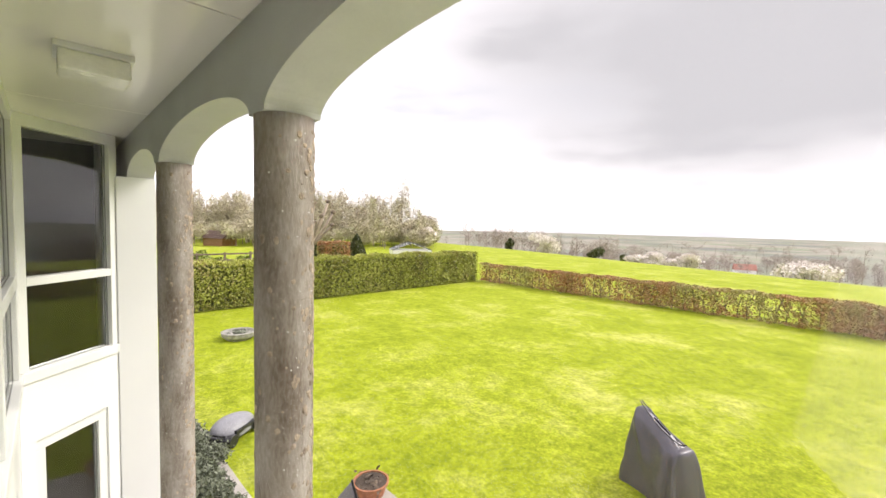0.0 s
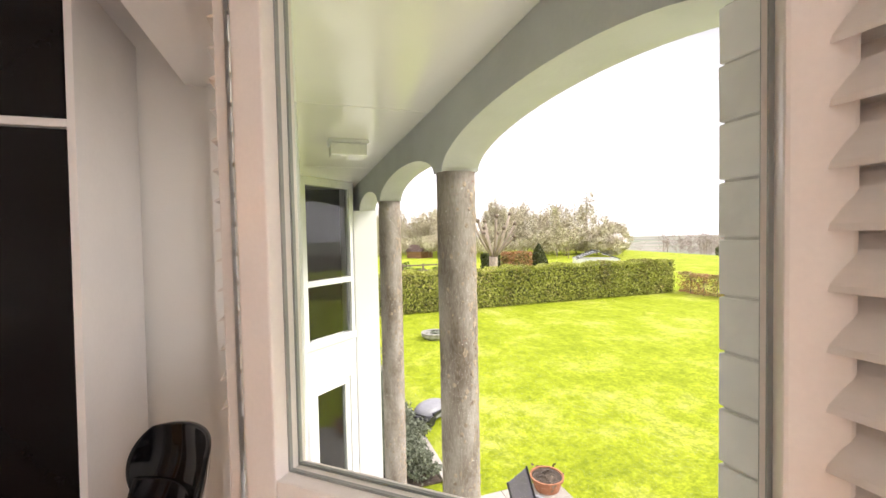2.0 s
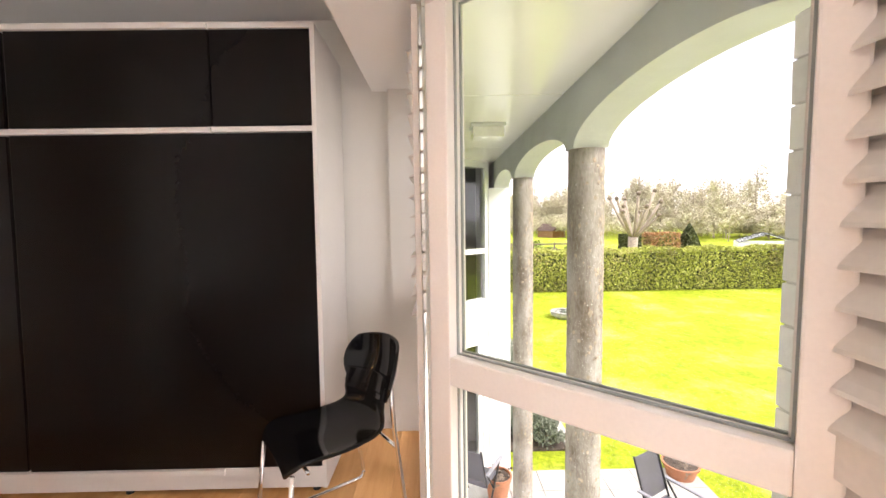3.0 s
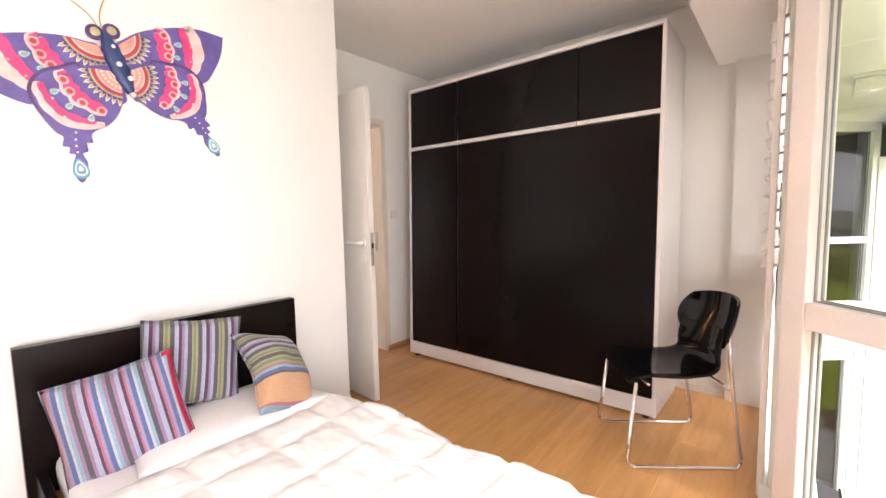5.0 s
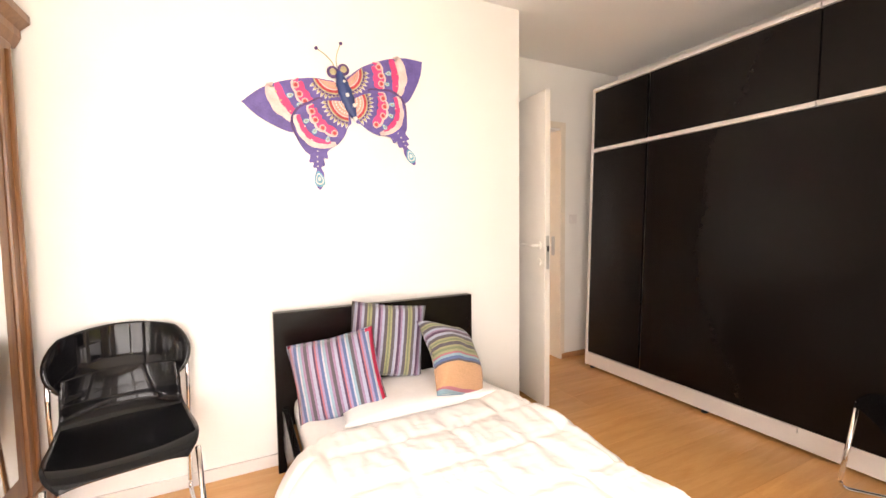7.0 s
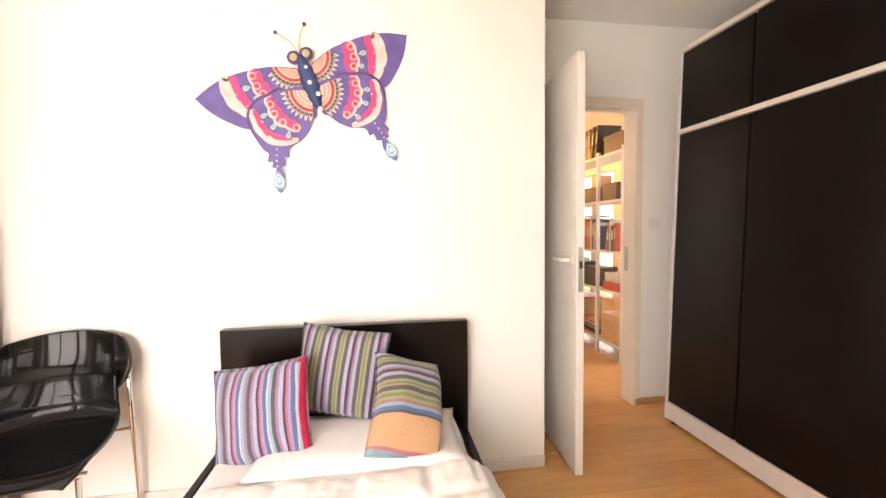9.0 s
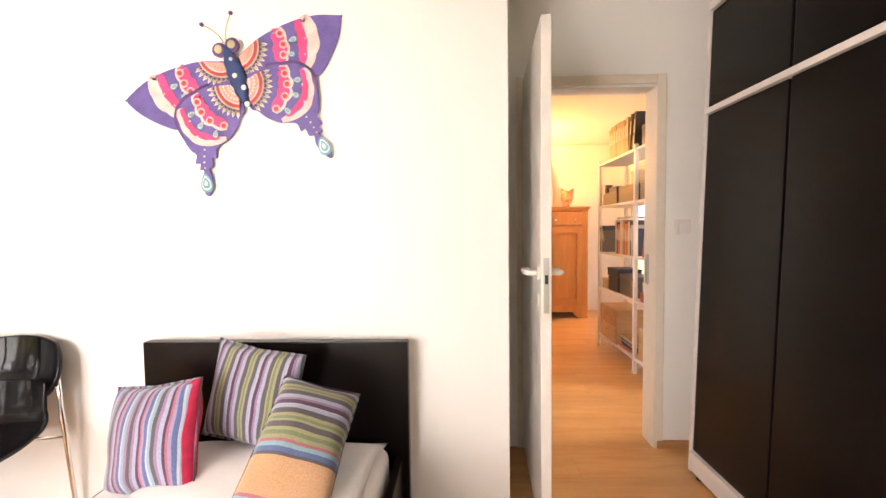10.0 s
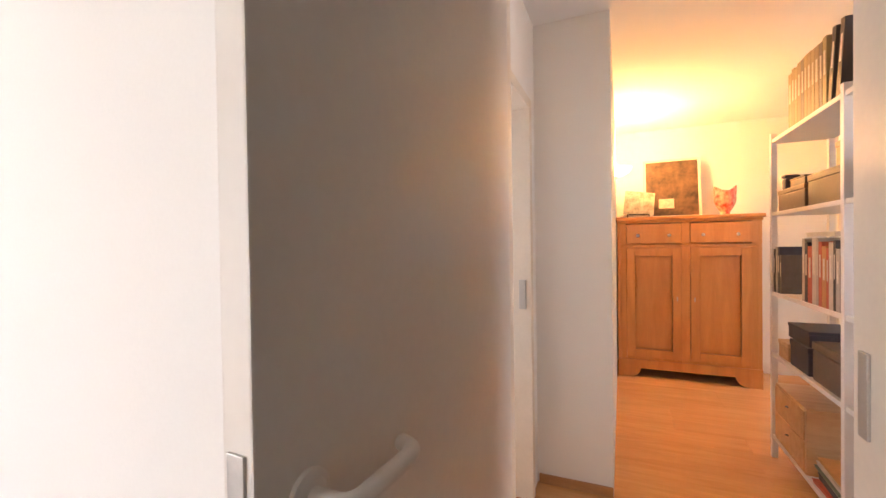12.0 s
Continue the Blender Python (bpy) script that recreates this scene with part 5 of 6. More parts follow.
fence = thing("garden_fence", pose(25.5, -12.6, G0, 0, 0, 90), "low wooden rail fence behind the hedge", "fence")
for i in range(5):
    part("post", cube(i * 1.4, -0.05, 0, i * 1.4 + 0.1, 0.05, 2.4, 0.01), BARK, fence)
for z in (1.9, 2.25):
    part("rail", cube(0.1, -0.03, z, 5.6, 0.03, z + 0.09, 0.01), BARK, fence)

# ---- terrace and things on the lawn ----
solid("pavement", cube(-4.0, -6.25, G0 - 0.1, 5.35, -3.0, G0 + 0.015), MORTAR, "jointed bed of the terrace", "pavement", kind="structure")
solid("pavement_gallery", cube(0.3, -3.0, G0 - 0.1, 5.6, -2.31, G0 + 0.015), MORTAR, "jointed bed of the terrace", "pavement", kind="structure")
kerb = thing("kerb", pose(5.4, -4.62, G0), "pale concrete edging stones along the flower bed", "kerb")
km = mesh_of(cube(0, 0, -0.05, 0.985, 0.16, 0.06, 0.008), PAVE, False, "edging_stone")
for i in range(11):
    ob = new("edging_stone", km)
    ob.parent = kerb
    ob.matrix_basis = pose(i * 1.0, 0.004 * (i % 3), 0.004 * ((i * 7) % 3))
solid("flower_bed", cube(5.95, -4.45, G0 - 0.05, 16.0, -2.2, G0 + 0.03), SOIL, "dark soil of the flower bed", "flower bed", kind="structure")
rng = np.random.default_rng(50)
for i in range(11):
    x, y = 6.4 + 0.62 * i + 0.1 * math.sin(i * 5), -3.75 + 0.22 * math.sin(i * 2.3)
    bush("herb_cushion", (x, y, G0 + 0.02), (0.62, 0.80, 0.46), LAVENDER, "grey-green herb cushion in the flower bed", "plant", 2800, 0.030, 60 + i)
for i in range(12):
    bush("herb_cushion", (6.15 + 0.58 * i, -4.12 + 0.05 * math.sin(i * 3.1), G0 + 0.02), (0.50, 0.46, 0.34), LAVENDER, "grey-green herb cushion beside the edging stones", "plant", 1600, 0.028, 80 + i)


def grill_cover():
    """A fabric cover over a grill: a tall end and a sagging ridge to a lower end, with hanging folds."""
    root = thing("grill_cover", pose(2.27, -9.53, G0, 0, 0, -22), "dark grey fabric cover over a garden grill", "cover")

    def crest(x):
        k = min(1.0, max(0.0, (0.34 - x) / 0.84))
        return 1.32 - 0.40 * k - 0.05 * math.sin(math.pi * k) + 0.05 * math.exp(-((x + 0.52) / 0.07) ** 2)

    def cloth(u, v):
        t = 2 * math.pi * u
        c, q = math.cos(t), math.sin(t)
        sx, sy = math.copysign(abs(c) ** 0.55, c), math.copysign(abs(q) ** 0.55, q)
        if v < 0.22:
            k = v / 0.22
            x = -0.09 + 0.44 * sx * (0.35 + 0.65 * k)
            y = (0.02 + (0.13 + 0.10 * max(0, -sx)) * k) * sy
            z = crest(x) - 0.10 * k ** 1.6
        else:
            k = (v - 0.22) / 0.78
            x0 = -0.09 + 0.44 * sx
            y0 = (0.15 + 0.10 * max(0, -sx)) * sy
            x = x0 + (0.14 * k ** 0.7) * sx
            y = y0 + (0.20 * k ** 0.6) * sy
            z = (crest(x0) - 0.10) * (1 - k)
            fold = math.sin(t * 8 + 1.5 * math.sin(t * 3)) * 0.045 + abs(math.sin(t * 4.5 + 0.7)) * 0.03 - 0.02
            x += sx * fold * k ** 0.5
            y += sy * fold * k ** 0.5
            y -= 0.05 * math.exp(-((x - 0.30 + 0.65 * k) / 0.07) ** 2) * (q < 0) * (1 - k) - 0.05 * math.exp(-((x - 0.30 + 0.65 * k) / 0.07) ** 2) * (q > 0) * (1 - k)
        w = 0.012 * noise.noise((x * 5, y * 5, z * 4))
        return Vector((x + w, y + w, max(0.01, z + w)))
    part("cloth", sheet(cloth, 128, 56), COVER, root, smooth=True)
    for side in (-1, 1):
        line = [(-0.50 + 0.84 * i / 12, side * (0.022 + 0.03 * math.sin(math.pi * i / 12)), crest(-0.50 + 0.84 * i / 12) - 0.004) for i in range(13)]
        part("seam", rod(line, 0.009, 6), MOWBLACK, root, "black seam tape")
    return root


grill_cover()


def plant_pot(m, r, h, label):
    root = thing("plant_pot", m, label, "plant pot", group="terracotta pots")
    part("pot", lathe([(r * 0.7, 0), (r * 0.92, h * 0.8), (r, h * 0.82), (r * 1.03, h), (r * 0.92, h), (r * 0.9, h * 0.86), (0.02, h * 0.86)], 28), TERRACOTTA, root, smooth=False)
    rng = np.random.default_rng(3)
    p = rng.normal(size=(160, 3)) * np.array([r * 0.45, r * 0.45, 0.02]) + np.array([0, 0, h * 0.9])
    cards("dry_plant", p, 0.035, BARK, root, 3)
    part("soil", lathe([(r * 0.9, 0), (r * 0.88, 0.02)], 20, None, (0, 0, h * 0.86)), SOIL, root)
    return root


plant_pot(pose(5.15, -6.0, G0 + 0.015), 0.27, 0.24, "round terracotta pot with dry soil on the terrace")
plant_pot(pose(4.75, -3.05, G0 + 0.02), 0.2, 0.36, "terracotta pot beside the glazed door")


def garden_chair(m, label):
    root = thing("garden_chair", m, label, "garden chair", group="grey folding garden chairs")
    for s in (-1, 1):
        part("arm", cube(s * 0.28 - 0.025, -0.28, 0.62, s * 0.28 + 0.025, 0.26, 0.645, 0.006), MOWGREY, root)
        part("leg", rod([(s * 0.27, -0.25, 0.62), (s * 0.27, 0.22, 0.0)], 0.014, 8), MOWBLACK, root)
        part("leg", rod([(s * 0.25, 0.20, 0.62), (s * 0.25, -0.26, 0.0)], 0.014, 8), MOWBLACK, root)
        part("back_post", rod([(s * 0.24, 0.16, 0.40), (s * 0.24, 0.36, 1.02)], 0.014, 8), MOWBLACK, root)
    part("seat", cube(-0.24, -0.24, 0.41, 0.24, 0.20, 0.425, 0.004), COVER, root, "grey woven seat")
    bm = cube(-0.235, -0.008, 0.0, 0.235, 0.008, 0.52, 0.004, pose(0, 0.21, 0.50, -18, 0, 0))
    part("back", bm, COVER, root, "grey woven back")
    return root


garden_chair(pose(4.65, -2.72, G0 + 0.02, 0, 0, 60), "grey folding garden chair on the terrace")
garden_chair(pose(3.85, -5.10, G0 + 0.02, 0, 0, -60), "grey folding garden chair on the terrace")


def mower():
    root = thing("lawn_mower", pose(8.45, -5.0, G0, 0, 0, -55), "grey and black plastic garden machine on the lawn", "mower")

    def hood(u, v):
        t = 2 * math.pi * u
        k = math.sin(v * math.pi / 2)
        z = 0.12 + 0.27 * math.cos(v * math.pi / 2) ** 0.7
        x = (0.50 + 0.06 * math.cos(t)) * k * math.cos(t)
        return Vector((x, 0.32 * k * math.sin(t), z - 0.06 * (x > 0.2) * (x - 0.2)))
    part("hood", sheet(hood, 48, 18), MOWGREY, root, "rounded grey plastic hood", smooth=True)
    part("base", soft_box(-0.50, -0.30, 0.06, 0.50, 0.30, 0.20, 0.05, 0.0), MOWBLACK, root, smooth=True)
    part("air_grille", cube(-0.25, -0.315, 0.17, 0.30, -0.25, 0.26, 0.02), MOWBLACK, root)
    part("handle", rod(bend([(-0.42, -0.18, 0.22), (-0.56, -0.18, 0.30), (-0.56, 0.18, 0.30), (-0.42, 0.18, 0.22)], 0.06), 0.018, 8), MOWBLACK, root)
    for x in (-0.36, 0.36):
        for y in (-0.31, 0.31):
            bm = lathe([(0.11, -0.03), (0.12, -0.02), (0.12, 0.02), (0.11, 0.03)], 20)
            bmesh.ops.transform(bm, matrix=pose(x, y, 0.12, 90, 0, 0), verts=bm.verts[:])
            part("wheel", bm, MOWBLACK, root)


mower()
ringp = thing("stone_planter", pose(15.5, -7.35, G0), "low round stone planter on the lawn", "planter")
part("ring", lathe([(0.42, 0), (0.55, 0.12), (0.58, 0.26), (0.50, 0.28), (0.42, 0.2), (0.02, 0.19)], 26), STONE, ringp)
cards("plants", np.random.default_rng(7).normal(size=(260, 3)) * np.array([0.2, 0.2, 0.03]) + np.array([0, 0, 0.24]), 0.04, LAVENDER, ringp, 7)

lampg = thing("gallery_lamp", pose(2.80, -2.69, 2.2), "square white ceiling lamp under the gallery soffit", "ceiling lamp")
part("base", cube(-0.115, -0.155, -0.03, 0.115, 0.155, -0.0005, 0.004), ALU, lampg)
part("cover", cube(-0.105, -0.14, -0.125, 0.105, 0.14, -0.03, 0.012), surface("opal_plastic", (0.80, 0.80, 0.74), 0.25), lampg, "opal plastic cover")



# ---- hall things ----
def pine_cabinet():
    root = thing("cabinet", pose(0.995, 4.05, 0), "honey pine cabinet with two drawers above two panelled doors", "cabinet")
    w, d, h = 0.585, 0.50, 1.55
    bm = bmesh.new()
    box(bm, -w, 0.0, 0.12, -w + 0.03, d, h - 0.035, 0.002)
    box(bm, w - 0.03, 0.0, 0.12, w, d, h - 0.035, 0.002)
    box(bm, -w + 0.03, d - 0.015, 0.12, w - 0.03, d, h - 0.035)
    part("body", bm, PINE, root)
    part("top", cube(-w - 0.025, -0.03, h - 0.035, w + 0.025, d + 0.01, h, 0.010), PINE, root)
    part("top_moulding", cube(-w - 0.008, -0.014, h - 0.060, w + 0.008, d, h - 0.036, 0.008), PINE, root)
    for x0, x1 in ((-w + 0.031, -w + 0.08), (-0.035, 0.035), (w - 0.08, w - 0.031)):
        part("stile", cube(x0, -0.004, 0.16, x1, 0.02, h - 0.062, 0.003), PINE, root)
    part("bottom_rail", cube(-w + 0.081, -0.003, 0.165, w - 0.081, 0.019, 0.198, 0.002), PINE, root)
    part("mid_rail", cube(-w + 0.031, -0.008, 1.255, w - 0.031, 0.018, 1.285, 0.004), PINE, root)
    for s in (-1, 1):
        x0, x1 = (-w + 0.0815, -0.0365) if s < 0 else (0.0365, w - 0.0815)
        dr = part("drawer", cube(x0, -0.020, 1.295, x1, 0.02, h - 0.070, 0.006), PINE, root)
        for x in (x0 + 0.10, x1 - 0.10):
            bm = lathe([(0.006, 0), (0.006, 0.012), (0.015, 0.018), (0.013, 0.028), (0.004, 0.031)], 14)
            bmesh.ops.transform(bm, matrix=pose(x, -0.020, 1.37, 90, 0, 0), verts=bm.verts[:])
            part("knob", bm, WHITEBOARD, dr, "white porcelain knob", smooth=True)
        bm = bmesh.new()
        z0, z1, t = 0.2, 1.252, 0.075
        box(bm, x0, -0.020, z0, x0 + t, 0.018, z1, 0.003)
        box(bm, x1 - t, -0.020, z0, x1, 0.018, z1, 0.003)
        box(bm, x0 + t, -0.020, z0, x1 - t, 0.018, z0 + t, 0.003)
        box(bm, x0 + t, -0.020, z1 - t, x1 - t, 0.018, z1, 0.003)
        door = part("door", bm, PINE, root)
        part("door_panel", cube(x0 + t + 0.003, 0.006, z0 + t + 0.003, x1 - t - 0.003, 0.016, z1 - t - 0.003, 0.004), PINE, door)
        part("keyhole", cube((x1 - 0.04) if s < 0 else (x0 + 0.03), -0.023, 0.75, (x1 - 0.03) if s < 0 else (x0 + 0.04), -0.019, 0.79, 0.001), STEEL, door)
    apron = [(-w, 0.0), (-w + 0.10, 0.0)] + [(-w + 0.10 + 0.10 * math.sin(i / 6 * math.pi / 2), 0.085 * (1 - math.cos(i / 6 * math.pi / 2))) for i in range(1, 7)]
    apron += [(-x, z) for x, z in apron[::-1]] + [(w, 0.17), (-w, 0.17)]
    part("plinth", upright(apron, -0.015, 0.012), PINE, root, "shaped pine plinth")
    for s in (-1, 1):
        part("foot", cube(s * w - (0.03 if s > 0 else 0), 0.012, 0.0, s * w + (0.03 if s < 0 else 0), d, 0.12, 0.003), PINE, root)


pine_cabinet()
DARKPIC = surface("dark_oil_painting", (0.10, 0.062, 0.03), 0.35, scale=7, vary=0.5, bump=0.05, fine=30, dark=(0.02, 0.015, 0.01))
PALEPIC = surface("pale_print", (0.42, 0.40, 0.33), 0.5, scale=14, vary=0.3, bump=0.0, fine=50)
PALEFIG = surface("pale_figure_paint", (0.55, 0.50, 0.42), 0.5, scale=20, vary=0.2, bump=0.0)
pic = thing("painting", pose(0.925, 4.42, 1.551, -10, 0, 0), "dark landscape painting in a thin pale frame leaning on the wall", "painting")
part("canvas", cube(-0.238, -0.008, 0.022, 0.238, 0.008, 0.600), DARKPIC, pic)
for a in ((-0.262, 0.0, -0.238, 0.622), (0.238, 0.0, 0.262, 0.622)):
    part("frame_side", cube(a[0], -0.014, a[1], a[2], 0.014, a[3], 0.002), CREAM, pic)
for z in (0.0, 0.60):
    part("frame_rail", cube(-0.238, -0.014, z, 0.238, 0.014, z + 0.022, 0.002), CREAM, pic)
part("pale_patch", cube(-0.12, -0.0095, 0.10, 0.02, -0.0085, 0.20), PALEFIG, pic)
sm = thing("small_print", pose(0.60, 4.20, 1.551, -16, 0, 10), "small pale print on a low easel", "print")
part("sheet", cube(-0.14, -0.004, 0.03, 0.14, 0.004, 0.28, 0.001, pose(0, 0, 0, 0, 8, 0)), PALEPIC, sm)
part("easel", rod(bend([(-0.10, -0.03, 0.0), (-0.10, -0.02, 0.03), (0.10, -0.02, 0.03), (0.10, -0.03, 0.0)], 0.01), 0.006, 6), MOWBLACK, sm)
VASE = surface("red_marbled_glass", (0.42, 0.05, 0.03), 0.12, scale=22, vary=0.6, bump=0.0, fine=40, dark=(0.60, 0.42, 0.30))
vs = thing("vase", pose(1.35, 4.27, 1.551), "red and cream marbled glass vase with a flared rim", "vase")


def vase(u, v):
    t = 2 * math.pi * u
    r = 0.045 + 0.065 * math.sin(max(0, v - 0.12) * math.pi * 0.95) if v > 0.12 else 0.055 - 0.10 * v
    z = 0.26 * v
    if v > 0.75:
        k = (v - 0.75) / 0.25
        r += 0.035 * k
        z += 0.055 * k * abs(math.cos(t)) ** 2 - 0.01 * k
    return Vector((0.82 * r * math.cos(t), r * math.sin(t) * 0.7, z * 0.92))


part("body", sheet(vase, 32, 22, 0.004), VASE, vs, smooth=True)
wl_ = thing("wall_lamp", pose(0.398, 3.75, 1.91), "half-bowl uplight wall lamp, switched on", "wall lamp")


def bowl(u, v):
    t = math.pi * (u - 0.5)
    r = 0.13 * math.sin(v * math.pi / 2)
    return Vector((0.01 + r * math.cos(t), r * math.sin(t), 0.085 - 0.085 * math.cos(v * math.pi / 2)))


part("shade", sheet(bowl, 20, 10, 0.004), glow("lit_opal_glass", (1.0, 0.80, 0.52), 0.9), wl_, "lit opal glass bowl", smooth=True)
part("bulb", lathe([(0.012, 0.0), (0.026, 0.03), (0.026, 0.05), (0.01, 0.065)], 14, None, (0.05, 0, 0.035)), glow("warm_bulb", (1.0, 0.72, 0.4), 60), wl_, "glowing bulb", smooth=True)
part("wall_plate", cube(0.0, -0.04, -0.015, 0.012, 0.04, 0.05, 0.003), MOWBLACK, wl_)
hatch = thing("ceiling_hatch", pose(0.85, 1.55, 2.499), "flat white loft hatch in the hall ceiling", "hatch")
part("panel", cube(-0.42, -0.55, -0.012, 0.42, 0.0, 0.0, 0.003), WHITEBOARD, hatch)
part("pull", cube(-0.03, -0.05, -0.022, 0.03, -0.03, -0.012, 0.003), STEEL, hatch)


# ---- bookcase ----
SHELFW = surface("white_shelf_lacquer", (0.72, 0.68, 0.64), 0.45, scale=4, vary=0.03, bump=0.02)
book_colours = [(0.30, 0.22, 0.09), (0.24, 0.17, 0.07), (0.05, 0.04, 0.034), (0.50, 0.10, 0.05), (0.55, 0.50, 0.42), (0.04, 0.038, 0.055), (0.50, 0.24, 0.07), (0.12, 0.085, 0.06), (0.42, 0.38, 0.33), (0.13, 0.17, 0.12)]
BOOKS = [surface("cover_paper", c, 0.5, scale=14, vary=0.1, bump=0.03) for c in book_colours]
PAPER = surface("paper_edges", (0.68, 0.62, 0.52), 0.9, scale=40, vary=0.08, bump=0.1)
CARTON = wood("pale_birch_box", (0.60, 0.38, 0.19), (0.48, 0.28, 0.12), rough=0.5)
LEVELS = (0.14, 0.635, 1.005, 1.48, 1.915)


def bookcase():
    root = thing("bookcase", pose(1.273, 1.80, 0), "open white shelf unit filled with books, folders and boxes", "bookcase")
    w, d = 0.91, 0.30
    for x in (0.0, d - 0.03):
        for y in (0.0, w - 0.03):
            part("post", cube(x, y, 0.0, x + 0.03, y + 0.03, 1.95 if y > 0.1 else 1.95, 0.002), SHELFW, root)
    for z in LEVELS:
        part("shelf", cube(0.004, 0.002, z - 0.022, d - 0.004, w - 0.002, z, 0.002), SHELFW, root)
    part("back_brace", cube(d - 0.006, 0.03, 1.18, d, w - 0.03, 1.26), SHELFW, root)
    for x in (0.0, d - 0.03):
        part("post", cube(x, -0.43, 0.0, x + 0.03, -0.40, 1.95, 0.002), SHELFW, root)
    for z in LEVELS:
        part("shelf", cube(0.004, -0.40, z - 0.022, d - 0.004, -0.002, z, 0.002), SHELFW, root)


bookcase()


def book(y, z, t, h, d, i, lean=0.0, label="", cat="book", group="books in the bookcase", x=1.285):
    root = thing("book", pose(x, y, z, lean, 0, 0), label or "upright book with a printed spine", cat, group)
    m = BOOKS[i % len(BOOKS)]
    bm = bmesh.new()
    box(bm, 0, 0, 0, d, 0.003, h)
    box(bm, 0, t - 0.003, 0, d, t, h)
    box(bm, 0, 0.003, 0, 0.003, t - 0.003, h)
    part("cover", bm, m, root)
    part("pages", cube(0.004, 0.0032, 0.004, d - 0.006, t - 0.0032, h - 0.004), PAPER, root)
    if t > 0.02:
        part("spine_title", cube(-0.001, t * 0.3, h * 0.45, 0.0, t * 0.7, h * 0.8), PAPER, root)
    return root


pr = random.Random(77)
y = 1.835
for i in range(13):
    t = pr.uniform(0.032, 0.055)
    if i < 2:
        book(y + 0.03, LEVELS[4], 0.035, 0.31, 0.24, 2, 9, "tall dark binder leaning in the row", "binder", "binders on the top shelf")
        y += 0.075
        continue
    if y + t > 2.66:
        break
    book(y, LEVELS[4], t, pr.uniform(0.285, 0.31), 0.24, (0, 1, 0, 7, 1)[i % 5], 0, "tall brown magazine binder", "binder", "binders on the top shelf")
    y += t + 0.003
y = 1.84
for i in range(12):
    t = pr.uniform(0.018, 0.05)
    if y + t > 2.5:
        break
    book(y, LEVELS[2], t, pr.uniform(0.23, 0.32), pr.uniform(0.17, 0.22), (5, 8, 2, 4, 3, 6, 3, 8, 4, 3)[i % 10])
    y += t + 0.002
for i in range(4):
    t = pr.uniform(0.02, 0.035)
    book(2.555 + i * 0.034, LEVELS[2], t, pr.uniform(0.22, 0.27), 0.2, (7, 5, 4, 2)[i])


def boxy(name, x0, y0, z0, x1, y1, z1, material, label, category, bevel=0.004, rz=0.0):
    root = thing(name, pose((x0 + x1) / 2, (y0 + y1) / 2, z0, 0, 0, rz), label, category)
    a, c, h = (x1 - x0) / 2, (y1 - y0) / 2, z1 - z0
    part("body", cube(-a, -c, 0, a, c, h * 0.78, bevel), material, root)
    part("lid", cube(-a - 0.003, -c - 0.003, h * 0.78, a + 0.003, c + 0.003, h, bevel), material, root)
    return root


boxy("storage_box", 1.29, 1.86, LEVELS[3], 1.54, 2.20, LEVELS[3] + 0.15, BOOKS[2], "flat black storage box", "box")
boxy("storage_box", 1.29, 2.24, LEVELS[3], 1.54, 2.62, LEVELS[3] + 0.12, BOOKS[7], "flat dark storage box", "box")
boxy("small_box", 1.33, 1.90, LEVELS[3] + 0.151, 1.48, 2.02, LEVELS[3] + 0.27, CARTON, "small yellow cardboard box", "box")
boxy("radio", 1.31, 2.30, LEVELS[3] + 0.121, 1.5, 2.5, LEVELS[3] + 0.17, MOWBLACK, "small black electronic device on a box", "device")
boxy("figurine_stand", 1.31, 2.58, LEVELS[3] + 0.121, 1.38, 2.64, LEVELS[3] + 0.21, MOWBLACK, "small dark ornament on a storage box", "ornament", 0.015)
boxy("flat_book", 1.30, 1.95, LEVELS[2] + 0.325, 1.5, 2.25, LEVELS[2] + 0.345, BOOKS[4], "flat book on top of the row", "book", 0.002)
boxy("tin_case", 1.29, 1.86, LEVELS[1], 1.53, 2.16, LEVELS[1] + 0.19, BOOKS[7], "dark metal case with rounded edges", "case", 0.012)
boxy("game_box", 1.29, 2.20, LEVELS[1], 1.53, 2.44, LEVELS[1] + 0.14, BOOKS[5], "dark blue game box", "box")
boxy("game_box", 1.30, 2.22, LEVELS[1] + 0.141, 1.52, 2.50, LEVELS[1] + 0.22, BOOKS[5], "dark blue game box", "box")
boxy("small_box", 1.29, 2.47, LEVELS[1], 1.44, 2.62, LEVELS[1] + 0.10, CARTON, "small brown wooden box", "box")
chest = thing("drawer_box", pose(1.42, 2.36, LEVELS[0]), "pale birch drawer box standing on the lowest shelf", "drawer box")
part("body", cube(-0.14, -0.16, 0, 0.14, 0.28, 0.33, 0.004), CARTON, chest)
for z in (0.015, 0.17):
    dr = part("drawer", cube(-0.147, -0.145, z, -0.140, 0.265, z + 0.145, 0.002), CARTON, chest)
    part("drawer_hole", lathe([(0.012, 0), (0.012, 0.003)], 12, None, (-0.149, 0.06, z + 0.09)), MOWBLACK, dr)
boxy("storage_box", 1.30, 1.42, LEVELS[4], 1.54, 1.74, LEVELS[4] + 0.17, BOOKS[7], "dark brown storage box on the top shelf", "box")
boxy("storage_box", 1.29, 1.50, LEVELS[3], 1.50, 1.74, LEVELS[3] + 0.16, BOOKS[2], "flat black storage box", "box")
y = 1.50
for i, (t, h, k) in enumerate(((0.03, 0.26, 3), (0.045, 0.24, 7), (0.025, 0.29, 4), (0.04, 0.22, 9), (0.03, 0.25, 3))):
    book(y, LEVELS[2], t, h, 0.19, k, 10 if i == 4 else 0)
    y += t + 0.003
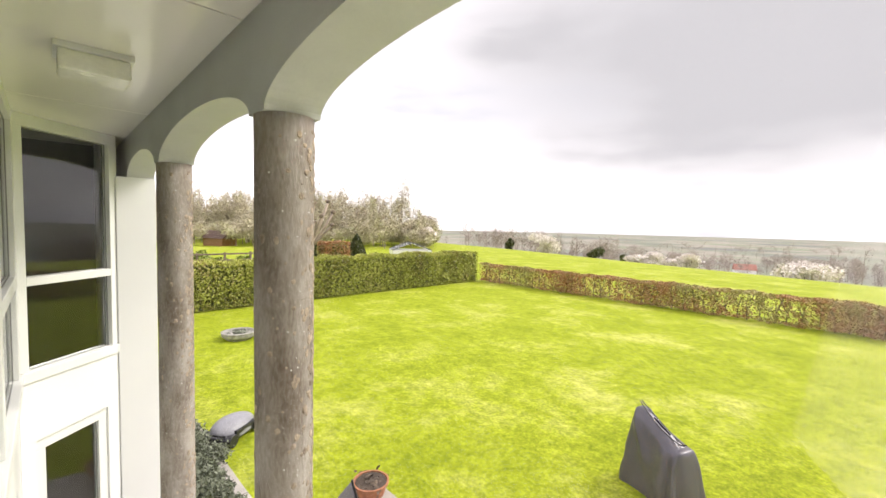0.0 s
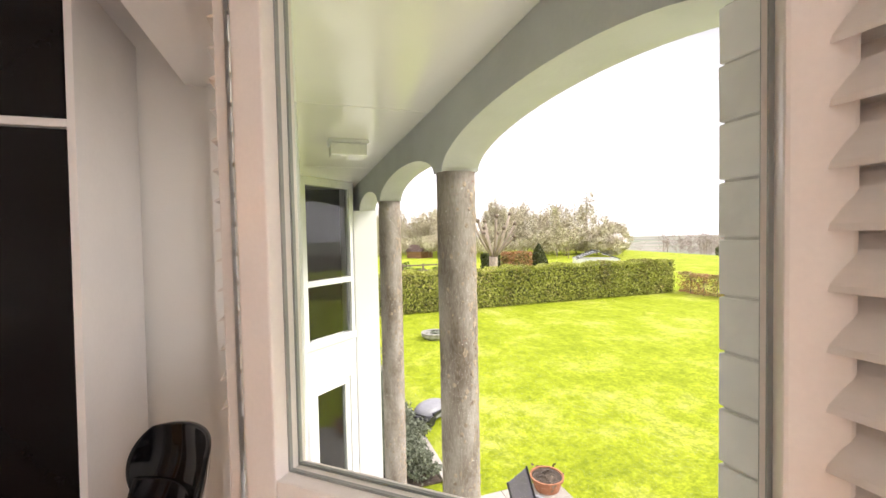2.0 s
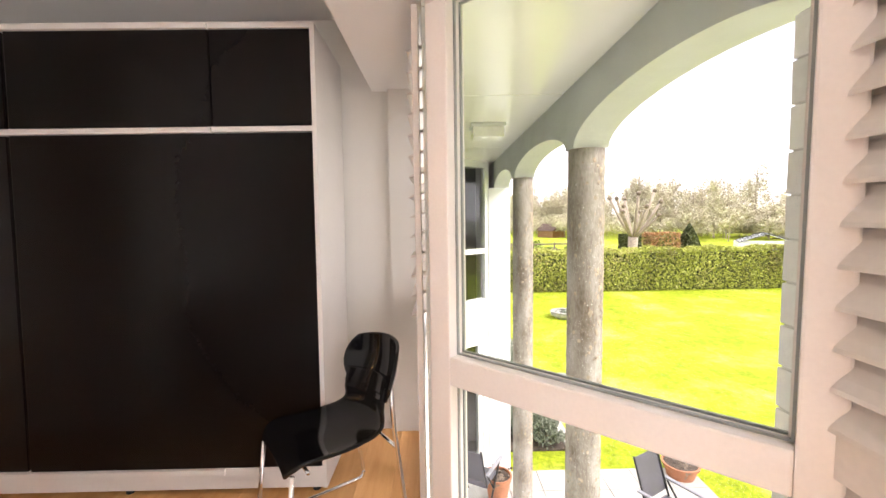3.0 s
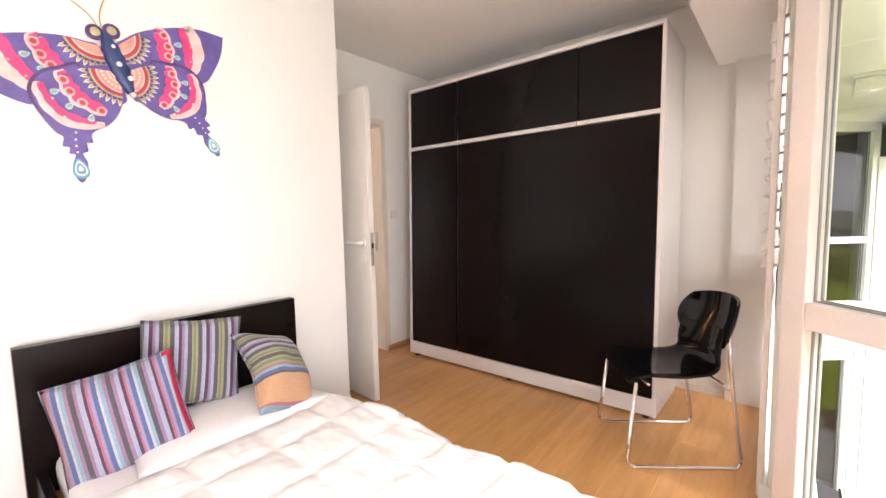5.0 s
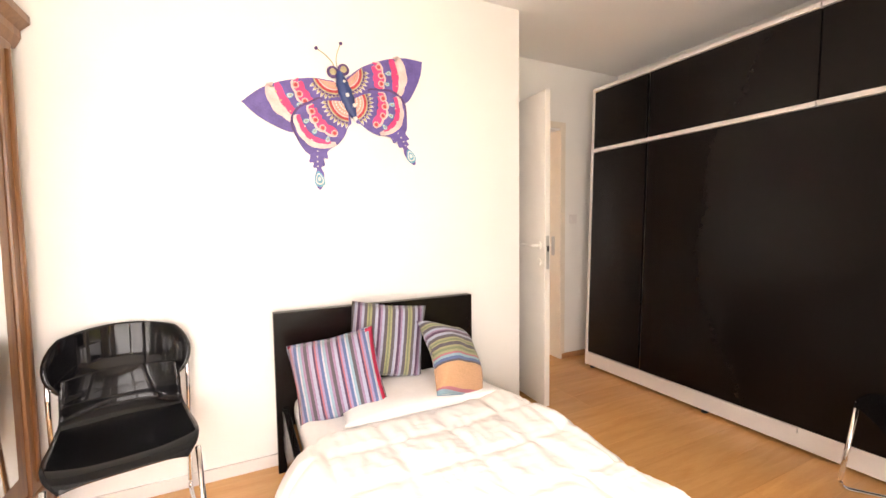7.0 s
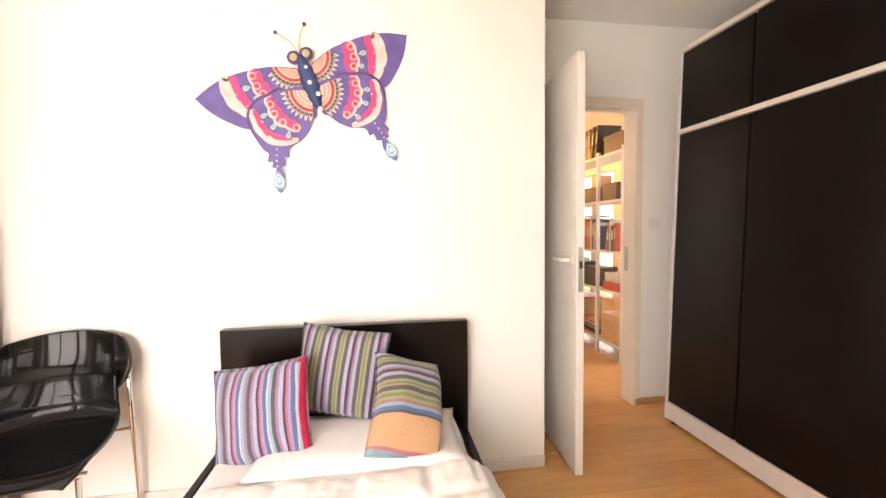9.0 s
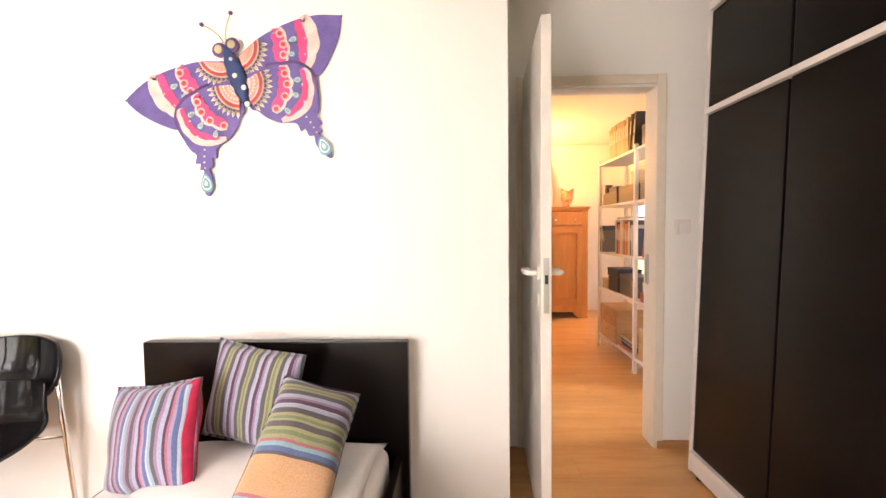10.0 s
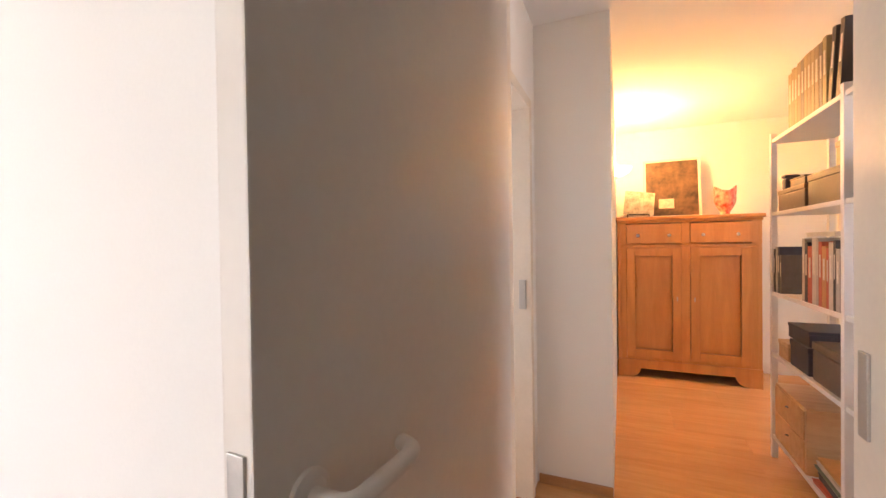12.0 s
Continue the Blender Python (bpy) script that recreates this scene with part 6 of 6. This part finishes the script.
boxy("game_box", 1.29, 1.46, LEVELS[1], 1.52, 1.72, LEVELS[1] + 0.08, BOOKS[3], "flat red game box", "box")
boxy("game_box", 1.30, 1.48, LEVELS[1] + 0.081, 1.50, 1.70, LEVELS[1] + 0.16, BOOKS[4], "flat pale game box", "box")
boxy("carton", 1.29, 1.42, LEVELS[0], 1.54, 1.75, LEVELS[0] + 0.27, CARTON, "pale brown carton on the lowest shelf", "box")
zz = LEVELS[0]
for i in range(7):
    h = pr.uniform(0.012, 0.03)
    boxy("magazine_stack", 1.28 + pr.uniform(0, 0.02), 1.84 + pr.uniform(0, 0.02), zz + 0.0005, 1.50, 2.12, zz + h, BOOKS[(4, 3, 5, 8, 9, 4, 6)[i]], "flat magazines in a loose pile", "magazine", 0.002, pr.uniform(-3, 3))
    zz += h + 0.001


# ---- butterfly on the wall ----
def smooth_line(pts, steps=5):
    out = []
    k = len(pts)
    for i in range(k):
        p0, p1, p2, p3 = (Vector(pts[(i + j) % k]) for j in (-1, 0, 1, 2))
        for s in range(steps):
            t = s / steps
            out.append(tuple(0.5 * (2 * p1 + (p2 - p0) * t + (2 * p0 - 5 * p1 + 4 * p2 - p3) * t * t + (3 * p1 - p0 - 3 * p2 + p3) * t ** 3)))
    return out


def cut(bm, outline, y0, y1):
    """A flat cut-out shape, y1 towards the room."""
    return upright(outline, y0, y1, bm)


def paint(name, colour, rough=0.55):
    return surface(name, colour, rough, scale=18, vary=0.12, bump=0.08, fine=120)


VIOLET, PINK, CREAMY = paint("violet_felt", (0.135, 0.095, 0.32)), paint("pink_felt", (0.75, 0.06, 0.20)), paint("cream_felt", (0.72, 0.54, 0.50))
GOLDC, REDC, TEALC = paint("gold_beads", (0.47, 0.41, 0.22), 0.45), paint("red_felt", (0.50, 0.05, 0.06)), paint("teal_felt", (0.12, 0.38, 0.50))
NAVY, SALMON, DPURP = paint("navy_sequins", (0.03, 0.055, 0.17), 0.3), paint("salmon_felt", (0.72, 0.33, 0.27)), paint("deep_purple_trim", (0.10, 0.045, 0.16))
PEARL = paint("pearl_beads", (0.75, 0.72, 0.66), 0.2)


def butterfly():
    root = thing("butterfly", pose(-1.128, 0, 1.915, 0, -19.2, 0), "large colourful fabric butterfly ornament on the white wall", "wall ornament")
    # wing outlines of one side, in metres outward and up from the body
    upper = smooth_line([(0.03, 0.055), (0.065, 0.078), (0.13, 0.102), (0.20, 0.113), (0.30, 0.117), (0.397, 0.104), (0.488, 0.068), (0.492, 0.062), (0.455, -0.008), (0.395, -0.075), (0.33, -0.125), (0.27, -0.12), (0.15, -0.08), (0.03, -0.05)])
    lower = smooth_line([(0.02, -0.03), (0.10, -0.018), (0.165, -0.020), (0.235, -0.027), (0.29, -0.065), (0.314, -0.125), (0.302, -0.20), (0.286, -0.25), (0.270, -0.272), (0.284, -0.304), (0.265, -0.312), (0.274, -0.335), (0.258, -0.344), (0.280, -0.380), (0.288, -0.415), (0.275, -0.452), (0.247, -0.422), (0.232, -0.380), (0.235, -0.345), (0.214, -0.337), (0.208, -0.305), (0.188, -0.308), (0.182, -0.278), (0.155, -0.262), (0.115, -0.250), (0.07, -0.217), (0.037, -0.175), (0.012, -0.15)])
    for s in (-1, 1):
        def flip(pts):
            return [(s * x, z) for x, z in pts] if s > 0 else [(s * x, z) for x, z in pts][::-1]
        up = part("upper_wing", cut(None, flip(upper), -0.009, -0.003), VIOLET, root, "violet upper wing")
        lo = part("lower_wing", cut(None, flip(lower), -0.0155, -0.0105), VIOLET, root, "violet lower wing with a tail")
        lo.matrix_basis = pose(0, 0, 0, 0, 3.1, 0)

        def layer(name, outline, material, parent, step, label="", kind=""):
            """One more thin cloth shape on a wing; step counts the layers below it."""
            base = (-0.009 if parent is up else -0.0155) - 0.0011 * step
            return part(name, cut(None, flip(outline), base - 0.0012, base + 0.0004), material, parent, label, kind=kind)

        def band(name, line, width, material, parent, step, wave=0.0, waves=4, n=40):
            """A strip of cloth along a line, scalloped along its edges, with tapered ends."""
            line = smooth_line(line + line[::-1][:1], 6)[:6 * (len(line) - 1) + 1]
            pts_a, pts_b = [], []
            for i in range(n + 1):
                t = i / n
                k = t * (len(line) - 1)
                j = min(int(k), len(line) - 2)
                p = Vector(line[j]).lerp(Vector(line[j + 1]), k - j)
                d = (Vector(line[j + 1]) - Vector(line[j])).normalized()
                nrm = Vector((-d.y, d.x))
                w = width * (1 - wave + wave * 2 * abs(math.sin(t * math.pi * waves))) * max(0.12, math.sin(math.pi * t)) ** 0.3
                pts_a.append(tuple(p + nrm * w))
                pts_b.append(tuple(p - nrm * w))
            layer(name, pts_a + pts_b[::-1], material, parent, step)

        # outer patches: cream with a pink inner side
        band("cream_band", [(0.335, 0.106), (0.352, 0.055), (0.338, 0.0), (0.312, -0.040), (0.280, -0.085)], 0.031, CREAMY, up, 1, 0.10, 3)
        band("pink_band", [(0.308, 0.106), (0.311, 0.050), (0.298, -0.004), (0.276, -0.062)], 0.019, PINK, up, 2, 0.10, 3)
        band("cream_band", [(0.268, -0.080), (0.279, -0.125), (0.262, -0.185), (0.215, -0.232), (0.125, -0.246)], 0.020, CREAMY, lo, 1, 0.08, 4)
        band("pink_band", [(0.258, -0.078), (0.264, -0.125), (0.244, -0.180), (0.200, -0.216), (0.150, -0.233)], 0.013, PINK, lo, 2, 0.14, 5)
        # inner patches: pink scallops with red hearts
        band("cream_band", [(0.216, 0.106), (0.220, 0.055), (0.205, 0.005), (0.190, -0.020)], 0.031, CREAMY, up, 1, 0.16, 3)
        band("pink_band", [(0.209, 0.104), (0.213, 0.055), (0.199, 0.005), (0.184, -0.018)], 0.027, PINK, up, 2, 0.16, 3)
        band("cream_band", [(0.186, -0.044), (0.190, -0.095), (0.168, -0.148), (0.105, -0.203)], 0.027, CREAMY, lo, 1, 0.18, 4)
        band("pink_band", [(0.180, -0.046), (0.183, -0.095), (0.161, -0.143), (0.104, -0.194)], 0.023, PINK, lo, 2, 0.18, 4)
        band("wing_edge", [(0.130, -0.019), (0.20, -0.021), (0.255, -0.036), (0.297, -0.075), (0.311, -0.125), (0.300, -0.19)], 0.006, DPURP, lo, 1)

        def scallop(x, z, r, parent):
            for k, mat_, step in ((1.0, CREAMY, 3), (0.84, SALMON, 4), (0.56, REDC, 5)):
                ring = [(x + r * k * math.cos(2 * math.pi * i / 14), z + r * k * (math.sin(2 * math.pi * i / 14))) for i in range(14)]
                layer("scallop", ring, mat_, parent, step)
        for x, z in ((0.228, 0.086), (0.226, 0.040), (0.212, 0.000)):
            scallop(x, z, 0.017, up)
        for x, z in ((0.196, -0.066), (0.192, -0.110), (0.168, -0.155), (0.117, -0.193)):
            scallop(x, z, 0.017, lo)

        def drop(x, z, r, parent, turn, centre=GOLDC):
            for k, mat_, step in ((1.0, TEALC, 3), (0.76, PEARL, 4), (0.56, TEALC, 5), (0.30, centre, 6)):
                pts = []
                for i in range(18):
                    t = 2 * math.pi * i / 18
                    px, pz = r * k * math.sin(t) * (0.62 + 0.25 * math.cos(t)), -r * k * math.cos(t)
                    c, q = math.cos(turn), math.sin(turn)
                    pts.append((x + px * c - pz * q, z + px * q + pz * c))
                layer("teal_drop", pts, mat_, parent, step)
        for x, z, a in ((0.270, 0.044), 0.019, 1.5), ((0.243, -0.008), 0.017, 1.2):
            drop(*x, z, up, a)
        for x, z, a in ((0.236, -0.106), 0.018, 1.35), ((0.211, -0.162), 0.018, 0.9), ((0.160, -0.214), 0.018, 0.5):
            drop(*x, z, lo, a)
        drop(0.263, -0.398, 0.040, lo, 0.12, PEARL)

        # half suns next to the body
        for (cx, cz), a0, a1, big, who, roof in (((0.03, 0.10), -88, 0, 0.104, up, True), ((0.0, -0.05), -74, 12, 0.106, lo, False)):
            def fan(r, k=18):
                pts = [(cx + big * r * math.cos(radians(a0 + (a1 - a0) * i / k)), cz + big * r * math.sin(radians(a0 + (a1 - a0) * i / k))) for i in range(k + 1)]
                pts = [(0.034, 0.040)] + pts + [(0.036, 0.056)] if roof else [(0.004, -0.052)] + pts
                return [(x, min(z, 0.056 + 0.44 * (x - 0.036)) if roof else z) for x, z in pts]
            for size, mat_, step in ((0.036, PEARL, 3), (0.027, GOLDC, 4), (0.013, DPURP, 5)):
                for i in range(9):
                    a = [radians(a0 + (a1 - a0) * (i + q) / 9) for q in (0.04, 0.5, 0.96)]
                    tip = big + size
                    if roof and i == 8:
                        continue
                    tri = [(cx + big * 0.96 * math.cos(a[0]), cz + big * 0.96 * math.sin(a[0])), (cx + (big + size * 0.55) * math.cos(a[0] * 0.72 + a[1] * 0.28), cz + (big + size * 0.55) * math.sin(a[0] * 0.72 + a[1] * 0.28)), (cx + tip * math.cos(a[1]), cz + tip * math.sin(a[1])), (cx + (big + size * 0.55) * math.cos(a[2] * 0.72 + a[1] * 0.28), cz + (big + size * 0.55) * math.sin(a[2] * 0.72 + a[1] * 0.28)), (cx + big * 0.96 * math.cos(a[2]), cz + big * 0.96 * math.sin(a[2]))]
                    layer("sun_point", tri, mat_, who, step)
            for r, mat_, step in ((1.0, GOLDC, 6), (0.93, REDC, 7), (0.80, CREAMY, 8), (0.75, SALMON, 9), (0.34, CREAMY, 10), (0.28, REDC, 11)):
                layer("half_disc", fan(r), mat_, who, step)
            bm = bmesh.new()
            base = (-0.009 if who is up else -0.0155) - 0.0122
            for r in (0.44, 0.62):
                k = 3 + int(r * 7)
                for i in range(k):
                    a = radians(a0 + (a1 - a0) * (i + 0.5) / k)
                    x, z = cx + big * r * math.cos(a), cz + big * r * math.sin(a)
                    if not roof or z < 0.05 + 0.44 * (x - 0.036):
                        bmesh.ops.create_icosphere(bm, subdivisions=1, radius=0.0052, matrix=Matrix.Translation((s * x, base, z)) @ Matrix.Diagonal((1, 0.5, 1, 1)))
            part("bead_trim", bm, GOLDC if roof else PEARL, who, "small gold and pearl beads", kind="stuff")
        bm = bmesh.new()
        for x, z, r in ((0.228, -0.262, 0.0045), (0.238, -0.288, 0.005), (0.245, -0.312, 0.005), (0.250, -0.335, 0.0045), (0.252, -0.130, 0.005), (0.240, -0.200, 0.005)):
            bmesh.ops.create_icosphere(bm, subdivisions=1, radius=r, matrix=Matrix.Translation((s * x, -0.018, z)) @ Matrix.Diagonal((1, 0.6, 1, 1)))
        part("bead_trim", bm, PEARL, lo, "pearl beads on the wing's tail", kind="stuff")
        bm = bmesh.new()
        for x, z in ((0.33, 0.075), (0.322, 0.03), (0.298, -0.03)):
            bmesh.ops.create_icosphere(bm, subdivisions=1, radius=0.005, matrix=Matrix.Translation((s * x, -0.012, z)) @ Matrix.Diagonal((1, 0.6, 1, 1)))
        part("bead_trim", bm, GOLDC, up, "small gold beads", kind="stuff")
        eye = part("eye", lathe([(0.029, 0), (0.030, 0.008), (0.020, 0.013)], 20), DPURP, root)
        eye.matrix_basis = pose(s * 0.029, -0.022, 0.105, 90, 0, 0)
        part("pupil", lathe([(0.018, 0.011), (0.016, 0.017), (0.006, 0.020)], 18), GOLDC, eye, "gold centre of the eye")
        ant = part("antenna", rod(bend([(s * 0.006, -0.014, 0.125), (s * 0.012, -0.016, 0.165), (s * 0.040, -0.018, 0.207), (s * 0.064, -0.018, 0.232)], 0.03), 0.0022, 6), GOLDC, root)
        bm = bmesh.new()
        bmesh.ops.create_icosphere(bm, subdivisions=2, radius=0.009, matrix=Matrix.Translation((s * 0.066, -0.018, 0.235)))
        part("antenna_tip", bm, DPURP, ant)

    def torso(u, v):
        t = 2 * math.pi * u
        r = 0.036 * math.sin(math.pi * min(0.97, max(0.03, v))) ** 0.4 * (1 + 0.07 * math.sin(v * 34))
        return Vector((r * math.cos(t), -0.024 + 0.020 * math.sin(t), 0.10 - 0.235 * v))
    part("body", sheet(torso, 20, 40), NAVY, root, "navy sequinned body", smooth=True)
    bm = bmesh.new()
    for x, z, r in ((0.008, 0.046, 0.008), (0.0, -0.022, 0.011), (0.018, -0.080, 0.011), (0.003, -0.142, 0.013)):
        bmesh.ops.create_icosphere(bm, subdivisions=2, radius=r, matrix=Matrix.Translation((x, -0.043 if z > -0.1 else -0.03, z)) @ Matrix.Diagonal((1, 0.6, 1, 1)))
    part("pearl_trim", bm, PEARL, root, "pearl beads on the body", kind="stuff")


butterfly()

# ---- pieces last: bricks, floor planks, terrace slabs ----
for row in range(47):
    z = G0 + 0.02 + row * 0.0975
    off = 0.09 if row % 2 else 0.0
    for k in range(3):
        x0 = -0.505 + k * 0.19 - off
        a, c = max(x0, -0.505), min(x0 + 0.182, -0.120)
        c = -0.120 if c > -0.155 else c
        if c - a < 0.03:
            continue
        rng_b = random.Random(row * 7 + k)
        bm = cube(0, 0, 0, c - a, 0.325, 0.092)
        for v in bm.verts:
            v.co += Vector((rng_b.uniform(-1, 1), rng_b.uniform(-1, 1), rng_b.uniform(-1, 1))) * 0.0008
        bmesh.ops.bevel(bm, geom=bm.edges[:], offset=0.002, segments=1, affect="EDGES")
        ob = new("brick", mesh_of(bm, BRICK, False, "brick"))
        ob.parent = PIER
        ob.matrix_basis = pose(a, -3.328, z)

plank = {}


def floor_piece(x0, x1, y0, y1):
    key = (round(x1 - x0, 2), round(y1 - y0, 3))
    if key not in plank:
        plank[key] = mesh_of(cube(0, 0, -0.0138, x1 - x0 - 0.0007, y1 - y0 - 0.0007, 0.0, 0.0005), FLOORWOOD, False, "plank")
    ob = new("plank", plank[key])
    ob.parent = FLOOR
    ob.matrix_basis = pose(x0, y0, 0.0)


def lay(x0, x1, y0, y1, seed):
    rg = random.Random(seed)
    y = y0
    while y < y1 - 0.02:
        ye = min(y + 0.19, y1)
        x = x0 - rg.choice([0.0, 0.4, 0.8])
        while x < x1 - 0.01:
            a, c = max(x, x0), min(x + 1.2, x1)
            if c - a > 0.02:
                floor_piece(a, c, y, ye)
            x += 1.2
        y = ye


lay(-3.2, 1.57, -2.16, 0.6, 1)
lay(-3.2, -0.4, -3.0, -2.16, 2)
lay(-0.02, 2.3, 0.6, 4.6, 3)
slab = mesh_of(cube(0, 0, -0.03, 0.492, 0.492, 0.02, 0.004), PAVE, False, "paving_slab")
terrace = bpy.data.objects["pavement"]
for i in range(9):
    for j in range(6):
        ob = new("paving_slab", slab)
        ob.parent = terrace
        ob.matrix_basis = pose(0.85 + 0.5 * i, -6.25 + 0.5 * j, G0 + 0.018 + 0.002 * ((i * 3 + j * 5) % 3), 0, 0, 0)
